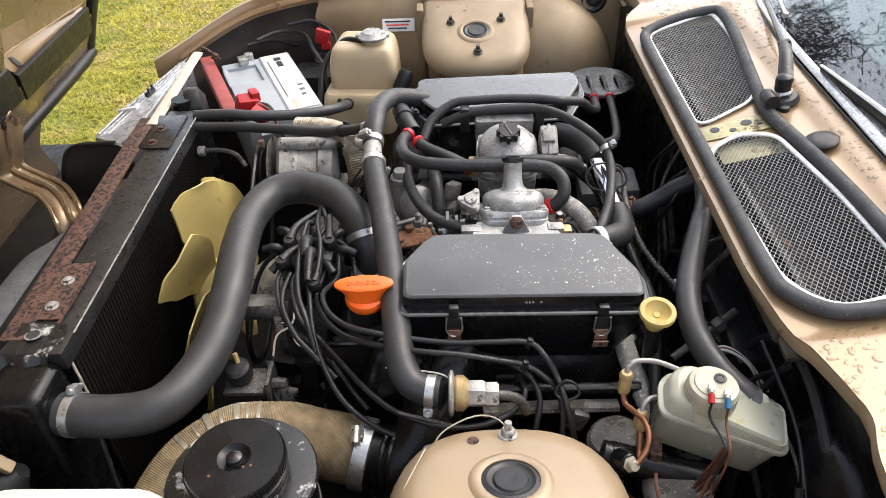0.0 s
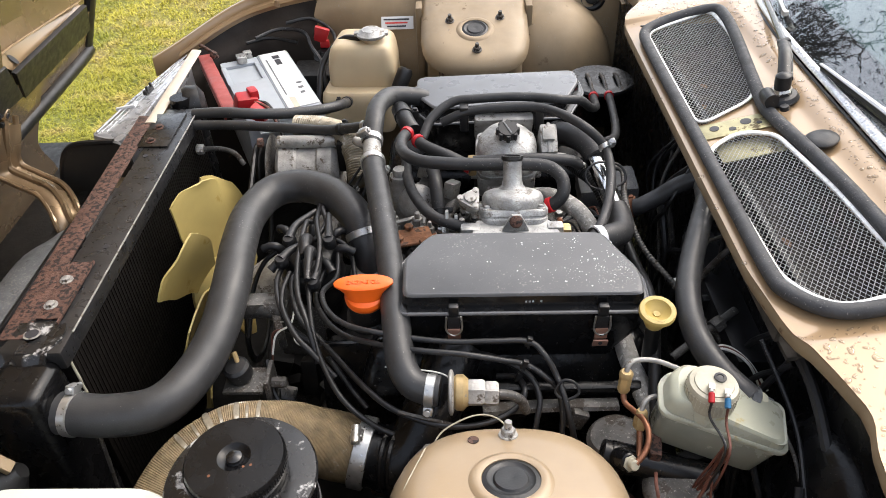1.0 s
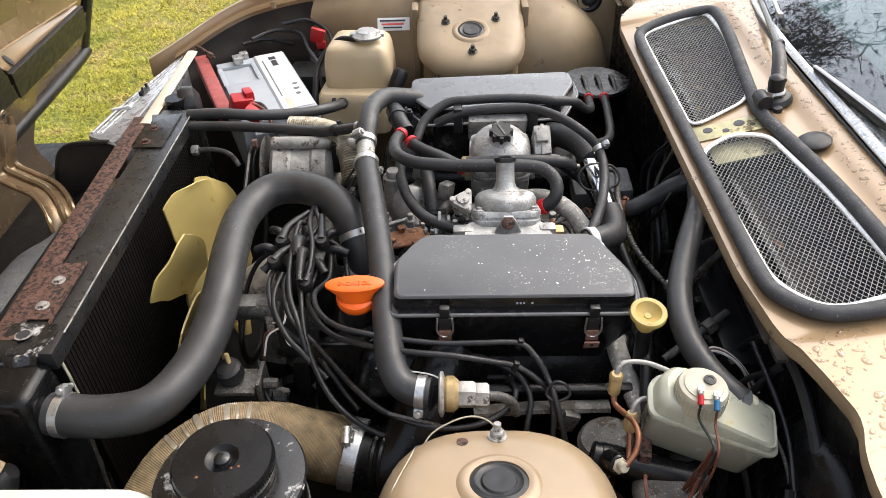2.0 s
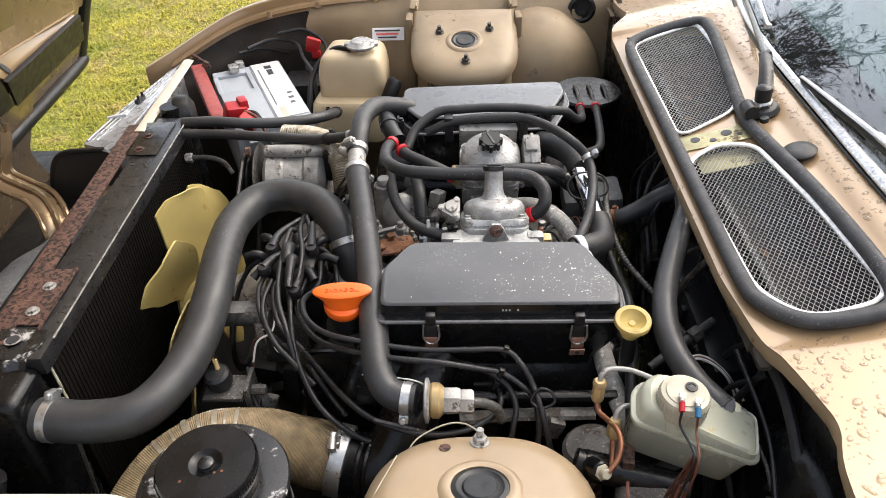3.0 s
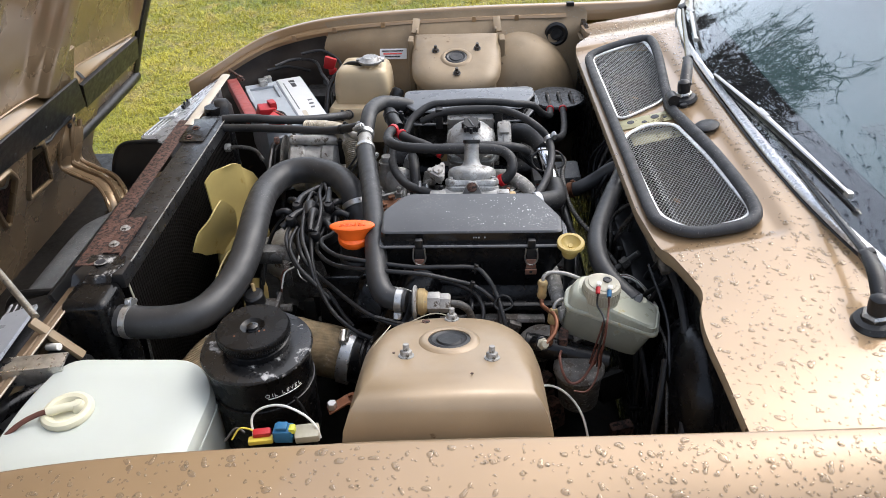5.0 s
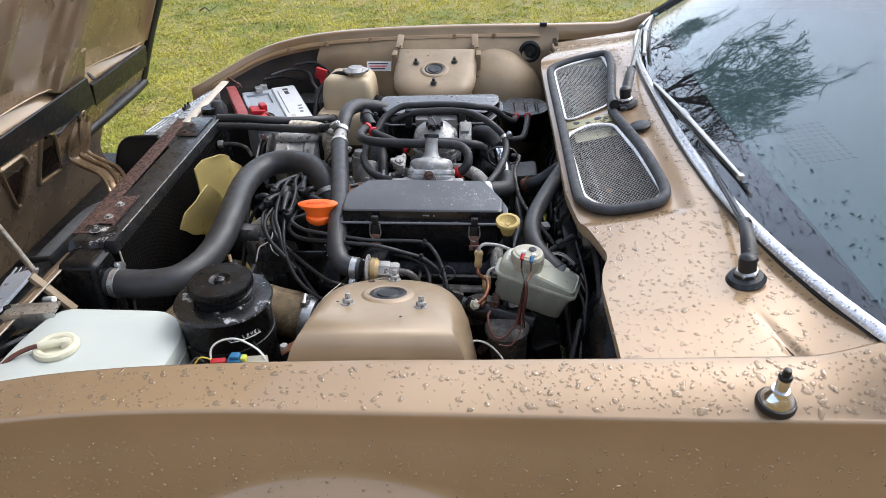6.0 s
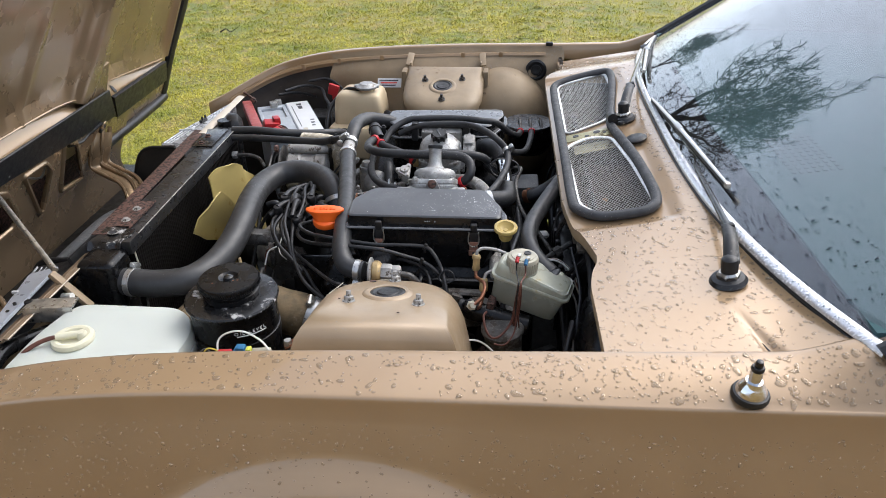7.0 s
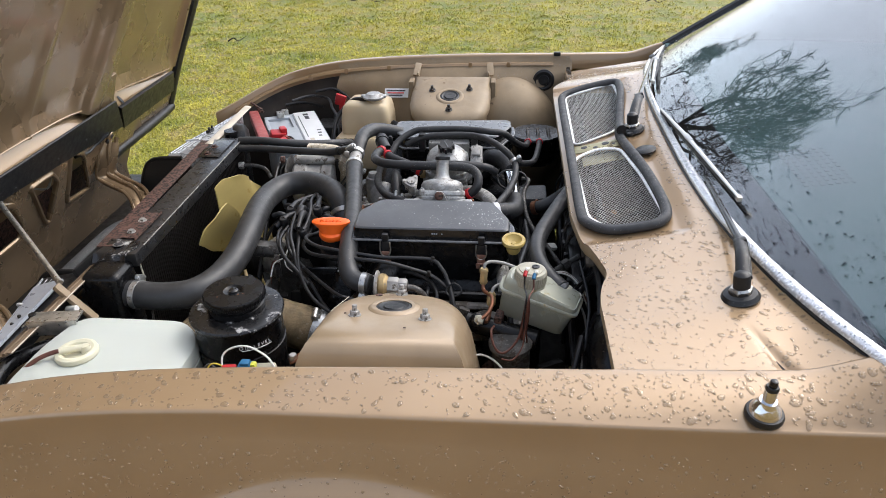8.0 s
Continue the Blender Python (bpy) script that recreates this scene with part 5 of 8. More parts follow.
def headlamp(side, drop=0.0):
    """Back of a headlamp unit: smooth silver housing with fine ribs, an adjuster and a clip."""
    y = lambda d: MID + side * d
    th = thing("headlamp", "silver-grey headlamp housing with black clips", "headlamp", (-0.69, y(0.5), 0.60), "headlamps")
    top = [(-0.735, y(0.317)), (-0.662, y(0.283)), (-0.630, y(0.330)), (-0.618, y(0.640)), (-0.671, y(0.702))]
    height = lambda x, d: 0.700 - drop + 0.6 * max(0.0, x + 0.668) - 0.012 * smooth(0.45, 0.70, d)
    rings = []
    for k, z in ((0.0, -0.10 if side > 0 else -0.028), (0.0, -0.008), (0.003, -0.001), (0.010, 0.0)):
        c = Vector((-0.672, y(0.488)))
        rings.append([(c.x + (p.x - c.x) * (1 - k * 8), c.y + (p.y - c.y) * (1 - k * 3), z + height(p.x, abs(p.y - MID))) for p in rounded(top, 0.012)])
    part("housing", loft(rings), "silver" if side > 0 else "plastic", th)
    if side < 0:
        plate = [[(-0.682 + (p[0] + 0.672) * 0.70, p[1] + (y(0.488) - p[1]) * 0.20, p[2] + dz) for p in rings[-1]] for dz in (-0.002, 0.004, 0.005)]
        part("reflector_back", loft(plate), "silver_back", th, "smooth silver reflector back in a black surround")
    for k in range(3):
        q = 0.010 + 0.010 * k
        pts = [(-0.735 + q + 0.062 * t, y(0.325 + 0.365 * t), height(-0.735 + q + 0.062 * t, 0.325 + 0.365 * t) + 0.002) for t in (0, 0.33, 0.66, 1)]
        part("rib", tube(pts, 0.0014 if k else 0.0022, 6, 3), "silver", th)
    part("adjuster", merge(box((0.040, 0.007, 0.006), (-0.700, y(0.425), 0.705 - drop), 0.002, (0, -6, 12 * side)), box((0.007, 0.022, 0.006), (-0.682, y(0.435), 0.706 - drop), 0.002)), "label", th, "white plastic adjuster")
    part("clip", merge(box((0.010, 0.032, 0.010), (-0.672, y(0.495), 0.709 - drop), 0.002, (0, 0, -10)), box((0.005, 0.005, 0.016), (-0.670, y(0.485), 0.715 - drop), 0.001), box((0.005, 0.005, 0.014), (-0.670, y(0.508), 0.714 - drop), 0.001)), "plastic", th)


for side in (1, -1):
    front_rail(side)
    headlamp(side, 0.0 if side > 0 else 0.022)
FLAP = rounded([(-0.800, 0.46), (-0.800, 0.63), (-0.765, 0.707), (-0.645, 0.714), (-0.640, 0.46)], 0.035)
for side in (1, -1):
    yy = MID + side * 0.268
    low = 0.0 if side > 0 else 0.045
    bm = loft([[(p[0], yy + d, p[1] - low) for p in FLAP] for d in (-0.004, 0.0, 0.004)])
    fl = solo("air_baffle", bm, "flap", "curved black plastic air baffle behind the grille", "baffle", "air baffles")
    part("beading", tube([(p[0], yy, p[1] - low) for p in FLAP[6:20]], 0.006, 8, 1), "plastic", fl)
cross = solo("front_panel", merge(box((0.030, 1.30, 0.018), (-0.672, MID, 0.622), 0.004), box((0.004, 1.30, 0.12), (-0.687, MID, 0.560), 0.001)), "paint_dirty", "gold cross rail behind the bonnet nose", "front panel", "", "structure")
part("black_duct", tube([(-0.660, 0.60, 0.600), (-0.655, 0.8, 0.625), (-0.645, 1.0, 0.640), (-0.640, 1.14, 0.640)], 0.030, 14, 6, False, 0.8), "grey", cross, "grey plastic air duct")
part("duct_shell", tube([(-0.705, 1.06, 0.600), (-0.712, 0.95, 0.612), (-0.722, 0.80, 0.606), (-0.735, 0.60, 0.590), (-0.74, 0.45, 0.57)], lambda t: 0.062 - 0.018 * smooth(0.25, 0.0, t), 18, 6, False, 0.62), "grey", cross, "smooth grey plastic duct shell")
part("nose_tray", box((0.50, 1.36, 0.012), (-0.90, MID, 0.475), 0.003), "dark", cross)
part("shield", box((0.010, 0.34, 0.14), (-0.615, 0.79, 0.650), 0.004, (0, -20, 0)), "plastic", cross)

# ---------------------------------------------------------------- engine
engine = thing("engine", "grimy V8 engine with aluminium inlet parts", "engine", (0.05, MID, 0.30))
part("block", box((0.52, 0.40, 0.30), (0.05, MID, 0.45), 0.03), "dark", engine)
part("inlet_manifold", box((0.30, 0.30, 0.05), (0.07, MID, 0.625), 0.015), "grime", engine)
for side in (-1, 1):
    part("rocker_cover", box((0.42, 0.13, 0.09), (0.07, MID + side * 0.255, 0.645), 0.025, (side * 28, 0, 0), 0.9, 3), "black", engine, "black rocker cover")
    part("exhaust_manifold", tube([(-0.12, MID + side * 0.36, 0.52), (0.05, MID + side * 0.39, 0.52), (0.22, MID + side * 0.37, 0.50)], 0.032, 12), "rust", engine)
# heat shield tray and rail below the near air box
part("shield_rail", tube([(0.03, 0.575, 0.690), (0.10, 0.580, 0.690), (0.20, 0.585, 0.685)], 0.010, 8, 4, False, 0.6), "grime", engine, "dull grey bracket rail")
part("rail_lug", box((0.022, 0.014, 0.030), (0.148, 0.572, 0.675), 0.004, (0, 20, 0)), "grime", engine)
part("heat_shield", box((0.30, 0.012, 0.14), (0.08, 0.615, 0.640), 0.004, (14, 0, 0)), "black", engine, "glossy black heat shield")
part("timing_cover", box((0.09, 0.26, 0.26), (-0.25, MID - 0.02, 0.52), 0.03), "grime", engine)
part("water_pump", lathe([(0.06, 0), (0.06, 0.04), (0.04, 0.07), (0.03, 0.10)], 28, along((-0.29, MID, 0.56), (-0.6, MID, 0.56))), "alloy_dull", engine)
part("pump_bracket", merge(box((0.075, 0.030, 0.030), (-0.290, 0.775, 0.690), 0.008, (0, 8, 10)), box((0.012, 0.05, 0.045), (-0.262, 0.752, 0.668), 0.004, (10, 0, 20)), rod((-0.325, 0.778, 0.688), (-0.245, 0.765, 0.690), 0.015, 16)), "grime", engine, "dull aluminium bracket")
part("block_plate", box((0.13, 0.012, 0.16), (-0.125, 0.672, 0.62), 0.004, (-14, 0, 0)), "black", engine)
part("thermostat_housing", lathe([(0.045, 0), (0.045, 0.015), (0.036, 0.02), (0.036, 0.05), (0.030, 0.055)], 28, pose(-0.125, 0.885, 0.630, 20, -10, 0)), "alloy_dull", engine)
part("sensor_boss", lathe([(0.026, -0.03), (0.026, 0.0), (0.0185, 0.012), (0.0180, 0.062), (0.0165, 0.066), (0.012, 0.067), (0.012, 0.073), (0.010, 0.078), (0, 0.079)], 24, pose(-0.091, 1.008, 0.697)), "alloy_dull", engine)
bracket = part("rusty_bracket", merge(box((0.060, 0.050, 0.004), (-0.066, 0.866, 0.742), 0.001, (-10, 0, 14)), box((0.03, 0.03, 0.004), (-0.035, 0.852, 0.738), 0.001, (0, -30, 30)), box((0.004, 0.045, 0.03), (-0.094, 0.866, 0.732), 0.001)), "rust_warm", engine, "rusty steel bracket")
for x, y, z in ((-0.085, 0.85, 0.748), (-0.048, 0.846, 0.746), (-0.072, 0.885, 0.744)):
    part("bracket_bolt", hexnut((x, y, z), 0.007, 0.006), "rust_warm", engine)
rng = random.Random(3)
# cast bosses, bolts and unions that crowd the valley of the engine
for k in range(46):
    x, y = rng.uniform(-0.20, 0.26), rng.uniform(0.80, 1.14)
    z = rng.uniform(0.66, 0.715)
    r = rng.uniform(0.006, 0.013)
    kind = k % 3
    m = ("grime", "alloy_dull", "dark", "alloy")[rng.randrange(4)]
    if kind == 0:
        part("boss", merge(lathe([(r * 1.3, -0.05), (r * 1.2, 0), (r, 0.004), (r * 0.6, 0.006), (0, 0.006)], 16, pose(x, y, z - 0.008)), hexnut((x, y, z - 0.003), r * 0.5, 0.006)), m, engine)
    elif kind == 1:
        part("lug", box((r * 3, r * 2.2, 0.03), (x, y, z - 0.01), 0.004, (rng.uniform(-20, 20), rng.uniform(-20, 20), rng.uniform(0, 90))), m, engine)
    else:
        part("bolt", hexnut((x, y, z), r * 0.55, 0.010), "steel" if k % 2 else m, engine)
for k in range(30):
    x, y = rng.uniform(-0.30, 0.0), rng.uniform(0.66, 0.82)
    z = rng.uniform(0.50, 0.60)
    part("casting", box((rng.uniform(0.02, 0.05), rng.uniform(0.015, 0.04), 0.06), (x, y, z), 0.005, (rng.uniform(-25, 25), rng.uniform(-25, 25), rng.uniform(0, 90))), ("dark", "dark", "black")[k % 3], engine)
for k in range(26):
    x, y = rng.uniform(0.0, 0.34), rng.uniform(0.46, 0.62)
    z = rng.uniform(0.50, 0.62)
    part("casting", box((rng.uniform(0.02, 0.06), rng.uniform(0.015, 0.04), 0.05), (x, y, z), 0.006, (rng.uniform(-25, 25), rng.uniform(-25, 25), rng.uniform(0, 90))), ("dark", "rust", "dark", "black")[k % 4], engine)

for x, y, z, r in ((-0.112, 0.955, 0.735, 0.010), (-0.098, 0.925, 0.738, 0.008), (-0.060, 0.915, 0.742, 0.009), (-0.120, 0.905, 0.720, 0.011), (-0.040, 0.900, 0.735, 0.007), (0.010, 0.905, 0.735, 0.009)):
    part("stud", merge(hexnut((x, y, z - 0.012), r, 0.012), rod((x, y, z), (x, y, z + 0.010), r * 0.5, 10), lathe([(r * 1.6, -0.05), (r * 1.5, -0.014), (r * 1.1, -0.012)], 16, pose(x, y, z))), "alloy_dull" if r < 0.0095 else "grime", engine)
part("web", merge(box((0.060, 0.006, 0.040), (-0.080, 0.930, 0.715), 0.002, (20, 0, 24)), box((0.006, 0.050, 0.040), (-0.050, 0.935, 0.715), 0.002)), "alloy_dull", engine)
part("water_pipe", tube([(-0.020, 0.880, 0.735), (-0.010, 0.930, 0.742), (0.000, 0.960, 0.735), (0.0, 1.0, 0.70)], 0.009, 12), "grime", engine)

# belts, pulleys
part("belt", tube([(-0.370, 1.18, 0.724), (-0.370, 1.225, 0.690), (-0.370, 1.210, 0.62), (-0.370, 1.04, 0.44), (-0.370, 0.93, 0.42), (-0.370, 0.89, 0.50), (-0.370, 1.02, 0.64), (-0.370, 1.130, 0.710)], 0.007, 8, 6, True, 0.7, (1, 0, 0)), "plastic", engine, "black fan belt")

alt = thing("alternator", "dull silver alternator with its pulley", "alternator", (-0.28, 1.19, 0.60))
part("body", lathe([(0.050, 0), (0.060, 0.008), (0.060, 0.035), (0.056, 0.040), (0.056, 0.075), (0.060, 0.080), (0.060, 0.105), (0.048, 0.118)], 36, along((-0.332, 1.170, 0.673), (0, 1.170, 0.673))), "alloy_dull", alt)
part("top_mount", rod((-0.327, 1.165, 0.740), (-0.215, 1.165, 0.740), 0.012, 20), "alloy_dull", alt)
part("end_bracket", box((0.020, 0.060, 0.060), (-0.204, 1.160, 0.723), 0.006), "dark", alt)
part("pulley", lathe([(0.040, 0), (0.048, 0.003), (0.040, 0.009), (0.048, 0.015), (0.046, 0.018)], 36, along((-0.380, 1.175, 0.673), (0, 1.175, 0.673))), "dark", alt)
part("pulley_plate", lathe([(0.062, 0), (0.065, 0.002), (0.062, 0.004)], 36, along((-0.348, 1.175, 0.678), (0, 1.175, 0.678))), "grime", alt)
part("bolt", hexnut((-0.354, 1.165, 0.740), 0.009, 0.010, (-1, 0, 0)), "rust", alt)
sleeve = solo("heat_sleeve", tube([(-0.300, 1.218, 0.744), (-0.25, 1.205, 0.747), (-0.208, 1.175, 0.749), (-0.180, 1.125, 0.735), (-0.17, 1.08, 0.705)], lambda t: 0.020 + 0.0012 * math.sin(t * 300), 18, 50), "sleeve", "crinkled foil heat sleeve wrapped round a pipe", "heat sleeve")

# engine fan at rest
fan = thing("engine_fan", "faded yellow plastic radiator fan", "fan", (-0.43, 0.965, 0.50))
FAN_C = Vector((-0.430, 0.955, 0.565))
part("hub", lathe([(0.050, 0), (0.060, 0.006), (0.060, 0.035), (0.045, 0.045), (0.02, 0.05)], 36, along(FAN_C + Vector((0.02, 0, 0)), FAN_C - Vector((1, 0, 0)))), "fan", fan)
part("clutch", lathe([(0.048, 0), (0.05, 0.03), (0.03, 0.045)], 32, along(FAN_C + Vector((0.02, 0, 0)), FAN_C + Vector((1, 0, 0)))), "dark", fan)


def fan_blade(angle):
    def f(u, v):
        r = 0.05 + 0.156 * u
        w = (0.030 + 0.026 * smooth(0, 0.5, u)) * (2 * v - 1) * math.sqrt(1 - 0.85 * smooth(0.88, 1.0, u) ** 2)
        pitch = -radians(24 - 8 * u)
        a = angle + 0.25 * u
        rad, tan = Vector((0, math.cos(a), math.sin(a))), Vector((0, -math.sin(a), math.cos(a)))
        return FAN_C + rad * r + tan * (w * math.cos(pitch)) + Vector((1, 0, 0)) * (w * math.sin(pitch) + 0.006 * math.cos(v * 3.14) * u)
    return sheet(f, 22, 12, 0.003)


for k in range(8):
    part("fan_blade", fan_blade(radians(70 + 45 * k)), "fan", fan)


# ---------------------------------------------------------------- air boxes and carburettors
def air_box(side):
    """Carburettor air box: lid with chamfered inner corners, rolled lip, base and two over-centre latches."""
    d = lambda y: MID + side * (MID - y)

    def pt(x, y):
        return (x, d(y))
    top = [pt(-0.067, 0.6565), pt(0.231, 0.6495), pt(0.233, 0.695), pt(0.198, 0.775), pt(-0.034, 0.783), pt(-0.069, 0.728)]
    lipo = [pt(-0.073, 0.648), pt(0.238, 0.641), pt(0.241, 0.703), pt(0.203, 0.792), pt(-0.039, 0.800), pt(-0.077, 0.738)]
    low = [pt(-0.070, 0.655), pt(0.234, 0.648), pt(0.236, 0.702), pt(0.200, 0.788), pt(-0.036, 0.796), pt(-0.073, 0.736)]
    foot = [pt(-0.055, 0.662), pt(0.205, 0.655), pt(0.215, 0.70), pt(0.185, 0.77), pt(-0.025, 0.78), pt(-0.060, 0.73)]
    if side < 0:
        top, lipo, low, foot = top[::-1], lipo[::-1], low[::-1], foot[::-1]
    at = lambda o, z, r: [(p.x, p.y, z + 0.012 * (p.x - 0.08)) for p in rounded(o, r, 4)]
    th = thing("air_filter_box", "black carburettor air box, lid speckled with worn paint" if side > 0 else "black carburettor air box beside the strut tower", "air filter box", (0.08, d(0.70), 0.70), "carburettor air boxes")
    side_foot = [Vector(p) + (Vector((0.083, d(0.72))) - Vector(p)) * -0.012 for p in top]
    shrink = [Vector(p) + (Vector((0.083, d(0.72))) - Vector(p)) * 0.030 for p in top]
    # Black sides, greyer top: the sky's sheen is in the top's colour.
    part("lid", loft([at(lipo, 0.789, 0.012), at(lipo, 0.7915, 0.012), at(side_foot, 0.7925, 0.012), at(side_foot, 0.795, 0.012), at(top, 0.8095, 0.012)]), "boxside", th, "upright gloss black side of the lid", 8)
    part("lid_top", loft([at(top, 0.8090, 0.012), at(top, 0.8097, 0.012), at([p.lerp(q, 0.5) for p, q in zip(map(Vector, top), shrink)], 0.8120, 0.013), at(shrink, 0.8130, 0.014)]), "box" if side > 0 else "box_dark", th, "grey-black top, sky sheen in its colour, flecked with bare specks", 20)
    part("lip", tube([(p[0], p[1], 0.7895 + 0.012 * (p[0] - 0.08)) for p in rounded(lipo, 0.012, 4)], 0.0026, 8, 1, True), "box", th, "rolled metal lip")
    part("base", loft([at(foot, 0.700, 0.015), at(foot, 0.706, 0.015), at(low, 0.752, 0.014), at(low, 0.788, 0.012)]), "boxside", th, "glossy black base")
    if side > 0:
        for x in (-0.004, 0.180):
            y = 0.6415 - 0.02 * (x - 0.08)
            l1 = part("latch", merge(box((0.013, 0.010, 0.016), (x, y + 0.002, 0.796), 0.003), box((0.015, 0.004, 0.022), (x, y, 0.776), 0.0015)), "plastic", th, "spring latch")
            part("latch_wire", tube([(x - 0.009, y - 0.002, 0.788), (x - 0.010, y - 0.003, 0.768), (x - 0.004, y - 0.003, 0.758), (x + 0.004, y - 0.003, 0.758), (x + 0.010, y - 0.003, 0.768), (x + 0.009, y - 0.002, 0.788)], 0.0014, 6, 4), "steel", l1)
            tab = part("latch_tab", merge(box((0.016, 0.0024, 0.018), (x, y - 0.0020, 0.7585), 0.0008, (4, 0, 0)), box((0.019, 0.0020, 0.013), (x, y - 0.0042, 0.7440), 0.0008, (14, 0, 0))), "hasp", l1, "copper-coloured tab")
            part("rivet", lathe([(0.0030, 0), (0.0026, 0.0012), (0, 0.0016)], 12, along((x, y - 0.0048, 0.7445), (x, y - 1, 0.7445))), "ink", tab)
        fl, r3, spots = bmesh.new(), random.Random(77), 0
        while spots < 230:
            x, y = -0.055 + 0.278 * r3.random() ** 0.27, r3.uniform(0.664, 0.770)
            if y > 0.766 - 2.2 * max(0.0, x - 0.190) or noise.noise(Vector((x * 40, y * 40, 1.0))) < r3.uniform(-0.5, 0.25):
                continue
            s, ph, seg = 0.0004 + 0.0009 * r3.random() ** 3, r3.uniform(0, 6.28), r3.choice((5, 6, 7))
            z = 0.81335 + 0.012 * (x - 0.08)
            ring = [fl.verts.new((x + s * r3.uniform(0.5, 1.3) * math.cos(ph + 6.2832 * k / seg), y + s * r3.uniform(0.5, 1.3) * math.sin(ph + 6.2832 * k / seg), z)) for k in range(seg)]
            tip = fl.verts.new((x, y, z + 0.0003))
            for k in range(seg):
                fl.faces.new((ring[k], ring[(k + 1) % seg], tip))
            spots += 1
        tagged(part("flaked_specks", fl, "speck", th), "pale specks of bare metal on the lid", kind="stuff")
        for k in range(4):
            part("stamp", box((0.0024, 0.0005, 0.0024), (0.086 + 0.0042 * k + (0.006 if k > 2 else 0), 0.6515, 0.8020), 0, (-8, 0, 0)), "battery", th)
    return th


air_box(1)
air_box(-1)


def carburettor(y, base, lean, profile, text):
    """Constant-depression carburettor leaning over the manifold: body, square flange, bell-shaped dashpot."""
    th = thing("carburettor", text, "carburettor", (0.085, y, 0.70), "twin carburettors")
    cx = 0.085
    m = pose(cx, y, base, lean, 0, 0)

    def at(bm):
        bm.transform(m)
        return bm
    part("body", at(merge(box((0.094, 0.085, 0.050), (0, 0, -0.036), 0.010), box((0.070, 0.105, 0.040), (0, 0, -0.045), 0.012), rod((-0.058, -0.01, -0.03), (0.058, -0.01, -0.03), 0.012, 18))), "alloy_dull", th)
    sq = rounded([(-0.050, -0.044), (0.050, -0.044), (0.050, 0.044), (-0.050, 0.044)], 0.026, 8)
    ring = lambda k, z: [(p[0] * k, p[1] * k, z) for p in sq]
    fl = part("flange", at(loft([ring(0.97, -0.012), ring(1.0, -0.010), ring(1.0, -0.003), ring(0.965, -0.0015), ring(0.965, 0.0005), ring(1.0, 0.002), ring(1.0, 0.009), ring(0.97, 0.011)])), "alloy", th, "split flange of the dashpot")
    part("dashpot", at(lathe(profile, 48)), "alloy", th, "bell-shaped aluminium dashpot")
    for a in (42, 138, 222, 318):
        sc = merge(lathe([(0.0075, 0), (0.0075, 0.002), (0.0045, 0.003), (0.0045, 0.006), (0.002, 0.0068), (0, 0.0068)], 14))
        sc.transform(m @ pose(0.053 * math.cos(radians(a)), 0.046 * math.sin(radians(a)), 0.010))
        part("screw", sc, "alloy" if a % 4 else "copper", fl)
    return th, m


c_far, far_m = carburettor(1.018, 0.790, 20, [(0.048, 0.011), (0.0485, 0.016), (0.0475, 0.024), (0.043, 0.033), (0.033, 0.040), (0.023, 0.044), (0.0185, 0.048), (0.0170, 0.054)], "cast aluminium carburettor with a black-capped dashpot")
c_near, near_m = carburettor(0.868, 0.782, -25, [(0.0440, 0.011), (0.0455, 0.017), (0.0450, 0.024), (0.0415, 0.030), (0.034, 0.0335), (0.020, 0.036), (0.0160, 0.041), (0.0138, 0.050), (0.0132, 0.079)], "cast aluminium carburettor with an open dashpot neck")
capb = lathe([(0.0150, 0.051), (0.0160, 0.053), (0.0160, 0.064), (0.0145, 0.067), (0, 0.067)], 32)
capb.transform(far_m)
cap = part("damper_cap", capb, "plastic", c_far, "black knurled damper cap")
for k in range(8):
    a = k * math.pi / 4
    g = rod((0.0155 * math.cos(a), 0.0155 * math.sin(a), 0.052), (0.0155 * math.cos(a), 0.0155 * math.sin(a), 0.066), 0.0035, 8)
    g.transform(far_m)
    part("grip", g, "plastic", cap)
a = merge(box((0.003, 0.013, 0.002), (-0.003, 0.005, 0.0675), 0.0007, (0, 0, 25)), box((0.003, 0.013, 0.002), (0.002, -0.005, 0.0675), 0.0007, (0, 0, 25)))
a.transform(far_m)
part("ridge", a, "grey", cap)
t = lathe([(0.0140, 0.077), (0.0160, 0.079), (0.0160, 0.084), (0.0120, 0.084), (0.0115, 0.074), (0, 0.074)], 32)
t.transform(near_m)
part("open_neck", t, "plastic", c_near, "open black damper neck")
part("choke_pod", merge(box((0.028, 0.052, 0.046), (0.153, 1.030, 0.802), 0.005, (34, 0, 0)), box((0.020, 0.024, 0.012), (0.152, 1.020, 0.826), 0.003, (34, 0, 0)), box((0.006, 0.054, 0.050), (0.153, 1.030, 0.802), 0.002, (34, 0, 0)), rod((0.165, 1.012, 0.790), (0.182, 1.010, 0.788), 0.006, 12)), "alloy_dull", c_far, "ribbed grey starter pod")
part("side_housing", merge(box((0.098, 0.018, 0.050), (0.084, 1.086, 0.806), 0.005, (20, 0, 0)), box((0.018, 0.026, 0.040), (0.084, 1.076, 0.812), 0.006, (38, 0, 0), 0.4)), "alloy_dull", c_far)
part("fuel_union", box((0.014, 0.030, 0.024), (0.029, 1.005, 0.780), 0.004), "brass", c_far)
part("plug_white", lathe([(0.006, 0), (0.006, 0.006), (0.004, 0.008), (0, 0.008)], 16, pose(0.047, 0.990, 0.800, 30, 0, 0)), "label", c_far)
POD = pose(0.021, 0.848, 0.824, 28, 4, 0)
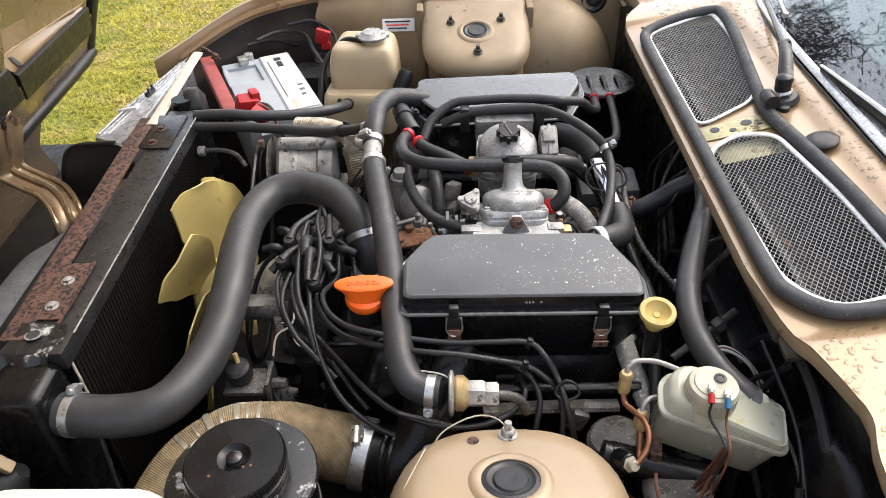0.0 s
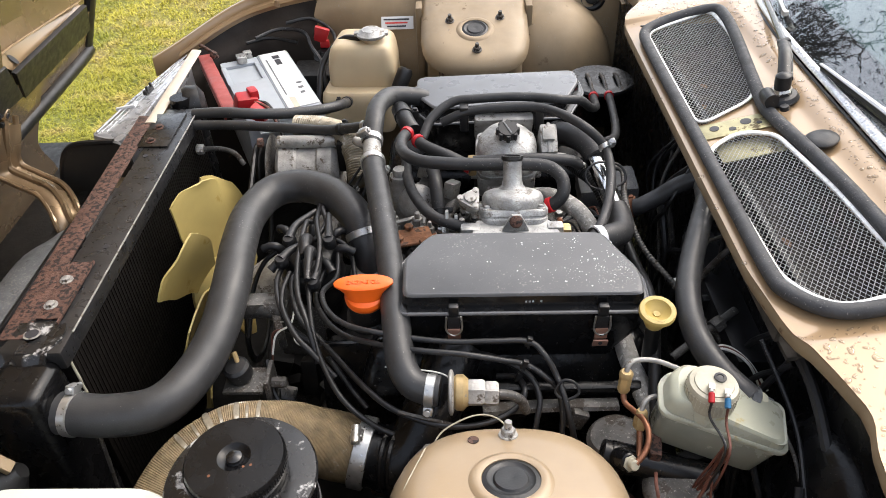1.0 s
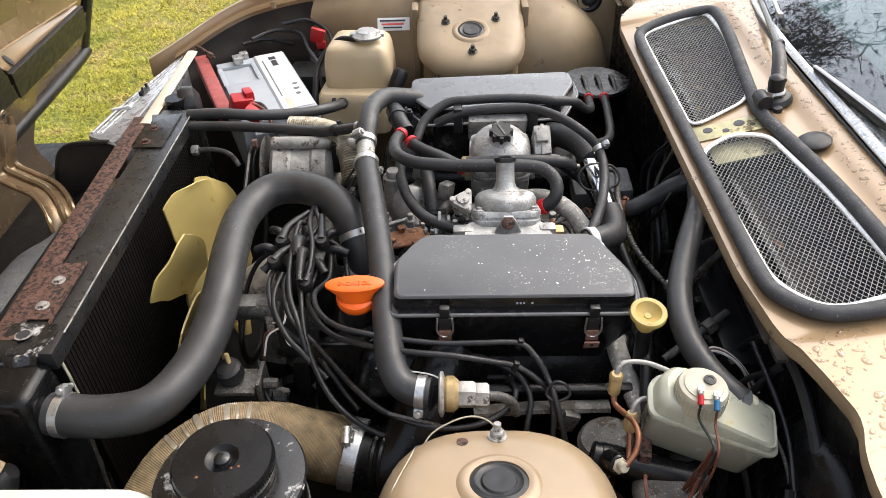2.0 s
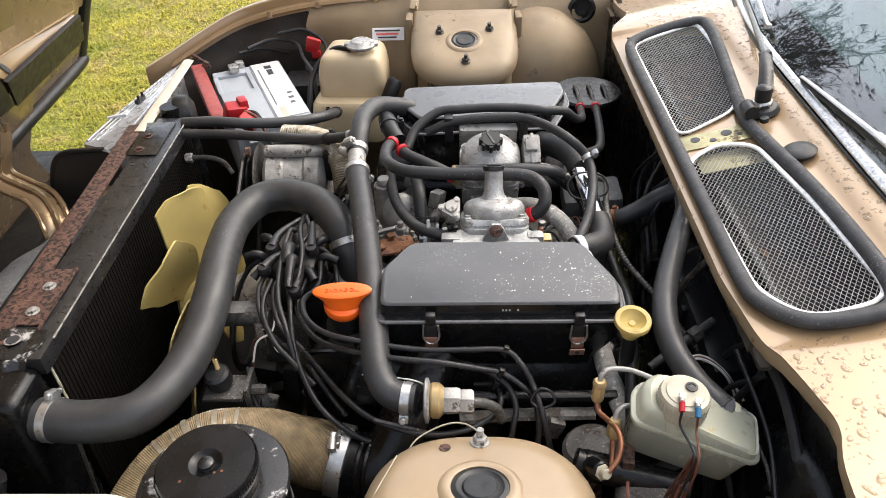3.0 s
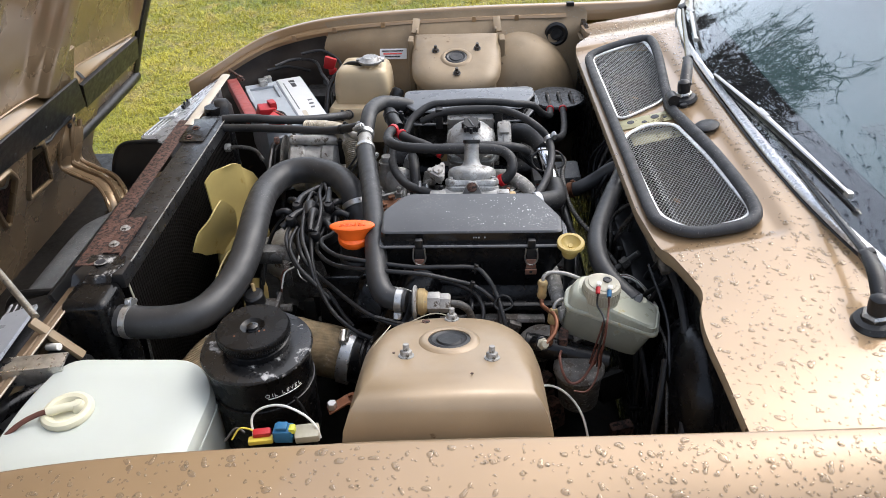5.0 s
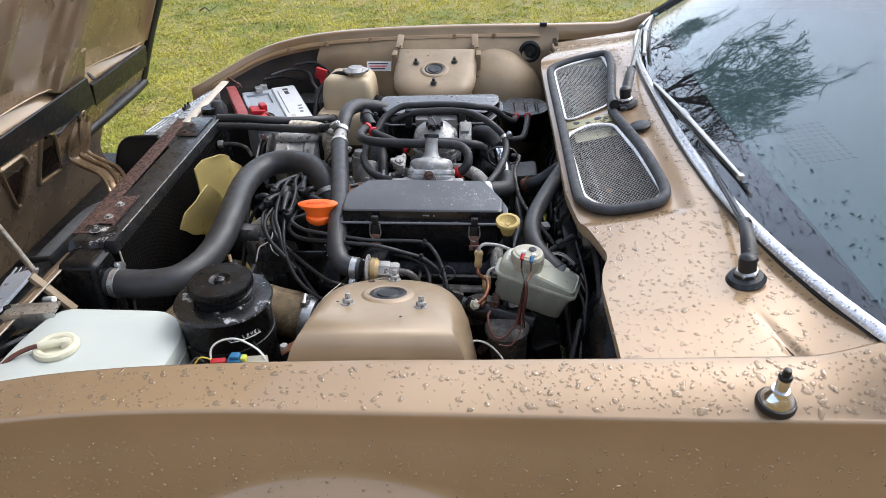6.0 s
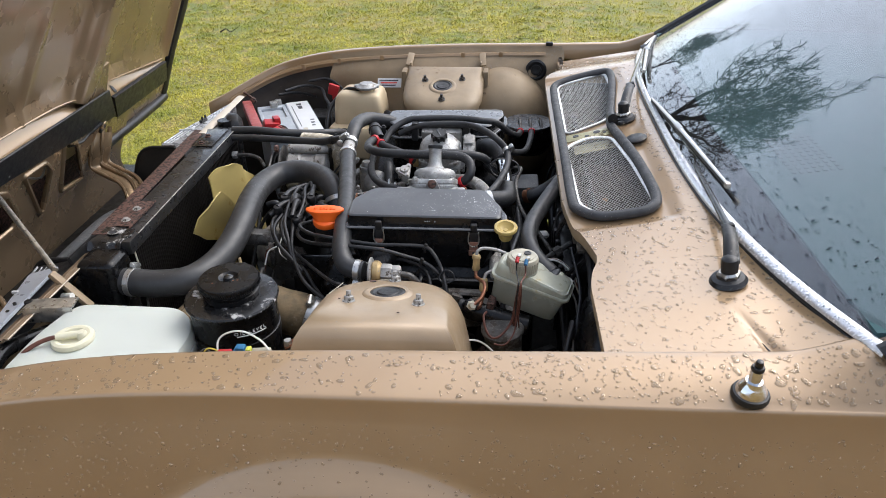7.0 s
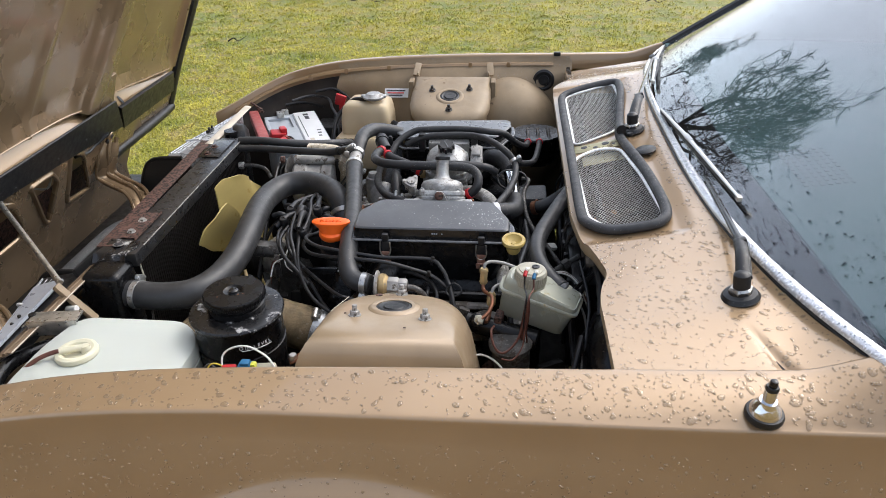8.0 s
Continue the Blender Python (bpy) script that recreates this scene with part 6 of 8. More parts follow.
podm = loft([[(p[0] * k, p[1] * k, z) for p in rounded([(-0.022, -0.002), (0.014, 0.020), (0.014, -0.022)], 0.009)] for k, z in ((0.72, -0.026), (0.78, -0.010), (1.0, -0.006), (1.0, -0.001), (0.95, 0.001))])
podm.transform(POD)
pod = part("triangle_pod", podm, "alloy_dull", c_near, "grey three-screw valve cover")
for dx, dy in ((-0.0135, -0.001), (0.0085, 0.012), (0.0085, -0.013)):
    part("screw", lathe([(0.0042, 0), (0.0042, 0.0018), (0, 0.0024)], 14, POD @ pose(dx, dy, 0.001)), "alloy_dull", pod)
part("pod_cap", lathe([(0.0095, 0), (0.0085, 0.004), (0, 0.005)], 20, POD @ pose(0.001, 0, 0.001)), "alloy_dull", pod)
part("linkage", merge(rod((-0.026, 0.848, 0.770), (0.03, 0.842, 0.770), 0.006, 12), hexnut((-0.020, 0.848, 0.770), 0.011, 0.010, (1, 0, 0))), "steel", c_near)
part("linkage_lever", box((0.005, 0.014, 0.045), (-0.012, 0.842, 0.780), 0.002, (-20, 0, 0)), "steel", c_near)
part("linkage_lever", box((0.005, 0.014, 0.040), (0.001, 0.842, 0.776), 0.002, (-20, 0, 0)), "steel", c_near)
part("lifting_eye", merge(loft([[(0.085 + x * k, 0.812 + dy, 0.800 + z) for x, z in ((-0.028, -0.03), (-0.011, 0.010), (-0.006, 0.018), (0.006, 0.018), (0.011, 0.010), (0.028, -0.03))] for dy, k in ((-0.002, 1.0), (0.002, 1.0))])), "alloy", c_near)
part("eye_bolt", lathe([(0.0085, 0), (0.0095, 0.002), (0.0085, 0.006), (0.004, 0.008), (0, 0.008)], 18, along((0.085, 0.810, 0.808), (0.085, 0.70, 0.88))), "rust", c_near)
part("base_flange", merge(loft([[(p[0], p[1], z) for p in rounded([(0.022, 0.798), (0.030, 0.838), (0.134, 0.838), (0.150, 0.798)], 0.008)] for z in (0.740, 0.786, 0.791)]), box((0.030, 0.018, 0.022), (0.022, 0.822, 0.782), 0.005), box((0.024, 0.018, 0.020), (0.142, 0.822, 0.784), 0.005)), "alloy", c_near)
part("union", merge(box((0.016, 0.018, 0.020), (0.158, 0.826, 0.776), 0.004), rod((0.150, 0.815, 0.770), (0.150, 0.790, 0.775), 0.006, 12)), "brass", c_near)
part("idle_screw", rod((0.152, 0.848, 0.782), (0.152, 0.838, 0.786), 0.004, 12), "copper", c_near)
bridge = solo("hose_bracket", merge(box((0.118, 0.008, 0.004), (0.084, 1.094, 0.833), 0.0015), box((0.015, 0.030, 0.045), (0.018, 1.095, 0.822), 0.003), box((0.015, 0.030, 0.045), (0.144, 1.095, 0.822), 0.003)), "plastic", "black clip bridge carrying two hoses over the carburettor", "hose bracket")

# ---------------------------------------------------------------- hoses
def hose(name, pts, r, label, material="hose", category="hose", seg=16, clips=(), group=""):
    ob = thing(name, label, category, pts[0], group)
    path = spline(pts, 8)
    part("rubber", tube(pts, r, seg, 8), material, ob)
    for share, spin, mt in clips:
        i = max(1, min(len(path) - 2, int(share * (len(path) - 1))))
        rr = r(share) if callable(r) else r
        clamp(ob, path[i], path[i + 1] - path[i - 1], rr, 0.012 if rr > 0.012 else 0.009, spin, mt)
    return ob


BIG = [(-0.505, 0.582, 0.690), (-0.440, 0.576, 0.690), (-0.380, 0.588, 0.693), (-0.348, 0.640, 0.696), (-0.331, 0.705, 0.708), (-0.326, 0.775, 0.727), (-0.331, 0.860, 0.737), (-0.330, 0.940, 0.738), (-0.303, 1.000, 0.741), (-0.253, 1.010, 0.744), (-0.198, 0.980, 0.744), (-0.158, 0.930, 0.735), (-0.140, 0.895, 0.705), (-0.130, 0.880, 0.660)]
hose("top_radiator_hose", BIG, 0.0275, "fat matt black radiator top hose bent over the engine", "hose", "radiator hose", 24, ((0.025, 60, "clip"), (0.90, 20, "clip")))
VERT = [(-0.131, 0.992, 0.799), (-0.129, 0.980, 0.798), (-0.115, 0.905, 0.792), (-0.099, 0.810, 0.786), (-0.085, 0.720, 0.780), (-0.077, 0.650, 0.772), (-0.070, 0.600, 0.758), (-0.058, 0.576, 0.746), (-0.040, 0.567, 0.741), (-0.022, 0.564, 0.740)]
hose("heater_hose", VERT, 0.0185, "black heater hose running across the engine to a brass valve", "hose", "heater hose", 20, ((0.035, -50, "clip"), (0.94, -120, "clip")))
valve = thing("check_valve", "weathered brass check valve between hose and pipe", "valve", (0.02, 0.562, 0.70))
part("disc", lathe([(0.022, 0), (0.027, 0.002), (0.027, 0.005), (0.022, 0.007)], 36, along((0.000, 0.562, 0.740), (1, 0.545, 0.740))), "alloy_dull", valve)
part("bulb", lathe([(0.018, 0), (0.0215, 0.004), (0.0215, 0.012), (0.016, 0.018)], 32, along((0.006, 0.562, 0.740), (1, 0.545, 0.740))), "brass", valve)
part("hex_body", lathe([(0.015, 0), (0.0165, 0.003), (0.0165, 0.019), (0.0145, 0.022)], 6, along((0.022, 0.561, 0.740), (1, 0.545, 0.740))), "alloy_dull", valve)
part("nut", merge(lathe([(0.0145, 0), (0.0155, 0.003), (0.0155, 0.014), (0.013, 0.017)], 6, along((0.043, 0.560, 0.739), (1, 0.545, 0.739))), lathe([(0.014, 0), (0.014, 0.002)], 24, along((0.045, 0.560, 0.739), (1, 0.545, 0.739)))), "alloy_dull", valve)
part("pipe", tube([(0.058, 0.560, 0.738), (0.075, 0.560, 0.735), (0.088, 0.562, 0.722), (0.094, 0.565, 0.700)], 0.0062, 12), "grime", valve)
valve.location.x -= 0.012
tee = solo("hose_joint", merge(tube([(-0.137, 1.050, 0.803), (-0.134, 1.020, 0.802), (-0.130, 0.986, 0.800)], 0.0150, 20, 4), tube([(-0.136, 1.035, 0.802), (-0.155, 1.05, 0.800), (-0.165, 1.06, 0.800)], 0.008, 12, 4)), "alloy_dull", "dull metal tee joining two hoses", "hose joint")
hose("breather_hose", [(-0.137, 1.040, 0.802), (-0.136, 1.056, 0.806), (-0.134, 1.085, 0.818), (-0.131, 1.130, 0.825), (-0.112, 1.180, 0.820), (-0.070, 1.200, 0.808), (-0.050, 1.205, 0.800)], 0.0165, "black hose elbow joined by a bright clip", "hose", "hose", 18, ((0.13, 60, "clip"),))
hose("breather_elbow", [(-0.098, 1.185, 0.790), (-0.092, 1.150, 0.806), (-0.082, 1.110, 0.806), (-0.070, 1.085, 0.800)], 0.0150, "short black ribbed breather elbow", "plastic", "hose", 18, ((0.5, 0, "plastic"),))
hose("carburettor_hose", [(-0.076, 1.075, 0.806), (-0.086, 1.045, 0.808), (-0.082, 1.000, 0.812), (-0.055, 0.962, 0.818), (-0.010, 0.948, 0.820), (0.040, 0.940, 0.822), (0.095, 0.935, 0.824), (0.140, 0.930, 0.822), (0.160, 0.910, 0.815), (0.162, 0.892, 0.800), (0.152, 0.888, 0.785), (0.138, 0.892, 0.775)], 0.0100, "black breather hose looping past the carburettors", "hose_soft", "hose", 14, ((0.03, 20, "red_band"), (0.97, 0, "red_band")))
hose("carburettor_hose", [(-0.062, 1.048, 0.806), (-0.046, 1.024, 0.806), (-0.008, 0.998, 0.802), (0.028, 0.982, 0.790)], 0.0098, "short black breather hose with red clips", "hose_soft", "hose", 14, ((0.10, 20, "red_band"), (0.96, 0, "red_band")))
hose("vacuum_hose", [(0.030, 0.965, 0.812), (0.085, 0.958, 0.818), (0.135, 0.958, 0.818), (0.180, 0.968, 0.808), (0.198, 0.985, 0.790)], 0.0090, "black hose passing behind the dashpot", "hose_soft")
hose("vacuum_hose", [(-0.082, 1.060, 0.770), (-0.078, 1.000, 0.768), (-0.063, 0.925, 0.778), (-0.035, 0.862, 0.785), (0.000, 0.836, 0.785), (0.030, 0.828, 0.780)], 0.0085, "thin black hose curving down to the carburettor", "hose_soft", "hose", 12, ((0.95, 0, "plastic"),))
hose("vacuum_hose", [(-0.052, 1.046, 0.808), (-0.036, 1.080, 0.828), (0.000, 1.105, 0.844), (0.040, 1.106, 0.848), (0.090, 1.106, 0.850), (0.140, 1.102, 0.850), (0.180, 1.096, 0.848), (0.215, 1.110, 0.838), (0.245, 1.165, 0.795), (0.268, 1.230, 0.762), (0.276, 1.290, 0.745), (0.281, 1.335, 0.738)], 0.0078, "black hose arching over the carburettor", "hose_soft", "hose", 12, ((0.965, 0, "red_band"),))
hose("vacuum_hose", [(-0.020, 1.085, 0.816), (0.020, 1.085, 0.834), (0.070, 1.084, 0.842), (0.132, 1.080, 0.844), (0.172, 1.052, 0.846), (0.210, 1.012, 0.840), (0.240, 1.000, 0.812), (0.243, 0.950, 0.796), (0.228, 0.880, 0.790), (0.205, 0.820, 0.786), (0.180, 0.790, 0.775)], 0.0076, "black hose curving down beside the chromed pipe", "hose_soft", "hose", 12, ((0.60, 30, "clip"),))
hose("vacuum_hose", [(0.310, 1.325, 0.740), (0.305, 1.255, 0.745), (0.295, 1.170, 0.752), (0.283, 1.120, 0.760), (0.262, 1.085, 0.772), (0.245, 1.060, 0.785)], 0.0078, "black hose from the separator cup", "hose_soft", "hose", 12, ((0.03, 0, "red_band"),))
hose("vacuum_hose", [(-0.036, 1.000, 0.775), (-0.032, 0.979, 0.778), (-0.029, 0.950, 0.770), (-0.026, 0.925, 0.748), (-0.026, 0.915, 0.72)], 0.0105, "short black hose dropping into the manifold", "hose_soft", "hose", 14, ((0.75, 0, "plastic"),))
solo("vacuum_capsule", lathe([(0.020, 0), (0.030, 0.006), (0.030, 0.016), (0.024, 0.022), (0.010, 0.026), (0, 0.027)], 32, along((-0.062, 0.972, 0.735), (-0.05, 0.80, 0.80))), "alloy_dull", "round dull metal vacuum capsule", "vacuum capsule")
hose("coolant_hose", [(-0.505, 1.256, 0.755), (-0.445, 1.255, 0.757), (-0.380, 1.255, 0.752), (-0.310, 1.275, 0.742), (-0.262, 1.300, 0.735), (-0.235, 1.340, 0.722), (-0.228, 1.385, 0.705), (-0.228, 1.42, 0.690)], 0.0105, "black overflow hose beside the battery", "hose", "hose", 14, ((0.90, 0, "plastic"),))
hose("coolant_hose", [(-0.505, 1.235, 0.742), (-0.420, 1.225, 0.745), (-0.310, 1.200, 0.750), (-0.235, 1.170, 0.760), (-0.160, 1.125, 0.790), (-0.145, 1.115, 0.800)], 0.0095, "thin black printed fuel hose", "hose", "hose", 14, ((0.68, 0, "plastic"), (0.84, 0, "clip")))
hose("servo_hose", [(0.325, 0.520, 0.770), (0.303, 0.548, 0.778), (0.288, 0.585, 0.785), (0.284, 0.625, 0.790), (0.293, 0.680, 0.793), (0.312, 0.735, 0.797), (0.335, 0.790, 0.805), (0.360, 0.850, 0.808), (0.375, 0.905, 0.795), (0.39, 0.94, 0.77)], 0.0155, "thick black servo hose curving along the bulkhead", "hose", "hose", 16)
hose("bulkhead_hose", [(0.285, 0.985, 0.700), (0.305, 0.980, 0.708), (0.335, 0.985, 0.722), (0.365, 0.985, 0.745), (0.400, 0.980, 0.765)], 0.0145, "black heater hose going into the bulkhead", "hose", "heater hose", 16, ((0.12, 0, "copper"),))
hose("inlet_hose", [(0.180, 1.120, 0.770), (0.200, 1.090, 0.783), (0.224, 1.055, 0.785), (0.236, 1.020, 0.778)], 0.0205, "black inlet elbow feeding the chromed pipe", "hose_soft", "hose", 18, ((0.05, 0, "plastic"),))
pipe = solo("chromed_pipe", tube([(0.231, 1.022, 0.776), (0.238, 0.950, 0.772), (0.243, 0.880, 0.768)], 0.0150, 24), "chrome", "polished metal air pipe between two black hoses", "metal pipe")
hose("inlet_hose", [(0.243, 0.890, 0.768), (0.246, 0.862, 0.764), (0.240, 0.835, 0.766), (0.222, 0.818, 0.772), (0.196, 0.806, 0.775)], 0.0185, "black elbow hose joining the air box", "hose_soft", "hose", 18, ((0.95, 0, "label"),))
hose("foil_wrapped_pipe", [(0.115, 0.948, 0.755), (0.150, 0.935, 0.763), (0.183, 0.905, 0.762), (0.205, 0.875, 0.745), (0.235, 0.82, 0.70)], 0.0135, "speckled grey lagged pipe beside the carburettor", "lagging", "pipe", 14)
hose("lagged_pipe", [(0.222, 0.700, 0.700), (0.225, 0.640, 0.700), (0.235, 0.59, 0.69), (0.255, 0.55, 0.665)], 0.0135, "speckled grey lagged pipe below the air box", "lagging", "pipe", 14)
cable = solo("speedometer_cable", tube([(0.262, 1.030, 0.755), (0.275, 1.000, 0.765), (0.264, 0.930, 0.766), (0.266, 0.870, 0.752), (0.280, 0.825, 0.735), (0.312, 0.775, 0.715), (0.345, 0.70, 0.700), (0.372, 0.655, 0.690)], lambda t: 0.0045 + 0.0005 * math.sin(t * 480), 10, 40), "grime", "ribbed metal-sheathed cable running down past the bulkhead", "cable")
hose("dark_cable", [(0.268, 0.915, 0.70), (0.272, 0.845, 0.700), (0.268, 0.745, 0.728), (0.255, 0.66, 0.735), (0.245, 0.60, 0.715), (0.240, 0.55, 0.67)], 0.0075, "thin black cable passing behind the filler", "lead", "cable", 10)
strap = solo("cable_tie", tube([(0.205, 0.955, 0.792), (0.225, 0.968, 0.803), (0.262, 0.975, 0.792), (0.268, 0.955, 0.775), (0.235, 0.945, 0.768), (0.212, 0.945, 0.775)], 0.0020, 6, 6, True), "plastic", "thin black loop of wire tying the hoses together", "cable tie")

# ---------------------------------------------------------------- distributor and ignition leads
dist = thing("distributor", "black distributor cap bristling with ignition leads", "distributor", (-0.225, 0.86, 0.60))
part("body", lathe([(0.035, 0), (0.04, 0.03), (0.045, 0.06), (0.045, 0.075)], 28, pose(-0.225, 0.865, 0.600)), "dark", dist)
part("cap", lathe([(0.048, 0), (0.050, 0.006), (0.046, 0.020), (0.040, 0.034), (0.030, 0.042), (0, 0.044)], 36, pose(-0.225, 0.865, 0.672)), "plastic", dist)
BOOTS = [(-0.262, 0.900, 0.724), (-0.272, 0.868, 0.722), (-0.258, 0.835, 0.722), (-0.230, 0.822, 0.726), (-0.197, 0.826, 0.726), (-0.180, 0.858, 0.724), (-0.192, 0.892, 0.724), (-0.226, 0.905, 0.724)]
for k, b in enumerate(BOOTS):
    tip = Vector(b)
    base = Vector((-0.225 + (tip.x + 0.225) * 0.75, 0.865 + (tip.y - 0.865) * 0.75, 0.690))
    out = Vector((tip.x + 0.225, tip.y - 0.865, 0)).normalized()
    part("lead_boot", tube([base, tip, tip + out * 0.012 + Vector((0, 0, 0.006)), tip + out * 0.026], lambda t: 0.0080 - 0.0022 * t + (0.0012 if t > 0.9 else 0.0), 12, 5), "lead", dist)
part("coil_boot", tube([(-0.225, 0.865, 0.710), (-0.225, 0.862, 0.742), (-0.225, 0.845, 0.752), (-0.222, 0.815, 0.748)], lambda t: 0.0115 - 0.003 * t, 12, 5), "lead", dist)


def lead(pts, label="black ignition lead snaking over the engine", r=0.0038):
    return solo("ignition_lead", tube(pts, r, 10, 8), "lead", label, "ignition lead", "ignition leads")


lead([(-0.180, 0.858, 0.724), (-0.176, 0.800, 0.722), (-0.187, 0.746, 0.740), (-0.168, 0.680, 0.766), (-0.141, 0.650, 0.770), (-0.105, 0.634, 0.772), (-0.056, 0.624, 0.770), (-0.007, 0.620, 0.766), (0.042, 0.620, 0.766), (0.088, 0.622, 0.762), (0.108, 0.606, 0.752), (0.121, 0.592, 0.732), (0.129, 0.570, 0.718), (0.137, 0.548, 0.690), (0.150, 0.53, 0.63)])
lead([(-0.192, 0.826, 0.726), (-0.205, 0.775, 0.710), (-0.185, 0.715, 0.725), (-0.150, 0.658, 0.746), (-0.106, 0.626, 0.760), (-0.048, 0.603, 0.770), (0.007, 0.597, 0.768), (0.055, 0.601, 0.752), (0.084, 0.604, 0.740), (0.107, 0.593, 0.730), (0.124, 0.585, 0.712), (0.128, 0.560, 0.680), (0.12, 0.53, 0.63)])
lead([(-0.222, 0.810, 0.746), (-0.212, 0.765, 0.728), (-0.197, 0.694, 0.714), (-0.174, 0.634, 0.708), (-0.146, 0.592, 0.692), (-0.108, 0.566, 0.676), (-0.070, 0.552, 0.668), (-0.020, 0.542, 0.660), (0.03, 0.535, 0.66)])
lead([(-0.230, 0.822, 0.726), (-0.236, 0.775, 0.734), (-0.220, 0.718, 0.722), (-0.192, 0.700, 0.695), (-0.160, 0.655, 0.702), (-0.120, 0.596, 0.716), (-0.083, 0.560, 0.716), (-0.042, 0.544, 0.709), (-0.002, 0.538, 0.706), (0.039, 0.548, 0.702), (0.072, 0.568, 0.704), (0.082, 0.586, 0.714), (0.074, 0.612, 0.708), (0.050, 0.622, 0.70)])
lead([(-0.258, 0.835, 0.722), (-0.262, 0.790, 0.725), (-0.248, 0.735, 0.728), (-0.234, 0.715, 0.708), (-0.215, 0.708, 0.690), (-0.190, 0.694, 0.678), (-0.166, 0.664, 0.674), (-0.145, 0.645, 0.650), (-0.123, 0.621, 0.64)])
lead([(-0.272, 0.868, 0.722), (-0.300, 0.86, 0.700), (-0.320, 0.84, 0.66), (-0.33, 0.80, 0.60)])
lead([(-0.192, 0.892, 0.724), (-0.165, 0.870, 0.715), (-0.150, 0.81, 0.695), (-0.135, 0.77, 0.66)])
lead([(-0.226, 0.905, 0.724), (-0.22, 0.945, 0.735), (-0.20, 1.0, 0.70), (-0.17, 1.06, 0.70)])
for a, b, c in (((-0.205, 1.02, 0.70), (-0.175, 1.045, 0.735), (-0.150, 1.055, 0.765)), ((-0.190, 1.01, 0.70), (-0.165, 1.035, 0.735), (-0.142, 1.045, 0.768)), ((-0.165, 1.0, 0.70), (-0.150, 1.02, 0.735), (-0.130, 1.03, 0.765))):
    lead([a, b, c], "thin black wire rising behind the hose", 0.0022)
tie = solo("lead_clip", tube([(0.118, 0.575, 0.722), (0.128, 0.582, 0.735), (0.142, 0.580, 0.732), (0.146, 0.572, 0.722), (0.130, 0.568, 0.716)], 0.0018, 8, 6, True), "plastic", "black plastic clip holding the ignition leads", "clip")
for x, y, z in ((0.088, 0.622, 0.762), (0.082, 0.603, 0.742), (0.076, 0.606, 0.716)):
    solo("lead_clip", merge(box((0.007, 0.006, 0.014), (x, y, z), 0.001, (0, 20, 0)), rod((x, y, z - 0.012), (x, y, z), 0.0016, 6)), "plastic", "small black plastic separator on the leads", "clip", "lead separators")
lead([(-0.010, 0.655, 0.705), (0.030, 0.640, 0.722), (0.062, 0.622, 0.726), (0.090, 0.600, 0.722), (0.100, 0.578, 0.708), (0.096, 0.560, 0.690), (0.09, 0.545, 0.66)])
for pts in ([(-0.250, 0.73, 0.70), (-0.232, 0.71, 0.716), (-0.222, 0.69, 0.700), (-0.214, 0.70, 0.680)], [(-0.09, 0.60, 0.745), (-0.05, 0.592, 0.748), (-0.02, 0.590, 0.742), (-0.005, 0.582, 0.735)]):
    solo("harness_wire", tube(pts, 0.0011, 6, 6), "wire_w", "thin pale wire among the ignition leads", "wire")
# thin harness beside the distributor
for k, pts in enumerate(([(-0.262, 0.70, 0.665), (-0.255, 0.715, 0.690), (-0.235, 0.725, 0.70), (-0.230, 0.745, 0.715)], [(-0.268, 0.71, 0.640), (-0.262, 0.720, 0.685), (-0.245, 0.722, 0.694)], [(-0.270, 0.695, 0.66), (-0.255, 0.655, 0.63), (-0.215, 0.615, 0.60), (-0.18, 0.58, 0.56)])):
    solo("harness_wire", tube(pts, 0.0016 if k < 2 else 0.003, 6, 6), ("wire_w", "wire_b", "lead")[k], ("thin white wire by the distributor", "thin brown wire by the distributor", "black wire dropping beside the engine")[k], "wire")
for cap_at, tail in (((-0.254, 0.862, 0.745), [(-0.248, 0.899, 0.745), (-0.224, 0.940, 0.742)]), ((-0.259, 0.820, 0.740), [(-0.246, 0.841, 0.742), (-0.215, 0.867, 0.740)]), ((-0.191, 0.853, 0.750), [(-0.194, 0.878, 0.750), (-0.200, 0.920, 0.748)]), ((-0.214, 0.818, 0.757), [(-0.212, 0.793, 0.757), (-0.210, 0.761, 0.750)]), ((-0.205, 0.772, 0.737), [(-0.202, 0.795, 0.738), (-0.203, 0.830, 0.737)])):
    tip = Vector(cap_at)
    boot = part("plug_boot", tube([tip, *tail], lambda t: 0.0075 - 0.0030 * t, 12, 6), "lead", dist, "ribbed black lead boot")
    part("boot_cap", lathe([(0.0088, -0.014), (0.0100, -0.010), (0.0100, 0.0), (0.0078, 0.004), (0, 0.0045)], 20, pose(*tip, 14, 0, 0)), "lead", boot)
lead([(-0.215, 0.867, 0.740), (-0.203, 0.905, 0.742), (-0.212, 0.940, 0.745), (-0.220, 0.973, 0.730)])
lead([(-0.221, 0.973, 0.735), (-0.215, 0.899, 0.752), (-0.203, 0.843, 0.752), (-0.201, 0.801, 0.745), (-0.205, 0.775, 0.738)])
lead([(-0.242, 0.796, 0.735), (-0.247, 0.759, 0.732), (-0.240, 0.722, 0.730), (-0.217, 0.678, 0.725), (-0.193, 0.655, 0.715), (-0.160, 0.629, 0.695)])
lead([(-0.224, 0.905, 0.745), (-0.231, 0.892, 0.752), (-0.231, 0.816, 0.750), (-0.221, 0.742, 0.745), (-0.202, 0.692, 0.735), (-0.185, 0.650, 0.700)])
mount = thing("engine_mount", "black round rubber damper on a steel bracket", "rubber mount", (-0.300, 0.668, 0.63))
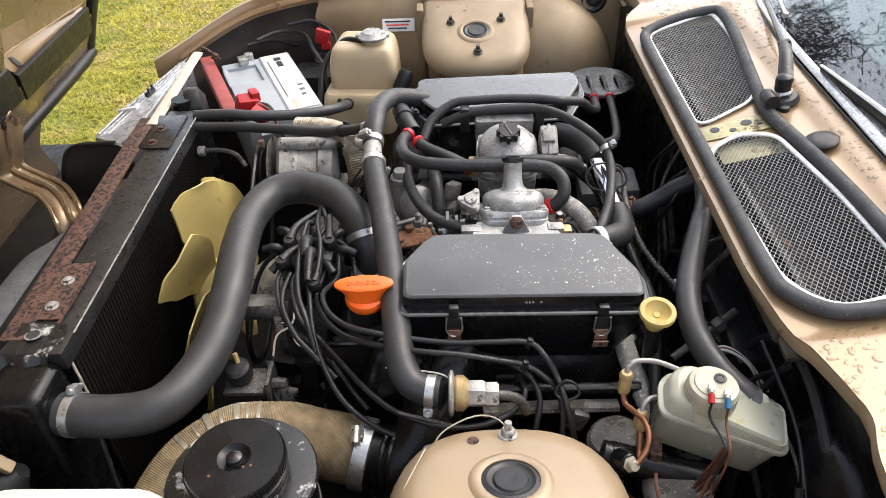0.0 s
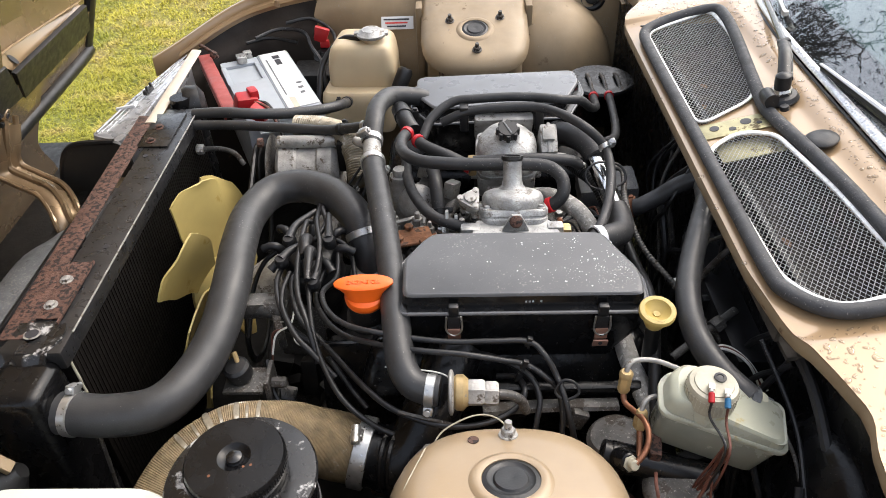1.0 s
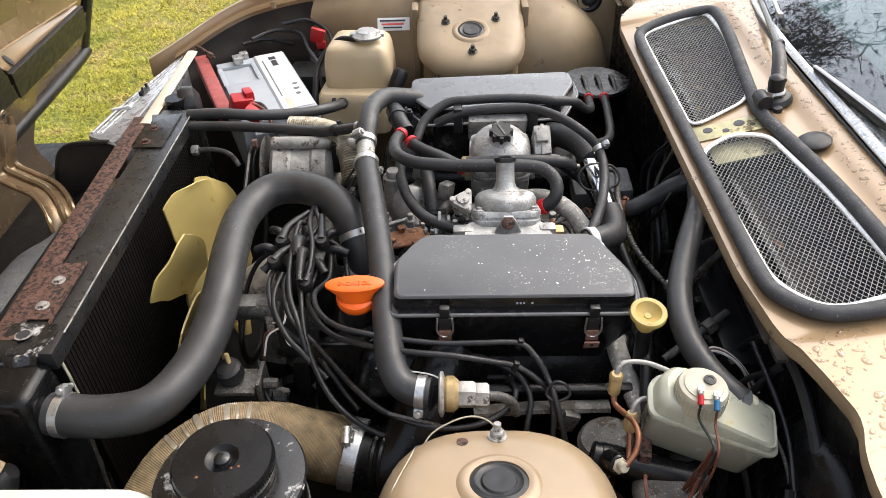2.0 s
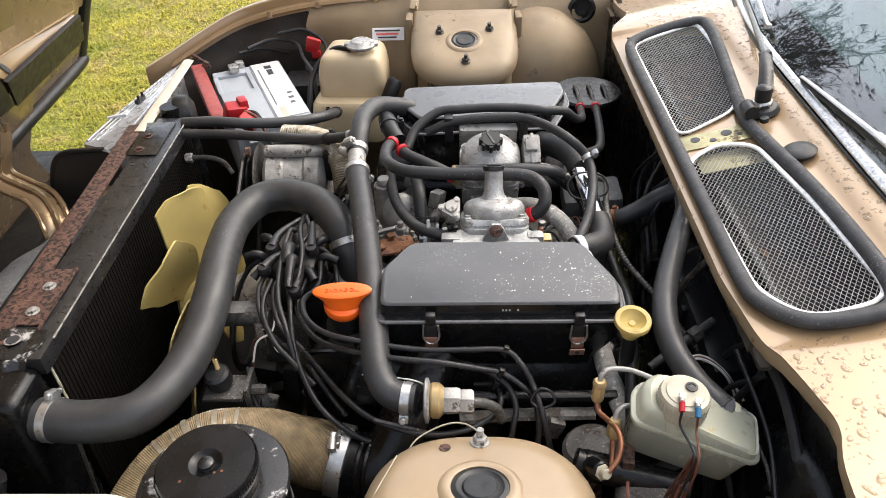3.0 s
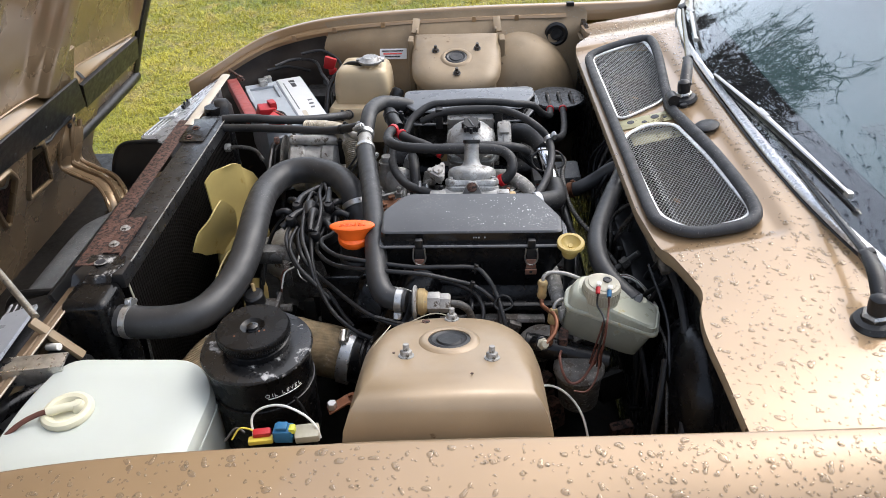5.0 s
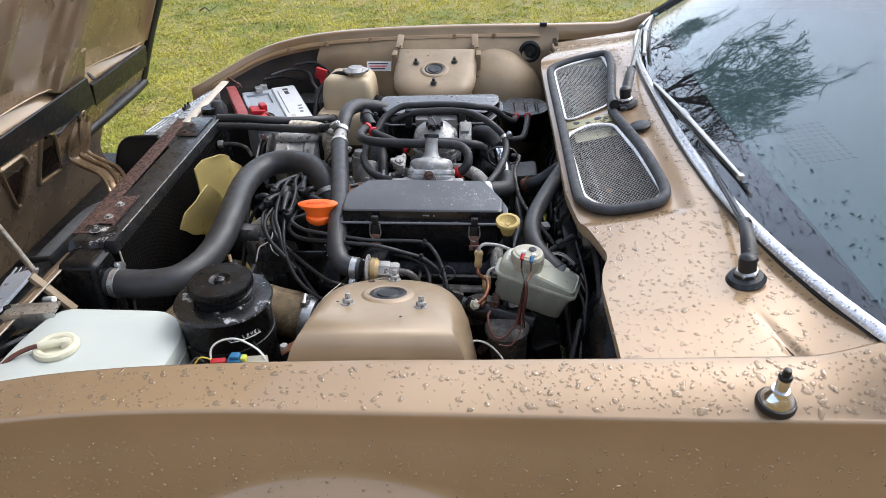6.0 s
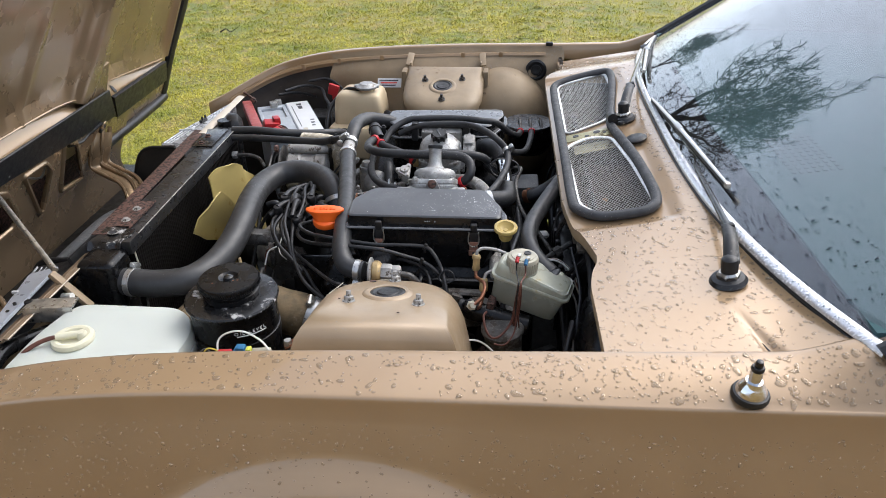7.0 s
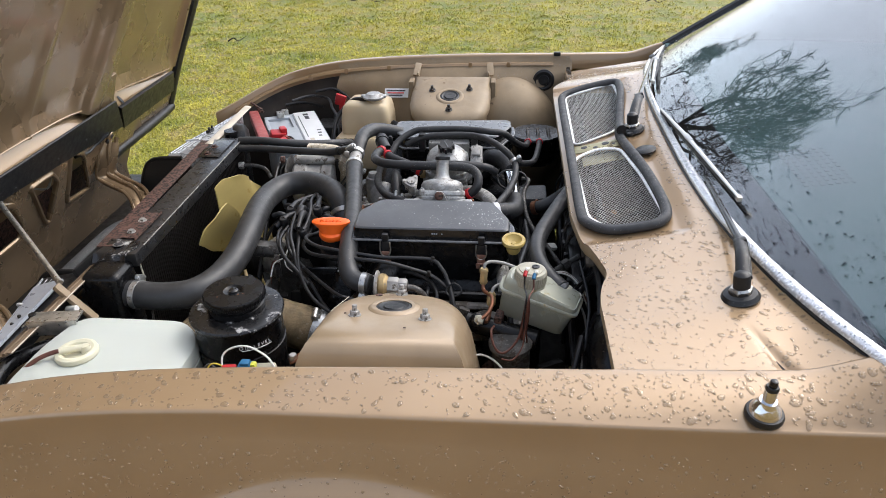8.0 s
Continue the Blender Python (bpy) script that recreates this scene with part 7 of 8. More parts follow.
part("damper", lathe([(0.016, 0), (0.018, 0.004), (0.018, 0.022), (0.014, 0.026), (0.004, 0.027)], 28, pose(-0.302, 0.670, 0.655, 8, -6, 0)), "plastic", mount)
part("stud", rod((-0.302, 0.672, 0.680), (-0.306, 0.678, 0.694), 0.0035, 8), "brass", mount)
part("bracket", merge(box((0.055, 0.045, 0.006), (-0.295, 0.665, 0.650), 0.001), box((0.006, 0.045, 0.05), (-0.262, 0.668, 0.640), 0.001), hexnut((-0.258, 0.662, 0.650), 0.008, 0.02, (1, 0, 0))), "grime", mount)

# ---------------------------------------------------------------- fillers
oil = thing("oil_filler_cap", "bright orange winged oil filler cap on a black neck", "oil cap", (-0.126, 0.716, 0.70))
OC = pose(-0.1195, 0.702, 0.756, 12, 0, 2)
part("neck", lathe([(0.030, -0.03), (0.030, -0.022), (0.0255, -0.018), (0.0255, 0.012), (0.024, 0.016)], 32, OC), "plastic", oil, "black plastic filler neck")
cap = part("cap", lathe([(0.0262, 0.015), (0.0275, 0.018), (0.0275, 0.023), (0.0255, 0.027), (0.018, 0.030), (0, 0.031)], 36, OC), "orange", oil, "orange cap")


def cap_wing():
    """The broad finger grip: an oval plate that narrows down into the cap."""
    rings = []
    for ax, ay, z in ((0.0255, 0.0215, 0.022), (0.0262, 0.0190, 0.030), (0.0290, 0.0165, 0.037), (0.0345, 0.0145, 0.0425), (0.0385, 0.0138, 0.0460), (0.0382, 0.0132, 0.0488), (0.0360, 0.0115, 0.0498), (0.018, 0.006, 0.0500)):
        rings.append([(ax * math.cos(t), ay * math.sin(t), z) for t in [2 * math.pi * k / 40 for k in range(40)]])
    bm = loft(rings)
    bm.transform(OC)
    return bm


part("grip", cap_wing(), "orange", cap)
words("ENGINE OIL", 0.0082, OC @ pose(0, -0.001, 0.0500, 0, 0, 0), "orange", cap, "lettering", 0.0011)

fill = thing("fluid_filler", "mustard-yellow funnel-shaped filler cap on a black tube", "filler cap", (0.245, 0.62, 0.66))
FC = pose(0.2405, 0.6265, 0.800, 10, 0, 0) @ Matrix.Scale(0.9, 4)
fcap = part("cap", lathe([(0.012, -0.022), (0.0145, -0.016), (0.015, -0.006), (0.021, 0.000), (0.0245, 0.004), (0.0245, 0.009), (0.0235, 0.0105), (0.0175, 0.0105), (0.0165, 0.008), (0.010, 0.003), (0.005, 0.0005), (0.0045, 0.002), (0, 0.002)], 44, FC), "yellow", fill, "mustard plastic cap with a dished top")
words("ONLY", 0.0046, FC @ pose(0.0, -0.0205, 0.0106, 0, 0, 0), "yellow", fcap, "lettering", 0.0003)
part("tube", tube([(0.241, 0.630, 0.785), (0.243, 0.632, 0.74), (0.247, 0.636, 0.66), (0.25, 0.65, 0.55)], 0.0095, 14), "plastic", fill)

# ---------------------------------------------------------------- brake master cylinder and reservoir
mc = thing("brake_master_cylinder", "black brake master cylinder with copper pipes", "brake cylinder", (0.27, 0.47, 0.66))
part("barrel", merge(rod((0.168, 0.488, 0.716), (0.285, 0.464, 0.699), 0.0172, 28), rod((0.160, 0.490, 0.717), (0.172, 0.487, 0.715), 0.0165, 28)), "black", mc, "glossy black cylinder barrel")
part("port_boss", rod((0.176, 0.478, 0.726), (0.184, 0.458, 0.742), 0.011, 18), "black", mc)
part("port_nut", merge(hexnut((0.182, 0.463, 0.738), 0.0095, 0.008, (0.3, -0.75, 0.5)), rod((0.184, 0.458, 0.742), (0.187, 0.451, 0.747), 0.006, 12)), "lid", mc, "pale union nut")
part("union", merge(hexnut((0.1885, 0.540, 0.772), 0.0072, 0.016, (0.05, 0.1, 1)), lathe([(0.006, 0), (0.0075, 0.004), (0.006, 0.010)], 16, pose(0.1885, 0.540, 0.764)), lathe([(0.0078, 0), (0.0078, 0.004), (0.0055, 0.007)], 18, pose(0.189, 0.541, 0.788))), "brass", mc, "brass pipe union")
part("union", merge(hexnut((0.203, 0.505, 0.742), 0.0080, 0.016, (0.05, 0.25, 1)), lathe([(0.007, 0), (0.007, 0.004), (0.005, 0.007)], 18, pose(0.204, 0.510, 0.757, -14, 0, 0))), "brass", mc, "brass pipe union")
part("brake_pipe", tube([(0.189, 0.541, 0.792), (0.191, 0.545, 0.800), (0.200, 0.550, 0.803), (0.222, 0.552, 0.800), (0.245, 0.545, 0.795), (0.275, 0.535, 0.785)], 0.0030, 10), "alloy_dull", mc, "bright steel brake pipe")
part("brake_pipe", tube([(0.204, 0.512, 0.762), (0.208, 0.518, 0.770), (0.220, 0.524, 0.772), (0.245, 0.522, 0.770)], 0.0030, 10), "alloy_dull", mc)
part("brake_pipe", tube([(0.1885, 0.540, 0.768), (0.189, 0.530, 0.757), (0.196, 0.518, 0.757), (0.204, 0.500, 0.762), (0.206, 0.482, 0.760), (0.200, 0.466, 0.752), (0.188, 0.454, 0.746)], 0.0034, 10), "copper", mc, "looped copper brake pipe")
part("brake_pipe", tube([(0.203, 0.505, 0.742), (0.201, 0.490, 0.733), (0.196, 0.470, 0.730), (0.186, 0.459, 0.742)], 0.0034, 10), "copper", mc)
part("mounting_disc", lathe([(0.032, 0), (0.034, 0.004), (0.034, 0.020), (0.028, 0.026), (0, 0.027)], 32, pose(0.192, 0.535, 0.665, 0, -14, 0)), "grime", mc)
part("rusty_lug", box((0.014, 0.030, 0.030), (0.218, 0.487, 0.722), 0.004, (0, 0, -10)), "rust", mc)
servo = thing("brake_servo", "large glossy black brake servo drum on the bulkhead", "brake servo", (0.39, 0.42, 0.5))
part("drum", lathe([(0.05, 0), (0.07, 0.01), (0.105, 0.025), (0.120, 0.04), (0.122, 0.055), (0.118, 0.06)], 44, along((0.352, 0.440, 0.655), (1, 0.40, 0.65))), "black", servo)
part("elbow", lathe([(0.016, 0), (0.020, 0.003), (0.020, 0.012), (0.015, 0.016), (0.015, 0.03)], 28, along((0.318, 0.524, 0.766), (0.36, 0.508, 0.750))), "grey", servo, "grey-blue hose connector")
part("collar", lathe([(0.0165, 0), (0.0175, 0.003), (0.0165, 0.008)], 28, along((0.330, 0.519, 0.761), (0.36, 0.508, 0.750))), "cream", servo)
part("stop_nut", merge(hexnut((0.262, 0.355, 0.630), 0.014, 0.016, (0.3, -0.9, 0.3)), hexnut((0.266, 0.345, 0.634), 0.009, 0.016, (0.3, -0.9, 0.3))), "grime", servo)
for pts, r, m in (([(0.372, 0.62, 0.81), (0.388, 0.53, 0.79), (0.386, 0.44, 0.75), (0.372, 0.36, 0.69), (0.35, 0.29, 0.60)], 0.0065, "hose_soft"), ([(0.362, 0.60, 0.78), (0.372, 0.50, 0.75), (0.362, 0.42, 0.72), (0.366, 0.33, 0.64)], 0.0030, "lead"), ([(0.350, 0.56, 0.74), (0.366, 0.47, 0.73), (0.352, 0.38, 0.69), (0.345, 0.31, 0.62)], 0.0024, "grime")):
    part("bulkhead_cable", tube(pts, r, 8), m, servo)
can = part("valve_can", lathe([(0.030, -0.075), (0.034, -0.012), (0.0375, -0.010), (0.0375, -0.004), (0.034, 0.0), (0.030, 0.003), (0.014, 0.004), (0, 0.004)], 36, pose(0.238, 0.450, 0.708, 6, -4, 0)), "grime", mc, "dull grey-brown domed metal can")
part("wire_loop", tube([(0.259, 0.432, 0.755), (0.250, 0.424, 0.728), (0.234, 0.410, 0.714), (0.220, 0.408, 0.712), (0.210, 0.414, 0.724), (0.206, 0.430, 0.738), (0.210, 0.450, 0.735)], 0.0020, 8), "wire_b", mc, "dark brown wire loop")
part("wire_loop", tube([(0.261, 0.432, 0.755), (0.258, 0.414, 0.722), (0.243, 0.398, 0.706), (0.224, 0.398, 0.706)], 0.0013, 8), "wire_b", mc)
part("brake_arc", tube([(0.30, 0.30, 0.55), (0.325, 0.34, 0.64), (0.34, 0.38, 0.70), (0.355, 0.43, 0.735)], 0.0050, 8), "plastic", servo)

res = thing("brake_fluid_reservoir", "translucent yellowed brake fluid reservoir with a wired cap", "fluid reservoir", (0.28, 0.472, 0.70))
RM = pose(0.293, 0.504, 0.767, 0, 12, -16)
low = rounded([(-0.070, -0.032), (0.064, -0.032), (0.064, 0.030), (-0.060, 0.032), (-0.074, 0.010)], 0.013)
ring = lambda k, z, sx=0.0: [(p[0] * k + sx, p[1] * k, z) for p in low]
b = loft([ring(0.80, -0.052, -0.006), ring(0.86, -0.049, -0.004), ring(0.96, -0.004), ring(0.97, -0.002)])
b.transform(RM)
part("lower_half", b, "fluid_low", res, "cloudy lower half, darkened for shade")
b = loft([ring(1.03, -0.003), ring(1.05, -0.001), ring(1.05, 0.0025), ring(1.02, 0.004)])
b.transform(RM)
part("seam", b, "fluid", res)
rings = []
for k, z in ((0.98, 0.003), (0.965, 0.012), (0.93, 0.019), (0.86, 0.0225)):
    rings.append([(p[0] * k, p[1] * k, z + (0.004 if z > 0.01 else 0.001) * smooth(0.03, -0.045, p[0]) - (0.008 if z > 0.015 else 0) * smooth(0.0, 0.06, p[0])) for p in low])
b = loft(rings)
b.transform(RM)
part("upper_half", b, "fluid", res, "cloudy sloping upper half")
RC = RM @ pose(-0.026, -0.008, 0.014, 0, -10, 0)
part("neck", lathe([(0.0255, -0.012), (0.0262, -0.004), (0.0268, 0.004), (0.0265, 0.012)], 36, RC), "fluid", res)
rcap = part("cap", lathe([(0.0262, 0.006), (0.0275, 0.009), (0.0268, 0.028), (0.0250, 0.0315), (0.0205, 0.0322), (0.0200, 0.0335), (0.010, 0.0338), (0.0075, 0.0325), (0, 0.0325)], 44, RC), "lid", res, "off-white screw cap")
for k in range(40):
    rib = box((0.0011, 0.0016, 0.0165), (0.0271, 0, 0.018), 0)
    rib.transform(RC @ Matrix.Rotation(2 * math.pi * k / 40, 4, "Z"))
    part("cap_rib", rib, "lid", rcap, flat=True)
part("cap_hole", lathe([(0.0065, 0.0334), (0.0065, 0.0346), (0.0035, 0.0352), (0.0030, 0.0345), (0, 0.0345)], 20, RC @ pose(0.006, 0.008, 0)), "plastic", rcap)
for dx, dy, m in ((-0.004, -0.012, "red"), (0.012, -0.015, "blue")):
    m0 = RC @ pose(dx, dy, 0.034)
    b = merge(box((0.0065, 0.008, 0.006), (0, 0, 0.003), 0.001), rod((0, -0.002, 0.004), (0, -0.010, 0.006), 0.0025, 10))
    b.transform(m0)
    part("terminal", b, "steel", rcap)
    s = rod((0, -0.009, 0.005), (0.001, -0.018, 0.000), 0.0033, 14)
    s.transform(m0)
    part("connector_sleeve", s, m, rcap, "red crimp sleeve" if m == "red" else "blue crimp sleeve")
    p0 = m0 @ Vector((0.001, -0.018, 0.000))
    end = [Vector((0.262, 0.430, 0.810)), Vector((0.260, 0.424, 0.785)), Vector((0.259, 0.428, 0.750)), Vector((0.262, 0.440, 0.715)), Vector((0.262, 0.46, 0.69))]
    off = Vector((0.004 if m == "blue" else 0, -0.003 if m == "blue" else 0, 0))
    part("sender_wire", tube([p0, p0 + Vector((0.0, -0.006, -0.016))] + [e + off for e in end], 0.0014, 8), "wire_b" if m == "blue" else "plastic", rcap)
    for q in range(2):
        part("sender_wire", tube([Vector((0.262, 0.430, 0.808)) + off, Vector((0.259 + 0.004 * q, 0.436, 0.775)) + off, Vector((0.255 + 0.005 * q, 0.444, 0.735)) + off, Vector((0.252, 0.450, 0.705)) + off, Vector((0.250, 0.470, 0.690)) + off], 0.0014, 8), "wire_b", rcap)
for k in range(3):
    solo("harness_wire", tube([(0.300 + 0.004 * k, 0.62, 0.735), (0.335, 0.632 - 0.003 * k, 0.738), (0.362, 0.615 - 0.004 * k, 0.728), (0.385, 0.59, 0.70 - 0.01 * k)], 0.0017, 6), ("wire_w", "wire_b", "wire_w")[k], "thin pale wires looping to the bulkhead", "wire", "loose wires")
solo("earth_loop", tube([(0.150, 0.400, 0.690), (0.185, 0.415, 0.700), (0.215, 0.410, 0.690), (0.238, 0.39, 0.665), (0.25, 0.36, 0.62)], 0.0017, 6), "wire_w", "thin white wire looping from the strut tower", "wire")
solo("earth_loop", tube([(-0.035, 0.470, 0.715), (-0.025, 0.500, 0.735), (0.000, 0.515, 0.745), (0.028, 0.520, 0.750), (0.050, 0.512, 0.745), (0.06, 0.50, 0.72)], 0.0010, 6), "lid", "thin white wire behind the strut tower", "wire")

# ---------------------------------------------------------------- battery corner
bat = thing("battery", "light grey car battery with a white label and recessed top", "battery", (-0.412, 1.488, 0.51))
BM = pose(-0.412, 1.488, 0.608, 0, 0, -66.4)


def bpart(name, bm, material, parent=None, label=""):
    bm.transform(BM)
    return part(name, bm, material, parent or bat, label)


bpart("case", box((0.325, 0.165, 0.170), (0, 0, 0), 0.006), "battery")
bpart("top", merge(box((0.327, 0.075, 0.014), (0, 0.044, 0.090), 0.004), box((0.200, 0.090, 0.012), (0.063, -0.036, 0.089), 0.004), box((0.030, 0.090, 0.012), (-0.149, -0.036, 0.089), 0.004), box((0.10, 0.012, 0.012), (-0.086, -0.077, 0.089), 0.003), box((0.10, 0.012, 0.012), (-0.086, 0.001, 0.089), 0.003), box((0.010, 0.09, 0.012), (-0.034, -0.036, 0.089), 0.003)), "battery")
bpart("recess", box((0.10, 0.07, 0.004), (-0.086, -0.036, 0.0855), 0.001), "battery")
lab = bpart("label", box((0.300, 0.066, 0.0016), (-0.008, 0.044, 0.0985), 0.0003), "label", None, "white printed label")
for dx, dy, sx, sy, m in ((-0.128, 0.046, 0.016, 0.016, "ink"), (-0.098, 0.046, 0.030, 0.013, "ink"), (-0.02, 0.022, 0.20, 0.003, "grey"), (0.03, 0.062, 0.008, 0.012, "grey"), (0.055, 0.060, 0.010, 0.012, "grey"), (0.08, 0.058, 0.010, 0.010, "grey"), (0.12, 0.03, 0.05, 0.012, "beige")):
    bpart("print_mark", box((sx, sy, 0.0006), (dx, dy, 0.0997), 0), m, lab)
bpart("vent_plug", lathe([(0.006, 0), (0.006, 0.002), (0, 0.0025)], 16, pose(0.150, 0.020, 0.097)), "plastic")
bpart("terminal", lathe([(0.012, 0), (0.011, 0.016), (0, 0.017)], 20, pose(-0.145, -0.03, 0.095)), "steel")
bpart("terminal_clamp", merge(box((0.03, 0.022, 0.014), (-0.148, -0.03, 0.104), 0.003), box((0.02, 0.02, 0.02), (-0.168, -0.012, 0.100), 0.003)), "steel")
bpart("handle_lug", box((0.02, 0.12, 0.006), (0.165, 0.0, 0.070), 0.002), "battery")
rc = solo("terminal_cover", merge(box((0.050, 0.040, 0.032), (-0.418, 1.325, 0.743), 0.004, (10, 6, 25), 0.80), box((0.036, 0.034, 0.026), (-0.388, 1.300, 0.732), 0.004, (0, 24, -15)), box((0.018, 0.03, 0.02), (-0.405, 1.335, 0.757), 0.004, (0, 0, 30))), "red", "red plastic battery terminal cover", "terminal cover")
part("lead", tube([(-0.395, 1.320, 0.745), (-0.375, 1.315, 0.742), (-0.355, 1.29, 0.725), (-0.34, 1.26, 0.70)], 0.0040, 8), "lead", rc)
part("lead", tube([(-0.398, 1.312, 0.748), (-0.370, 1.300, 0.740), (-0.35, 1.275, 0.715)], 0.0035, 8), "wire_b", rc)
solo("battery_bracket", merge(box((0.026, 0.34, 0.005), (-0.522, 1.475, 0.722), 0.001, (-3, 0, 24)), box((0.004, 0.34, 0.030), (-0.534, 1.470, 0.708), 0.001, (-3, 0, 24))), "red_dull", "faded red steel battery bracket", "bracket")
rr = solo("clamp_rod", tube([(-0.585, 1.60, 0.752), (-0.57, 1.595, 0.745), (-0.545, 1.59, 0.725)], 0.0040, 10), "rust", "rusty threaded battery clamp rod", "clamp rod")
part("nut", hexnut((-0.560, 1.592, 0.735), 0.0085, 0.012, (0.7, -0.1, -0.5)), "rust", rr)
kn = thing("isolator_key", "red plastic battery isolator key", "isolator key", (-0.310, 1.655, 0.69))
part("key", merge(box((0.030, 0.012, 0.036), (-0.312, 1.660, 0.745), 0.005, (0, 18, 0), 1.2), box((0.022, 0.012, 0.018), (-0.306, 1.660, 0.722), 0.003)), "red", kn)
part("switch", lathe([(0.030, 0), (0.030, 0.006), (0.016, 0.010), (0.012, 0.02)], 28, pose(-0.306, 1.655, 0.690, 10, 0, 0)), "plastic", kn)
solo("relay_box", box((0.10, 0.09, 0.06), (-0.325, 1.60, 0.66), 0.006), "dark", "dark relay box behind the battery", "relay box")
solo("horn", lathe([(0.035, 0), (0.040, 0.01), (0.036, 0.03), (0.02, 0.04)], 28, along((-0.545, 1.33, 0.735), (-0.40, 1.38, 0.74))), "plastic", "round black horn beside the radiator", "horn")
solo("yellow_bulb_holder", lathe([(0.018, 0), (0.022, 0.02), (0.018, 0.04), (0.01, 0.045)], 20, pose(-0.585, 1.36, 0.700)), "tank", "yellowed plastic holder behind the rail", "bulb holder")
for k, pts in enumerate(([(-0.47, 1.66, 0.74), (-0.42, 1.70, 0.745), (-0.36, 1.69, 0.74), (-0.33, 1.62, 0.73), (-0.30, 1.56, 0.715), (-0.285, 1.50, 0.66)], [(-0.40, 1.70, 0.76), (-0.34, 1.71, 0.765), (-0.29, 1.69, 0.74), (-0.275, 1.63, 0.72)], [(-0.50, 1.68, 0.72), (-0.45, 1.71, 0.72), (-0.38, 1.70, 0.71)])):
    solo("harness_cable", tube(pts, 0.0045, 8), "lead", "black cable looping behind the battery", "cable", "battery cables")

# coolant header tank
ht = thing("coolant_header_tank", "yellowed translucent coolant header tank with grey cap", "header tank", (-0.185, 1.53, 0.60))
HT = rounded([(-0.080, -0.050), (0.065, -0.058), (0.070, 0.060), (-0.065, 0.070)], 0.022)
hr = lambda k, z: [(-0.195 + p[0] * k, 1.535 + p[1] * k, z) for p in HT]
part("upper_body", loft([hr(1.00, 0.688), hr(1.04, 0.700), hr(1.03, 0.735), hr(0.98, 0.762), hr(0.92, 0.776), hr(0.82, 0.784), hr(0.6, 0.788)]), "tank", ht)
part("lower_body", loft([[(-0.205 + p[0] * k * 1.12, 1.505 + p[1] * k * 1.15, z) for p in HT] for k, z in ((0.96, 0.600), (1.0, 0.610), (1.0, 0.672), (0.97, 0.688), (0.9, 0.694))]), "tank", ht)
part("neck", lathe([(0.022, 0), (0.022, 0.014)], 28, pose(-0.176, 1.518, 0.782)), "tank", ht)
part("cap", merge(lathe([(0.030, 0), (0.033, 0.003), (0.033, 0.007), (0.024, 0.011), (0.020, 0.015), (0, 0.016)], 36, pose(-0.176, 1.518, 0.796)), box((0.075, 0.018, 0.008), (-0.176, 1.518, 0.802), 0.003)), "alloy", ht, "grey metal pressure cap")
part("overflow_hose", tube([(-0.200, 1.515, 0.791), (-0.235, 1.530, 0.788), (-0.265, 1.538, 0.765), (-0.290, 1.515, 0.735), (-0.297, 1.480, 0.700), (-0.30, 1.45, 0.64)], 0.0065, 10), "lead", ht, "thin black overflow hose")
wm = thing("washer_pump", "small black electric pump beside the header tank", "pump", (-0.10, 1.50, 0.68))
part("motor", lathe([(0.015, 0), (0.017, 0.005), (0.017, 0.045), (0.013, 0.052)], 24, along((-0.122, 1.455, 0.695), (-0.100, 1.472, 0.742))), "plastic", wm)
part("foot", box((0.03, 0.03, 0.05), (-0.115, 1.480, 0.665), 0.004), "plastic", wm)

# vapour separator cup and black module near the bulkhead
cup = thing("vapour_separator", "flat round black separator cup with three spouts", "separator cup", (0.30, 1.36, 0.62))
part("cup", lathe([(0.050, 0), (0.066, 0.02), (0.069, 0.075), (0.071, 0.080), (0.067, 0.084), (0, 0.085)], 44, pose(0.303, 1.385, 0.660)), "black", cup)
for x in (0.278, 0.306, 0.335):
    part("spout", tube([(x, 1.400, 0.748), (x + 0.001, 1.370, 0.750), (x + 0.003, 1.328, 0.739)], 0.0040, 10), "grime", cup, "bright worn spout")
solo("ignition_module", merge(box((0.105, 0.070, 0.045), (0.272, 1.085, 0.676), 0.010, (6, -4, 0)), box((0.06, 0.03, 0.05), (0.300, 1.150, 0.62), 0.006)), "grey", "dusty black plastic module on the bulkhead side", "module")
rib = solo("harness_sleeve", tube([(0.192, 1.075, 0.742), (0.215, 1.050, 0.735), (0.235, 1.02, 0.73), (0.25, 0.99, 0.71)], lambda t: 0.010 + 0.0008 * math.sin(t * 160), 12, 24), "plastic", "ribbed black harness sleeve", "harness sleeve")
rng2 = random.Random(11)
for k in range(14):
    a = Vector((rng2.uniform(0.10, 0.20), rng2.uniform(0.84, 0.92), 0.73))
    solo("harness_wire", tube([a, a + Vector((rng2.uniform(0.0, 0.03), rng2.uniform(-0.02, 0.02), 0.02)), a + Vector((rng2.uniform(0.02, 0.07), rng2.uniform(-0.06, 0.02), rng2.uniform(-0.01, 0.02))), a + Vector((0.06, rng2.uniform(-0.09, 0.03), -0.06))], 0.0016, 6), ("lead", "lead", "wire_b", "wire_w", "lead")[k % 5], "thin wire tangled beside the carburettor", "wire", "tangled wires")
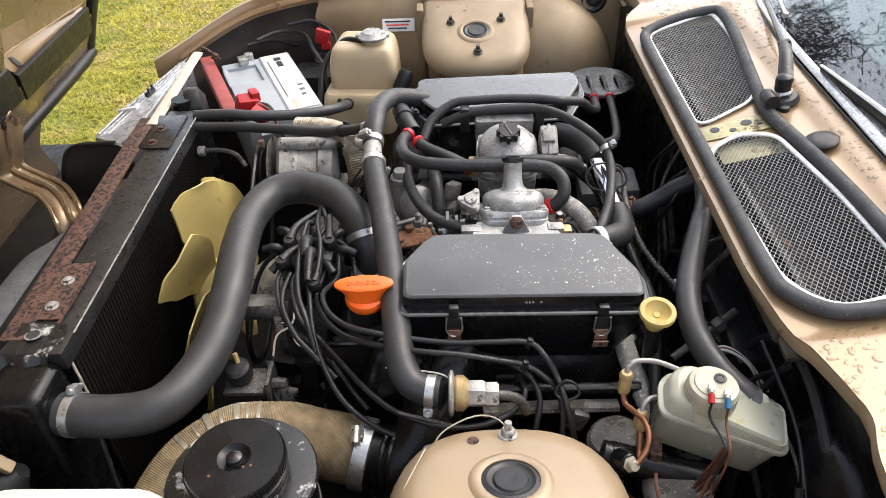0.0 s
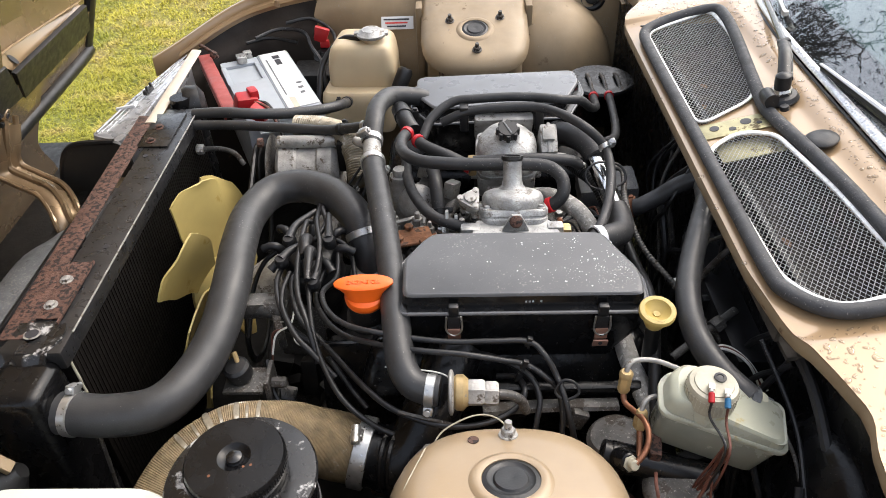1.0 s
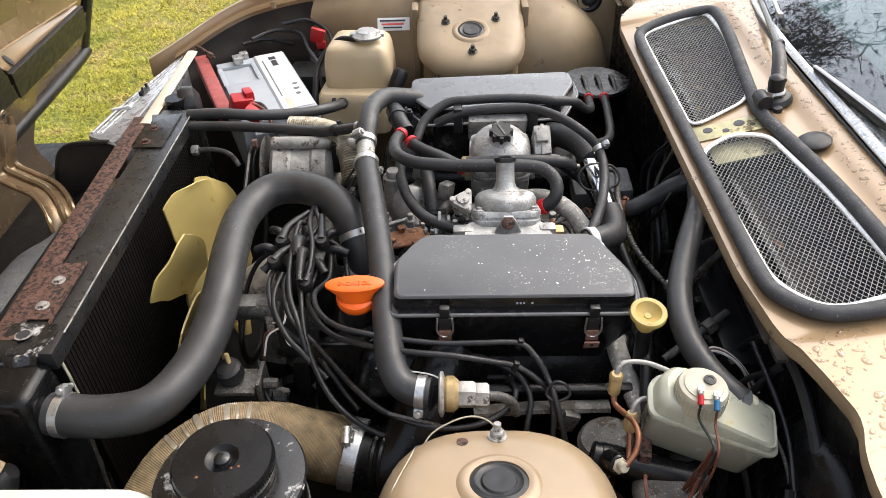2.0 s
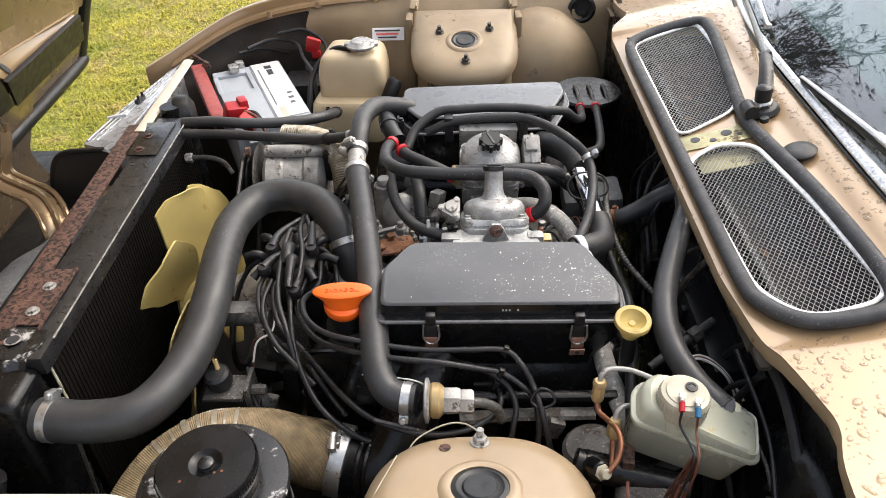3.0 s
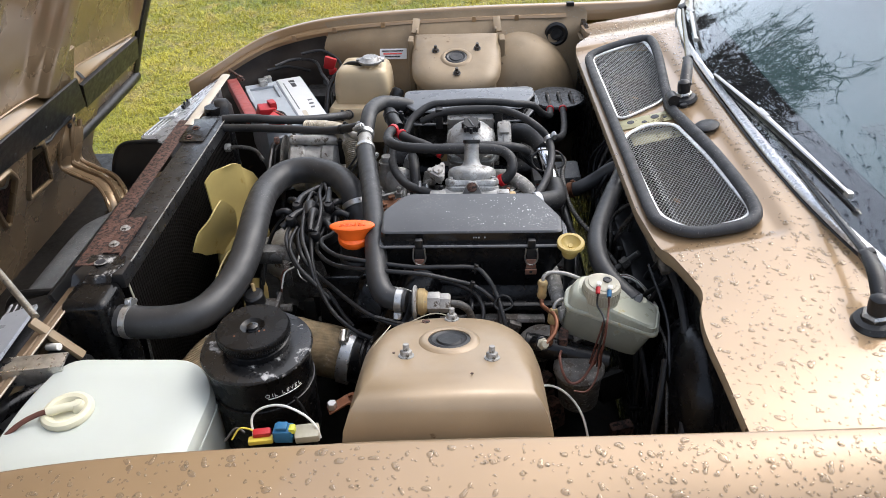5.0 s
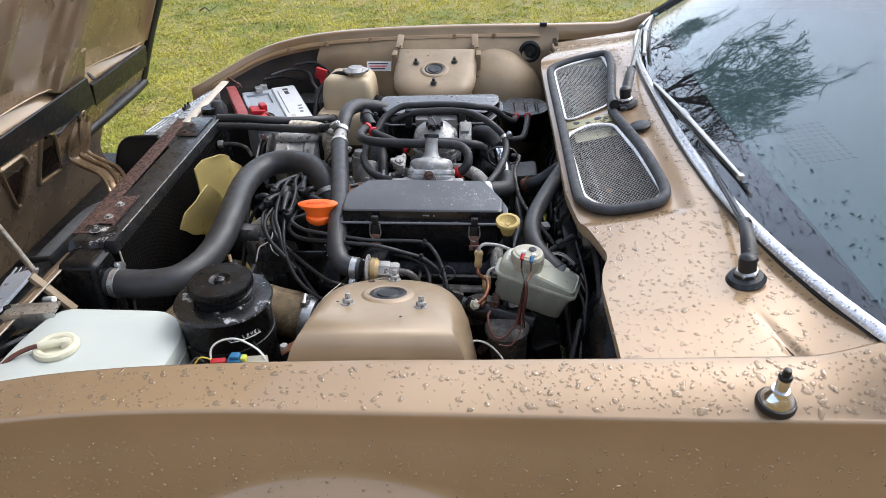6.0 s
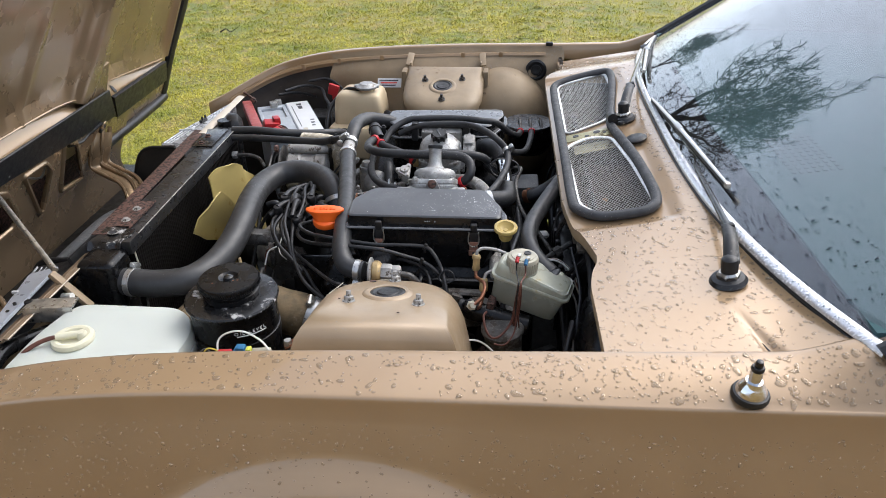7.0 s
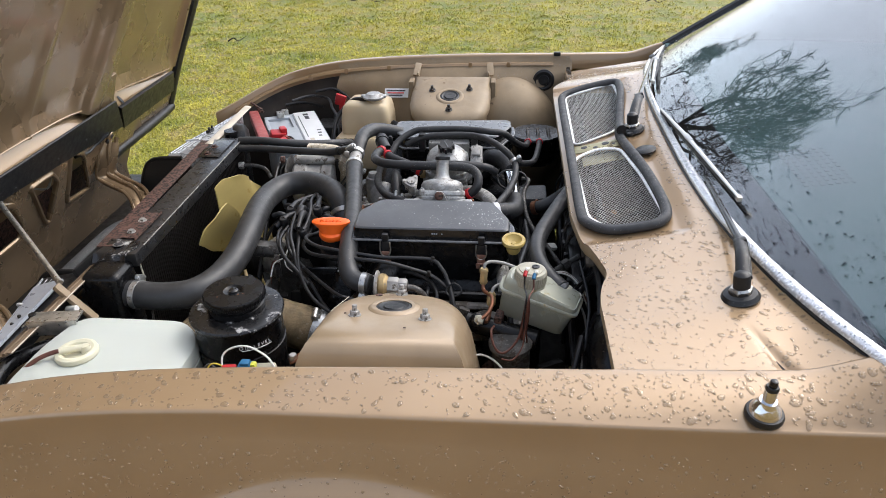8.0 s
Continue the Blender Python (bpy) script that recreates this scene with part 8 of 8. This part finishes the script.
for k in range(16):
    y0 = rng2.uniform(0.55, 1.15)
    solo("bulkhead_cable", tube([(0.385, y0, 0.78), (0.375 - rng2.uniform(0, 0.03), y0 + rng2.uniform(-0.04, 0.04), 0.71), (0.372 - rng2.uniform(0, 0.02), y0 + rng2.uniform(-0.10, 0.06), 0.62), (0.36, y0 + rng2.uniform(-0.14, 0.08), 0.50)], rng2.uniform(0.002, 0.006), 8), ("lead", "plastic", "lead", "grime")[k % 4], "black cable hanging on the bulkhead", "cable", "bulkhead cables")
bl = thing("bulkhead_blower", "black plastic heater box on the bulkhead", "heater box", (0.38, 0.75, 0.55))
part("box", box((0.05, 0.28, 0.20), (0.378, 0.76, 0.62), 0.012), "plastic", bl)
for k in range(5):
    part("rib", box((0.010, 0.012, 0.17), (0.350, 0.66 + 0.05 * k, 0.63), 0.003, (8, 0, 0)), "plastic", bl)
solo("throttle_rod", merge(rod((0.280, 0.648, 0.700), (0.372, 0.700, 0.735), 0.0055, 12), hexnut((0.338, 0.680, 0.722), 0.011, 0.016, (0.8, 0.45, 0.3))), "grime", "dull steel throttle rod with a lock nut", "throttle rod")
solo("white_tag", box((0.022, 0.016, 0.010), (0.322, 0.790, 0.705), 0.003, (20, 10, 30)), "wire_w", "small white plastic connector", "connector")

# ---------------------------------------------------------------- near front corner
wash = thing("washer_bottle", "milky white plastic washer bottle with a cream cap", "washer bottle", (-0.42, 0.33, 0.50))
WB = rounded([(-0.552, 0.238), (-0.285, 0.238), (-0.280, 0.390), (-0.325, 0.452), (-0.528, 0.454), (-0.550, 0.36)], 0.034, 6)


def wring(k, z):
    c = Vector((-0.415, 0.335))
    return [(c.x + (p.x - c.x) * k, c.y + (p.y - c.y) * k, z) for p in WB]


part("body", loft([wring(0.97, 0.50), wring(1.0, 0.51), wring(1.0, 0.704), wring(0.99, 0.716), wring(0.965, 0.7235), wring(0.92, 0.7265), wring(0.6, 0.7275)]), "white", wash)
part("mould_line", tube([(p[0], p[1], 0.700) for p in wring(1.002, 0.7)], 0.0016, 6, 1, True), "white", wash)
wc = part("cap", lathe([(0.031, 0), (0.0335, 0.002), (0.0345, 0.006), (0.0325, 0.0105), (0.0275, 0.0125), (0.0225, 0.0110), (0.0200, 0.0070), (0.0185, 0.0040), (0, 0.0035)], 44, pose(-0.470, 0.338, 0.726)), "cream", wash, "round cream plastic cap")
part("spout", merge(lathe([(0.0090, 0), (0.0088, 0.010), (0.0065, 0.014), (0, 0.0145)], 20, pose(-0.457, 0.344, 0.7285)), tube([(-0.457, 0.344, 0.7375), (-0.472, 0.337, 0.7395), (-0.492, 0.328, 0.7400)], 0.0062, 12)), "cream", wc, "stubby cream hose spout")
part("washer_hose", tube([(-0.486, 0.331, 0.740), (-0.502, 0.325, 0.7395), (-0.526, 0.312, 0.732), (-0.550, 0.294, 0.714), (-0.57, 0.27, 0.690)], 0.0038, 10), "wire_b", wash, "thin brown washer hose")
lb = solo("lamp_bracket", merge(box((0.085, 0.030, 0.004), (-0.560, 0.432, 0.735), 0.001, (0, 0, 8)), box((0.085, 0.004, 0.030), (-0.560, 0.4165, 0.722), 0.001, (0, 0, 8)), box((0.03, 0.03, 0.003), (-0.605, 0.43, 0.728), 0.001, (0, -30, 0))), "steel", "bent grey steel bracket above the washer bottle", "bracket")
part("bracket_bolt", hexnut((-0.603, 0.432, 0.733), 0.007, 0.006), "dark", lb)
solo("white_pin", rod((-0.585, 0.500, 0.705), (-0.560, 0.492, 0.712), 0.006, 12), "wire_w", "small white plastic pin on the rail", "pin")
lm = thing("side_lamp_loom", "black lamp wiring and bulb holder beside the radiator", "bulb holder", (-0.54, 0.50, 0.62))
part("holder", lathe([(0.022, 0), (0.026, 0.01), (0.026, 0.03), (0.018, 0.04), (0.010, 0.05)], 24, along((-0.575, 0.50, 0.640), (-0.52, 0.52, 0.675))), "plastic", lm)
part("loom", tube([(-0.57, 0.47, 0.66), (-0.60, 0.40, 0.68), (-0.60, 0.33, 0.70), (-0.59, 0.27, 0.69), (-0.57, 0.22, 0.66)], 0.013, 10), "black", lm)

pot = thing("power_steering_reservoir", "glossy black oil reservoir with chipped rim and printed level mark", "oil reservoir", (-0.218, 0.420, 0.56))
PX = (-0.226, 0.430)
part("can", lathe([(0.071, 0), (0.0735, 0.006), (0.0735, 0.152), (0.0752, 0.157), (0.0752, 0.161)], 56, pose(PX[0], PX[1], 0.602)), "black", pot)
part("rim", lathe([(0.0750, 0), (0.0785, 0.002), (0.0792, 0.005), (0.0775, 0.008), (0.066, 0.0098), (0.048, 0.0110)], 56, pose(PX[0], PX[1], 0.760)), "chipped", pot, "black rim with flaked silver patches")
pl = part("lid", lathe([(0.0480, 0), (0.0480, 0.008), (0.0450, 0.010), (0.0450, 0.013), (0.0500, 0.0155), (0.0508, 0.017), (0.0508, 0.027), (0.0490, 0.0300), (0.017, 0.0310), (0.013, 0.0280), (0.009, 0.027), (0.007, 0.0295), (0, 0.031)], 56, pose(PX[0], PX[1], 0.7725)), "black", pot, "black lid with knurled edge")
part("centre_bolt", lathe([(0.0085, 0), (0.008, 0.003), (0.005, 0.0050), (0, 0.0055)], 24, pose(PX[0], PX[1], 0.8005)), "black_worn", pl)
for dx, dy in ((0.012, -0.012), (0.019, -0.010), (-0.020, -0.022)):
    part("chip", lathe([(0.0018, 0), (0.0014, 0.0006), (0, 0.0007)], 8, pose(PX[0] + dx, PX[1] + dy, 0.8030)), "copper", pl)
for k in range(90):
    a = 2 * math.pi * k / 90
    part("knurl", box((0.0014, 0.0014, 0.008), (PX[0] + 0.0510 * math.cos(a), PX[1] + 0.0510 * math.sin(a), 0.7945), 0), "black", pl, flat=True)
part("strap", lathe([(0.0735, 0), (0.0752, 0.001), (0.0752, 0.017), (0.0735, 0.018)], 56, pose(PX[0], PX[1], 0.690)), "black", pot)


def curved_words(text, size, radius, height, start, slope):
    """Letters printed round the can, one after the other."""
    a = start
    for ch in text:
        if ch != " ":
            m = pose(PX[0], PX[1], 0) @ Matrix.Rotation(a, 4, "Z") @ pose(0, -radius, height + slope * (a - start)) @ pose(0, 0, 0, 90, 0, 0)
            words(ch, size, m, "paint_white", pot, "letter", 0.0002)
        a += size * (0.78 if ch not in "I " else 0.48) / radius


curved_words("OIL LEVEL", 0.0088, 0.0738, 0.734, 0.36, -0.004)
part("level_line", tube([(PX[0] + 0.0738 * math.sin(a), PX[1] - 0.0738 * math.cos(a), 0.7285 - 0.004 * (a - 0.36)) for a in [0.36 + 0.036 * k for k in range(21)]], 0.0007, 6, 1), "paint_white", pot)
part("side_stay", tube([(-0.168, 0.375, 0.72), (-0.158, 0.372, 0.700), (-0.150, 0.370, 0.665), (-0.146, 0.37, 0.62)], 0.0022, 6), "plastic", pot)

duct = thing("air_duct", "tan corrugated paper and foil air duct with a steel clamp", "air duct", (-0.34, 0.50, 0.55))
DUCT = [(-0.372, 0.400, 0.570), (-0.370, 0.455, 0.610), (-0.346, 0.516, 0.640), (-0.298, 0.562, 0.652), (-0.238, 0.575, 0.648), (-0.180, 0.570, 0.638), (-0.125, 0.560, 0.628)]
part("corrugated_tube", tube(DUCT, lambda t: 0.0435 + 0.0005 * math.sin(t * 1250) + 0.0005 * math.sin(t * 37), 32, 200), "paper", duct)
DPATH = spline(DUCT, 40)
for k, share in enumerate((0.40, 0.445, 0.48, 0.515, 0.555, 0.585, 0.62)):
    q = int(share * (len(DPATH) - 1))
    c, ax = DPATH[q], (DPATH[q + 1] - DPATH[q - 1]).normalized()
    side = ax.cross(Vector((0, 0, 1))).normalized()
    top = side.cross(ax)
    wide = (0.004, 0.0025, 0.006, 0.003, 0.005, 0.0025, 0.0035)[k]
    arc = (1.2, 0.8, 1.5, 1.0, 1.35, 0.7, 1.1)[k]
    part("foil_streak", sheet(lambda u, v: c + ax * (wide * (v - 0.5) * (0.5 + math.sin(u * 3.14))) + (top * math.cos(arc * (u - 0.62)) + side * math.sin(arc * (u - 0.62))) * 0.0448, 18, 2, 0.0003), "sleeve", duct, "worn bright foil streak")
dv = (Vector(DUCT[-1]) - Vector(DUCT[-2])).normalized()
dband = part("clamp_band", lathe([(0.0450, -0.010), (0.0468, -0.009), (0.0468, 0.009), (0.0450, 0.010)], 44, along(Vector(DUCT[-1]), Vector(DUCT[-1]) + dv)), "clip", duct, "bright steel clamp band")
part("clamp_screw", merge(rod((-0.128, 0.560, 0.683), (-0.128, 0.538, 0.676), 0.0062, 20), box((0.016, 0.016, 0.008), (-0.127, 0.552, 0.675), 0.002, (-16, 0, 0)), box((0.001, 0.002, 0.010), (-0.128, 0.5375, 0.676), 0)), "steel", dband)
air = thing("intake_trunk", "glossy black moulded intake trunking", "air duct", (-0.09, 0.52, 0.55))
part("trunk", tube([(-0.125, 0.560, 0.628), (-0.105, 0.556, 0.626), (-0.080, 0.545, 0.628), (-0.055, 0.56, 0.645), (-0.030, 0.60, 0.68), (0.0, 0.66, 0.72)], lambda t: 0.0425 - 0.006 * t, 28, 8), "black", air)
for a in (0.25, 0.40):
    p = Vector((-0.105, 0.556, 0.626)).lerp(Vector((-0.072, 0.545, 0.630)), a * 2)
    part("bead", lathe([(0.0432, -0.003), (0.0450, 0.0), (0.0432, 0.003)], 36, along(p, p + Vector((0.95, -0.25, 0.1)))), "black", air)
part("tin_bracket", box((0.070, 0.004, 0.020), (-0.040, 0.548, 0.708), 0.001, (30, 12, -8)), "grime", air, "dull metal strap")
solo("steel_sleeve", tube([(-0.055, 0.500, 0.60), (-0.05, 0.505, 0.66), (-0.03, 0.51, 0.69)], 0.016, 16), "alloy_dull", "dull metal sleeve beside the strut tower", "metal sleeve")

# connectors tucked behind the wing
cn = thing("wiring_connectors", "red, blue and yellow wiring connectors behind the wing", "wiring connector", (-0.17, 0.25, 0.70))
part("white_plug", box((0.030, 0.020, 0.014), (-0.122, 0.260, 0.774), 0.003, (10, 0, 8)), "lid", cn)
part("blue_relay", merge(box((0.024, 0.018, 0.018), (-0.150, 0.258, 0.777), 0.003), box((0.014, 0.012, 0.006), (-0.151, 0.258, 0.788), 0.002)), "blue", cn)
part("yellow_cap", box((0.008, 0.010, 0.008), (-0.138, 0.256, 0.786), 0.002), "green", cn)
part("red_plug", box((0.022, 0.011, 0.008), (-0.177, 0.258, 0.777), 0.003, (0, 0, 8)), "red", cn)
part("yellow_plug", box((0.030, 0.010, 0.007), (-0.178, 0.252, 0.771), 0.002, (0, 0, 8)), "wire_y", cn)
part("white_wire", tube([(-0.190, 0.262, 0.766), (-0.192, 0.275, 0.785), (-0.178, 0.280, 0.797), (-0.152, 0.278, 0.803), (-0.124, 0.270, 0.794), (-0.110, 0.262, 0.782), (-0.106, 0.258, 0.768)], 0.0015, 8), "wire_w", cn)
part("yellow_wire", tube([(-0.215, 0.255, 0.768), (-0.205, 0.262, 0.780), (-0.190, 0.260, 0.780), (-0.182, 0.256, 0.773)], 0.0012, 8), "wire_y", cn)
part("grey_wire", tube([(-0.225, 0.258, 0.763), (-0.212, 0.266, 0.776), (-0.200, 0.262, 0.773)], 0.0015, 8), "grime", cn)
lug = solo("earth_strap_lug", merge(box((0.032, 0.016, 0.003), (-0.100, 0.345, 0.735), 0.001, (0, -20, 25)), lathe([(0.010, 0), (0.010, 0.003), (0.005, 0.003), (0.005, 0)], 20, pose(-0.084, 0.352, 0.738, 0, -20, 0))), "copper", "coppery earth lug bolted to the inner wing", "earth lug")
part("lug_bolt", hexnut((-0.108, 0.342, 0.732), 0.007, 0.010), "steel", lug)

# ---------------------------------------------------------------- bare tree across the lawn, mirrored in the glass
def bare_tree(at, trunk, crown, seed):
    """A leafless tree: a tall trunk that leans a little, forking again and again into crooked twigs."""
    r = random.Random(seed)
    bm = bmesh.new()

    def limb(p, d, length, rad, depth):
        pts = [p]
        q, dd = p.copy(), d.copy()
        n = 5
        crook = 0.10 if depth == 0 else 0.30 + 0.06 * depth
        for _ in range(n):
            dd = (dd + Vector((r.uniform(-0.8, 1.0), r.uniform(-1, 1), r.uniform(-0.8, 0.9))) * crook).normalized()
            q = q + dd * (length / n)
            pts.append(q.copy())
        seg = 7 if depth < 2 else 4 if depth < 4 else 3
        prev = None
        for i, c in enumerate(pts):
            t = (pts[min(i + 1, n)] - pts[max(i - 1, 0)]).normalized()
            s = t.cross(Vector((0.31, 0.2, 0.93))).normalized()
            u = s.cross(t)
            rr = max(0.0105, rad * (1 - 0.4 * i / n))
            ring = [bm.verts.new(c + s * rr * math.cos(6.2832 * k / seg) + u * rr * math.sin(6.2832 * k / seg)) for k in range(seg)]
            if prev:
                for k in range(seg):
                    bm.faces.new((prev[k], prev[(k + 1) % seg], ring[(k + 1) % seg], ring[k]))
            prev = ring
        if depth >= 6:
            return
        for k in range(5 if depth == 0 else 4 if depth < 3 else 3):
            i = n if k < 2 else r.randrange(3 if depth == 0 else 1, n + 1)
            side = Vector((r.uniform(-1, 1), r.uniform(-1, 1), r.uniform(-0.35, 0.7))).normalized()
            nd = (dd * (0.9 if k == 0 else 0.6) + side * (0.45 if k == 0 else 0.85)).normalized()
            grow = crown * r.uniform(0.30, 0.40) if depth == 0 else length * r.uniform(0.58, 0.82)
            limb(pts[i], nd, grow, rad * (0.62 if k == 0 else 0.50), depth + 1)
    limb(Vector(at), Vector((0.02, 0, 1)).normalized(), trunk, 0.135, 0)
    bm.transform(Matrix.Translation(at) @ Matrix.Diagonal((0.80, 1.0, 1.0, 1.0)) @ Matrix.Translation(-Vector(at)))
    return bm


for at, trunk, crown, seed in (((-2.15, 14.0), 5.4, 3.9, 4), ((-1.95, 21.0), 4.9, 2.6, 9)):
    tree = thing("tree", "bare dark winter tree standing across the lawn", "tree", (*at, 0.0), "bare trees")
    part("branches", bare_tree((*at, -0.05), trunk, crown, seed), "bark", tree, "leafless tangle of dark branches", flat=True)


# ---------------------------------------------------------------- rain
def drops(place, normal, n, seed, sizes, name, label, keep=None, material="beads"):
    """Beads of water: low, uneven domes scattered on a surface."""
    r = random.Random(seed)
    vs, fs = [], []
    done = 0
    taken = []
    while done < n:
        u, v = r.random(), r.random()
        p = place(u, v)
        if keep and not keep(p):
            done += 1
            continue
        size = sizes[0] * (sizes[1] / sizes[0]) ** (r.random() ** 2.6)
        if any((p - q).length < (size + s) * 1.15 for q, s in taken[-400:]):
            done += 1
            continue
        taken.append((p, size))
        nn = normal(p)
        a = nn.cross(Vector((0.3, 1, 0.2))).normalized()
        b = nn.cross(a)
        seg, base = (12, len(vs)) if size > 0.002 else (8, len(vs))
        ph, sk, st = r.uniform(0, 6.28), r.uniform(0.05, 0.36), r.uniform(1.0, 1.3)
        turn = r.uniform(0, 6.28)
        flat = 0.70 - 0.36 * smooth(0.0015, 0.006, size)
        for rr, h in ((1.0, -0.10), (0.96, 0.20 * flat), (0.76, 0.42 * flat), (0.40, 0.51 * flat)):
            for k in range(seg):
                t = 6.2832 * k / seg
                w = 1 + sk * math.cos(2 * t + ph) + 0.5 * sk * math.cos(3 * t + 2 * ph)
                x, y = math.cos(t) * w * st, math.sin(t) * w / st
                x, y = x * math.cos(turn) - y * math.sin(turn), x * math.sin(turn) + y * math.cos(turn)
                vs.append(p + (a * x + b * y) * (size * rr) + nn * (h * size))
        vs.append(p + nn * (0.53 * flat * size))
        for ring in range(3):
            for k in range(seg):
                q = base + ring * seg
                fs.append((q + k, q + (k + 1) % seg, q + seg + (k + 1) % seg, q + seg + k))
        for k in range(seg):
            fs.append((base + 3 * seg + k, base + 3 * seg + (k + 1) % seg, base + 4 * seg))
        done += 1
    me = bpy.data.meshes.new(name)
    me.from_pydata([tuple(v) for v in vs], [], fs)
    me.polygons.foreach_set("use_smooth", [True] * len(me.polygons))
    me.materials.append(M[material])
    tagged(new(name, me), label, "water drops", "", "stuff")


def scuttle_normal(p):
    e = 0.004
    zx = (scuttle_height(p.x + e, p.y) - scuttle_height(p.x - e, p.y)) / (2 * e)
    zy = (scuttle_height(p.x, p.y + e) - scuttle_height(p.x, p.y - e)) / (2 * e)
    return Vector((-zx, -zy, 1)).normalized()


def clear_of_vents(p):
    return not (0.345 < p.x < 0.522 and 0.535 < p.y < 1.39) and math.hypot(p.x - 0.557, p.y - 0.330) > 0.030


drops(scuttle_point, scuttle_normal, 3600, 21, (0.0012, 0.0054), "raindrops", "clear raindrops beaded on the gold scuttle panel", clear_of_vents)


def wing_top(u, v):
    x = -0.55 + 1.75 * u
    dy, zl = lip(x)
    oc = 0.866 - 0.045 * smooth(-0.35, -1.05, x)
    t = 0.06 + 0.88 * v
    return Vector((x, MID - (dy + 0.004 + (oc - dy - 0.004) * t), zl + (crest(x) - zl) * t * t + 0.001 * (1 - t) + 0.0003))


def wing_normal(p):
    e = 0.004
    x0, t0 = p.x, min(0.93, max(0.08, (MID - p.y - lip(p.x)[0] - 0.004) / (0.862 - lip(p.x)[0])))
    u, v = (x0 + 0.55) / 1.75, (t0 - 0.06) / 0.88
    a, b = wing_top(u + e, v) - wing_top(u - e, v), wing_top(u, v + e * 8) - wing_top(u, v - e * 8)
    n = a.cross(b).normalized()
    return n if n.z > 0 else -n


drops(wing_top, wing_normal, 2500, 22, (0.0013, 0.0060), "raindrops", "clear raindrops beaded along the gold wing", lambda p: math.hypot(p.x - 0.533, p.y - 0.113) > 0.032 and (p.x > 0.20 or math.sin(p.x * 911.0 + p.y * 1373.0) > 0.1))


def wing_side(u, v):
    x = -0.55 + 1.45 * u
    z = crest(x) - 0.035 - 0.13 * v
    z1 = crest(x) - 0.03
    oc = 0.866 - 0.045 * smooth(-0.35, -1.05, x)
    d = math.hypot(x - 0.03, z - 0.33)
    return Vector((x, MID - (oc + 0.009 + 0.048 * math.sin(min(1.25, (z1 - z) / 0.19) * 1.57) + 0.024 * smooth(0.435, 0.395, d) + 0.0006), z))


drops(wing_side, lambda p: Vector((0, -1, 0.12)).normalized(), 1500, 23, (0.0009, 0.0029), "raindrops", "small raindrops clinging to the wing's side", None, "water")


def glass_normal(p):
    return Vector((-0.50, 0, 0.866))


drops(lambda u, v: screen_point(u, 0.012 + 0.11 * v ** 1.3, 0.0015), glass_normal, 1500, 24, (0.0008, 0.0031), "raindrops", "raindrops beaded along the foot of the windscreen", None, "dome")
drops(lambda u, v: screen_point(u, 0.11 + 0.84 * v ** 1.5, 0.0015), glass_normal, 2600, 25, (0.0006, 0.0016), "raindrops", "fine raindrops scattered over the windscreen", None, "dome")
drops(lambda u, v: screen_point(0.02 + 0.6 * u, 0.002 + 0.006 * v, 0.0075), glass_normal, 420, 26, (0.0007, 0.0018), "raindrops", "raindrops beaded on the bright windscreen trim", None, "dome")
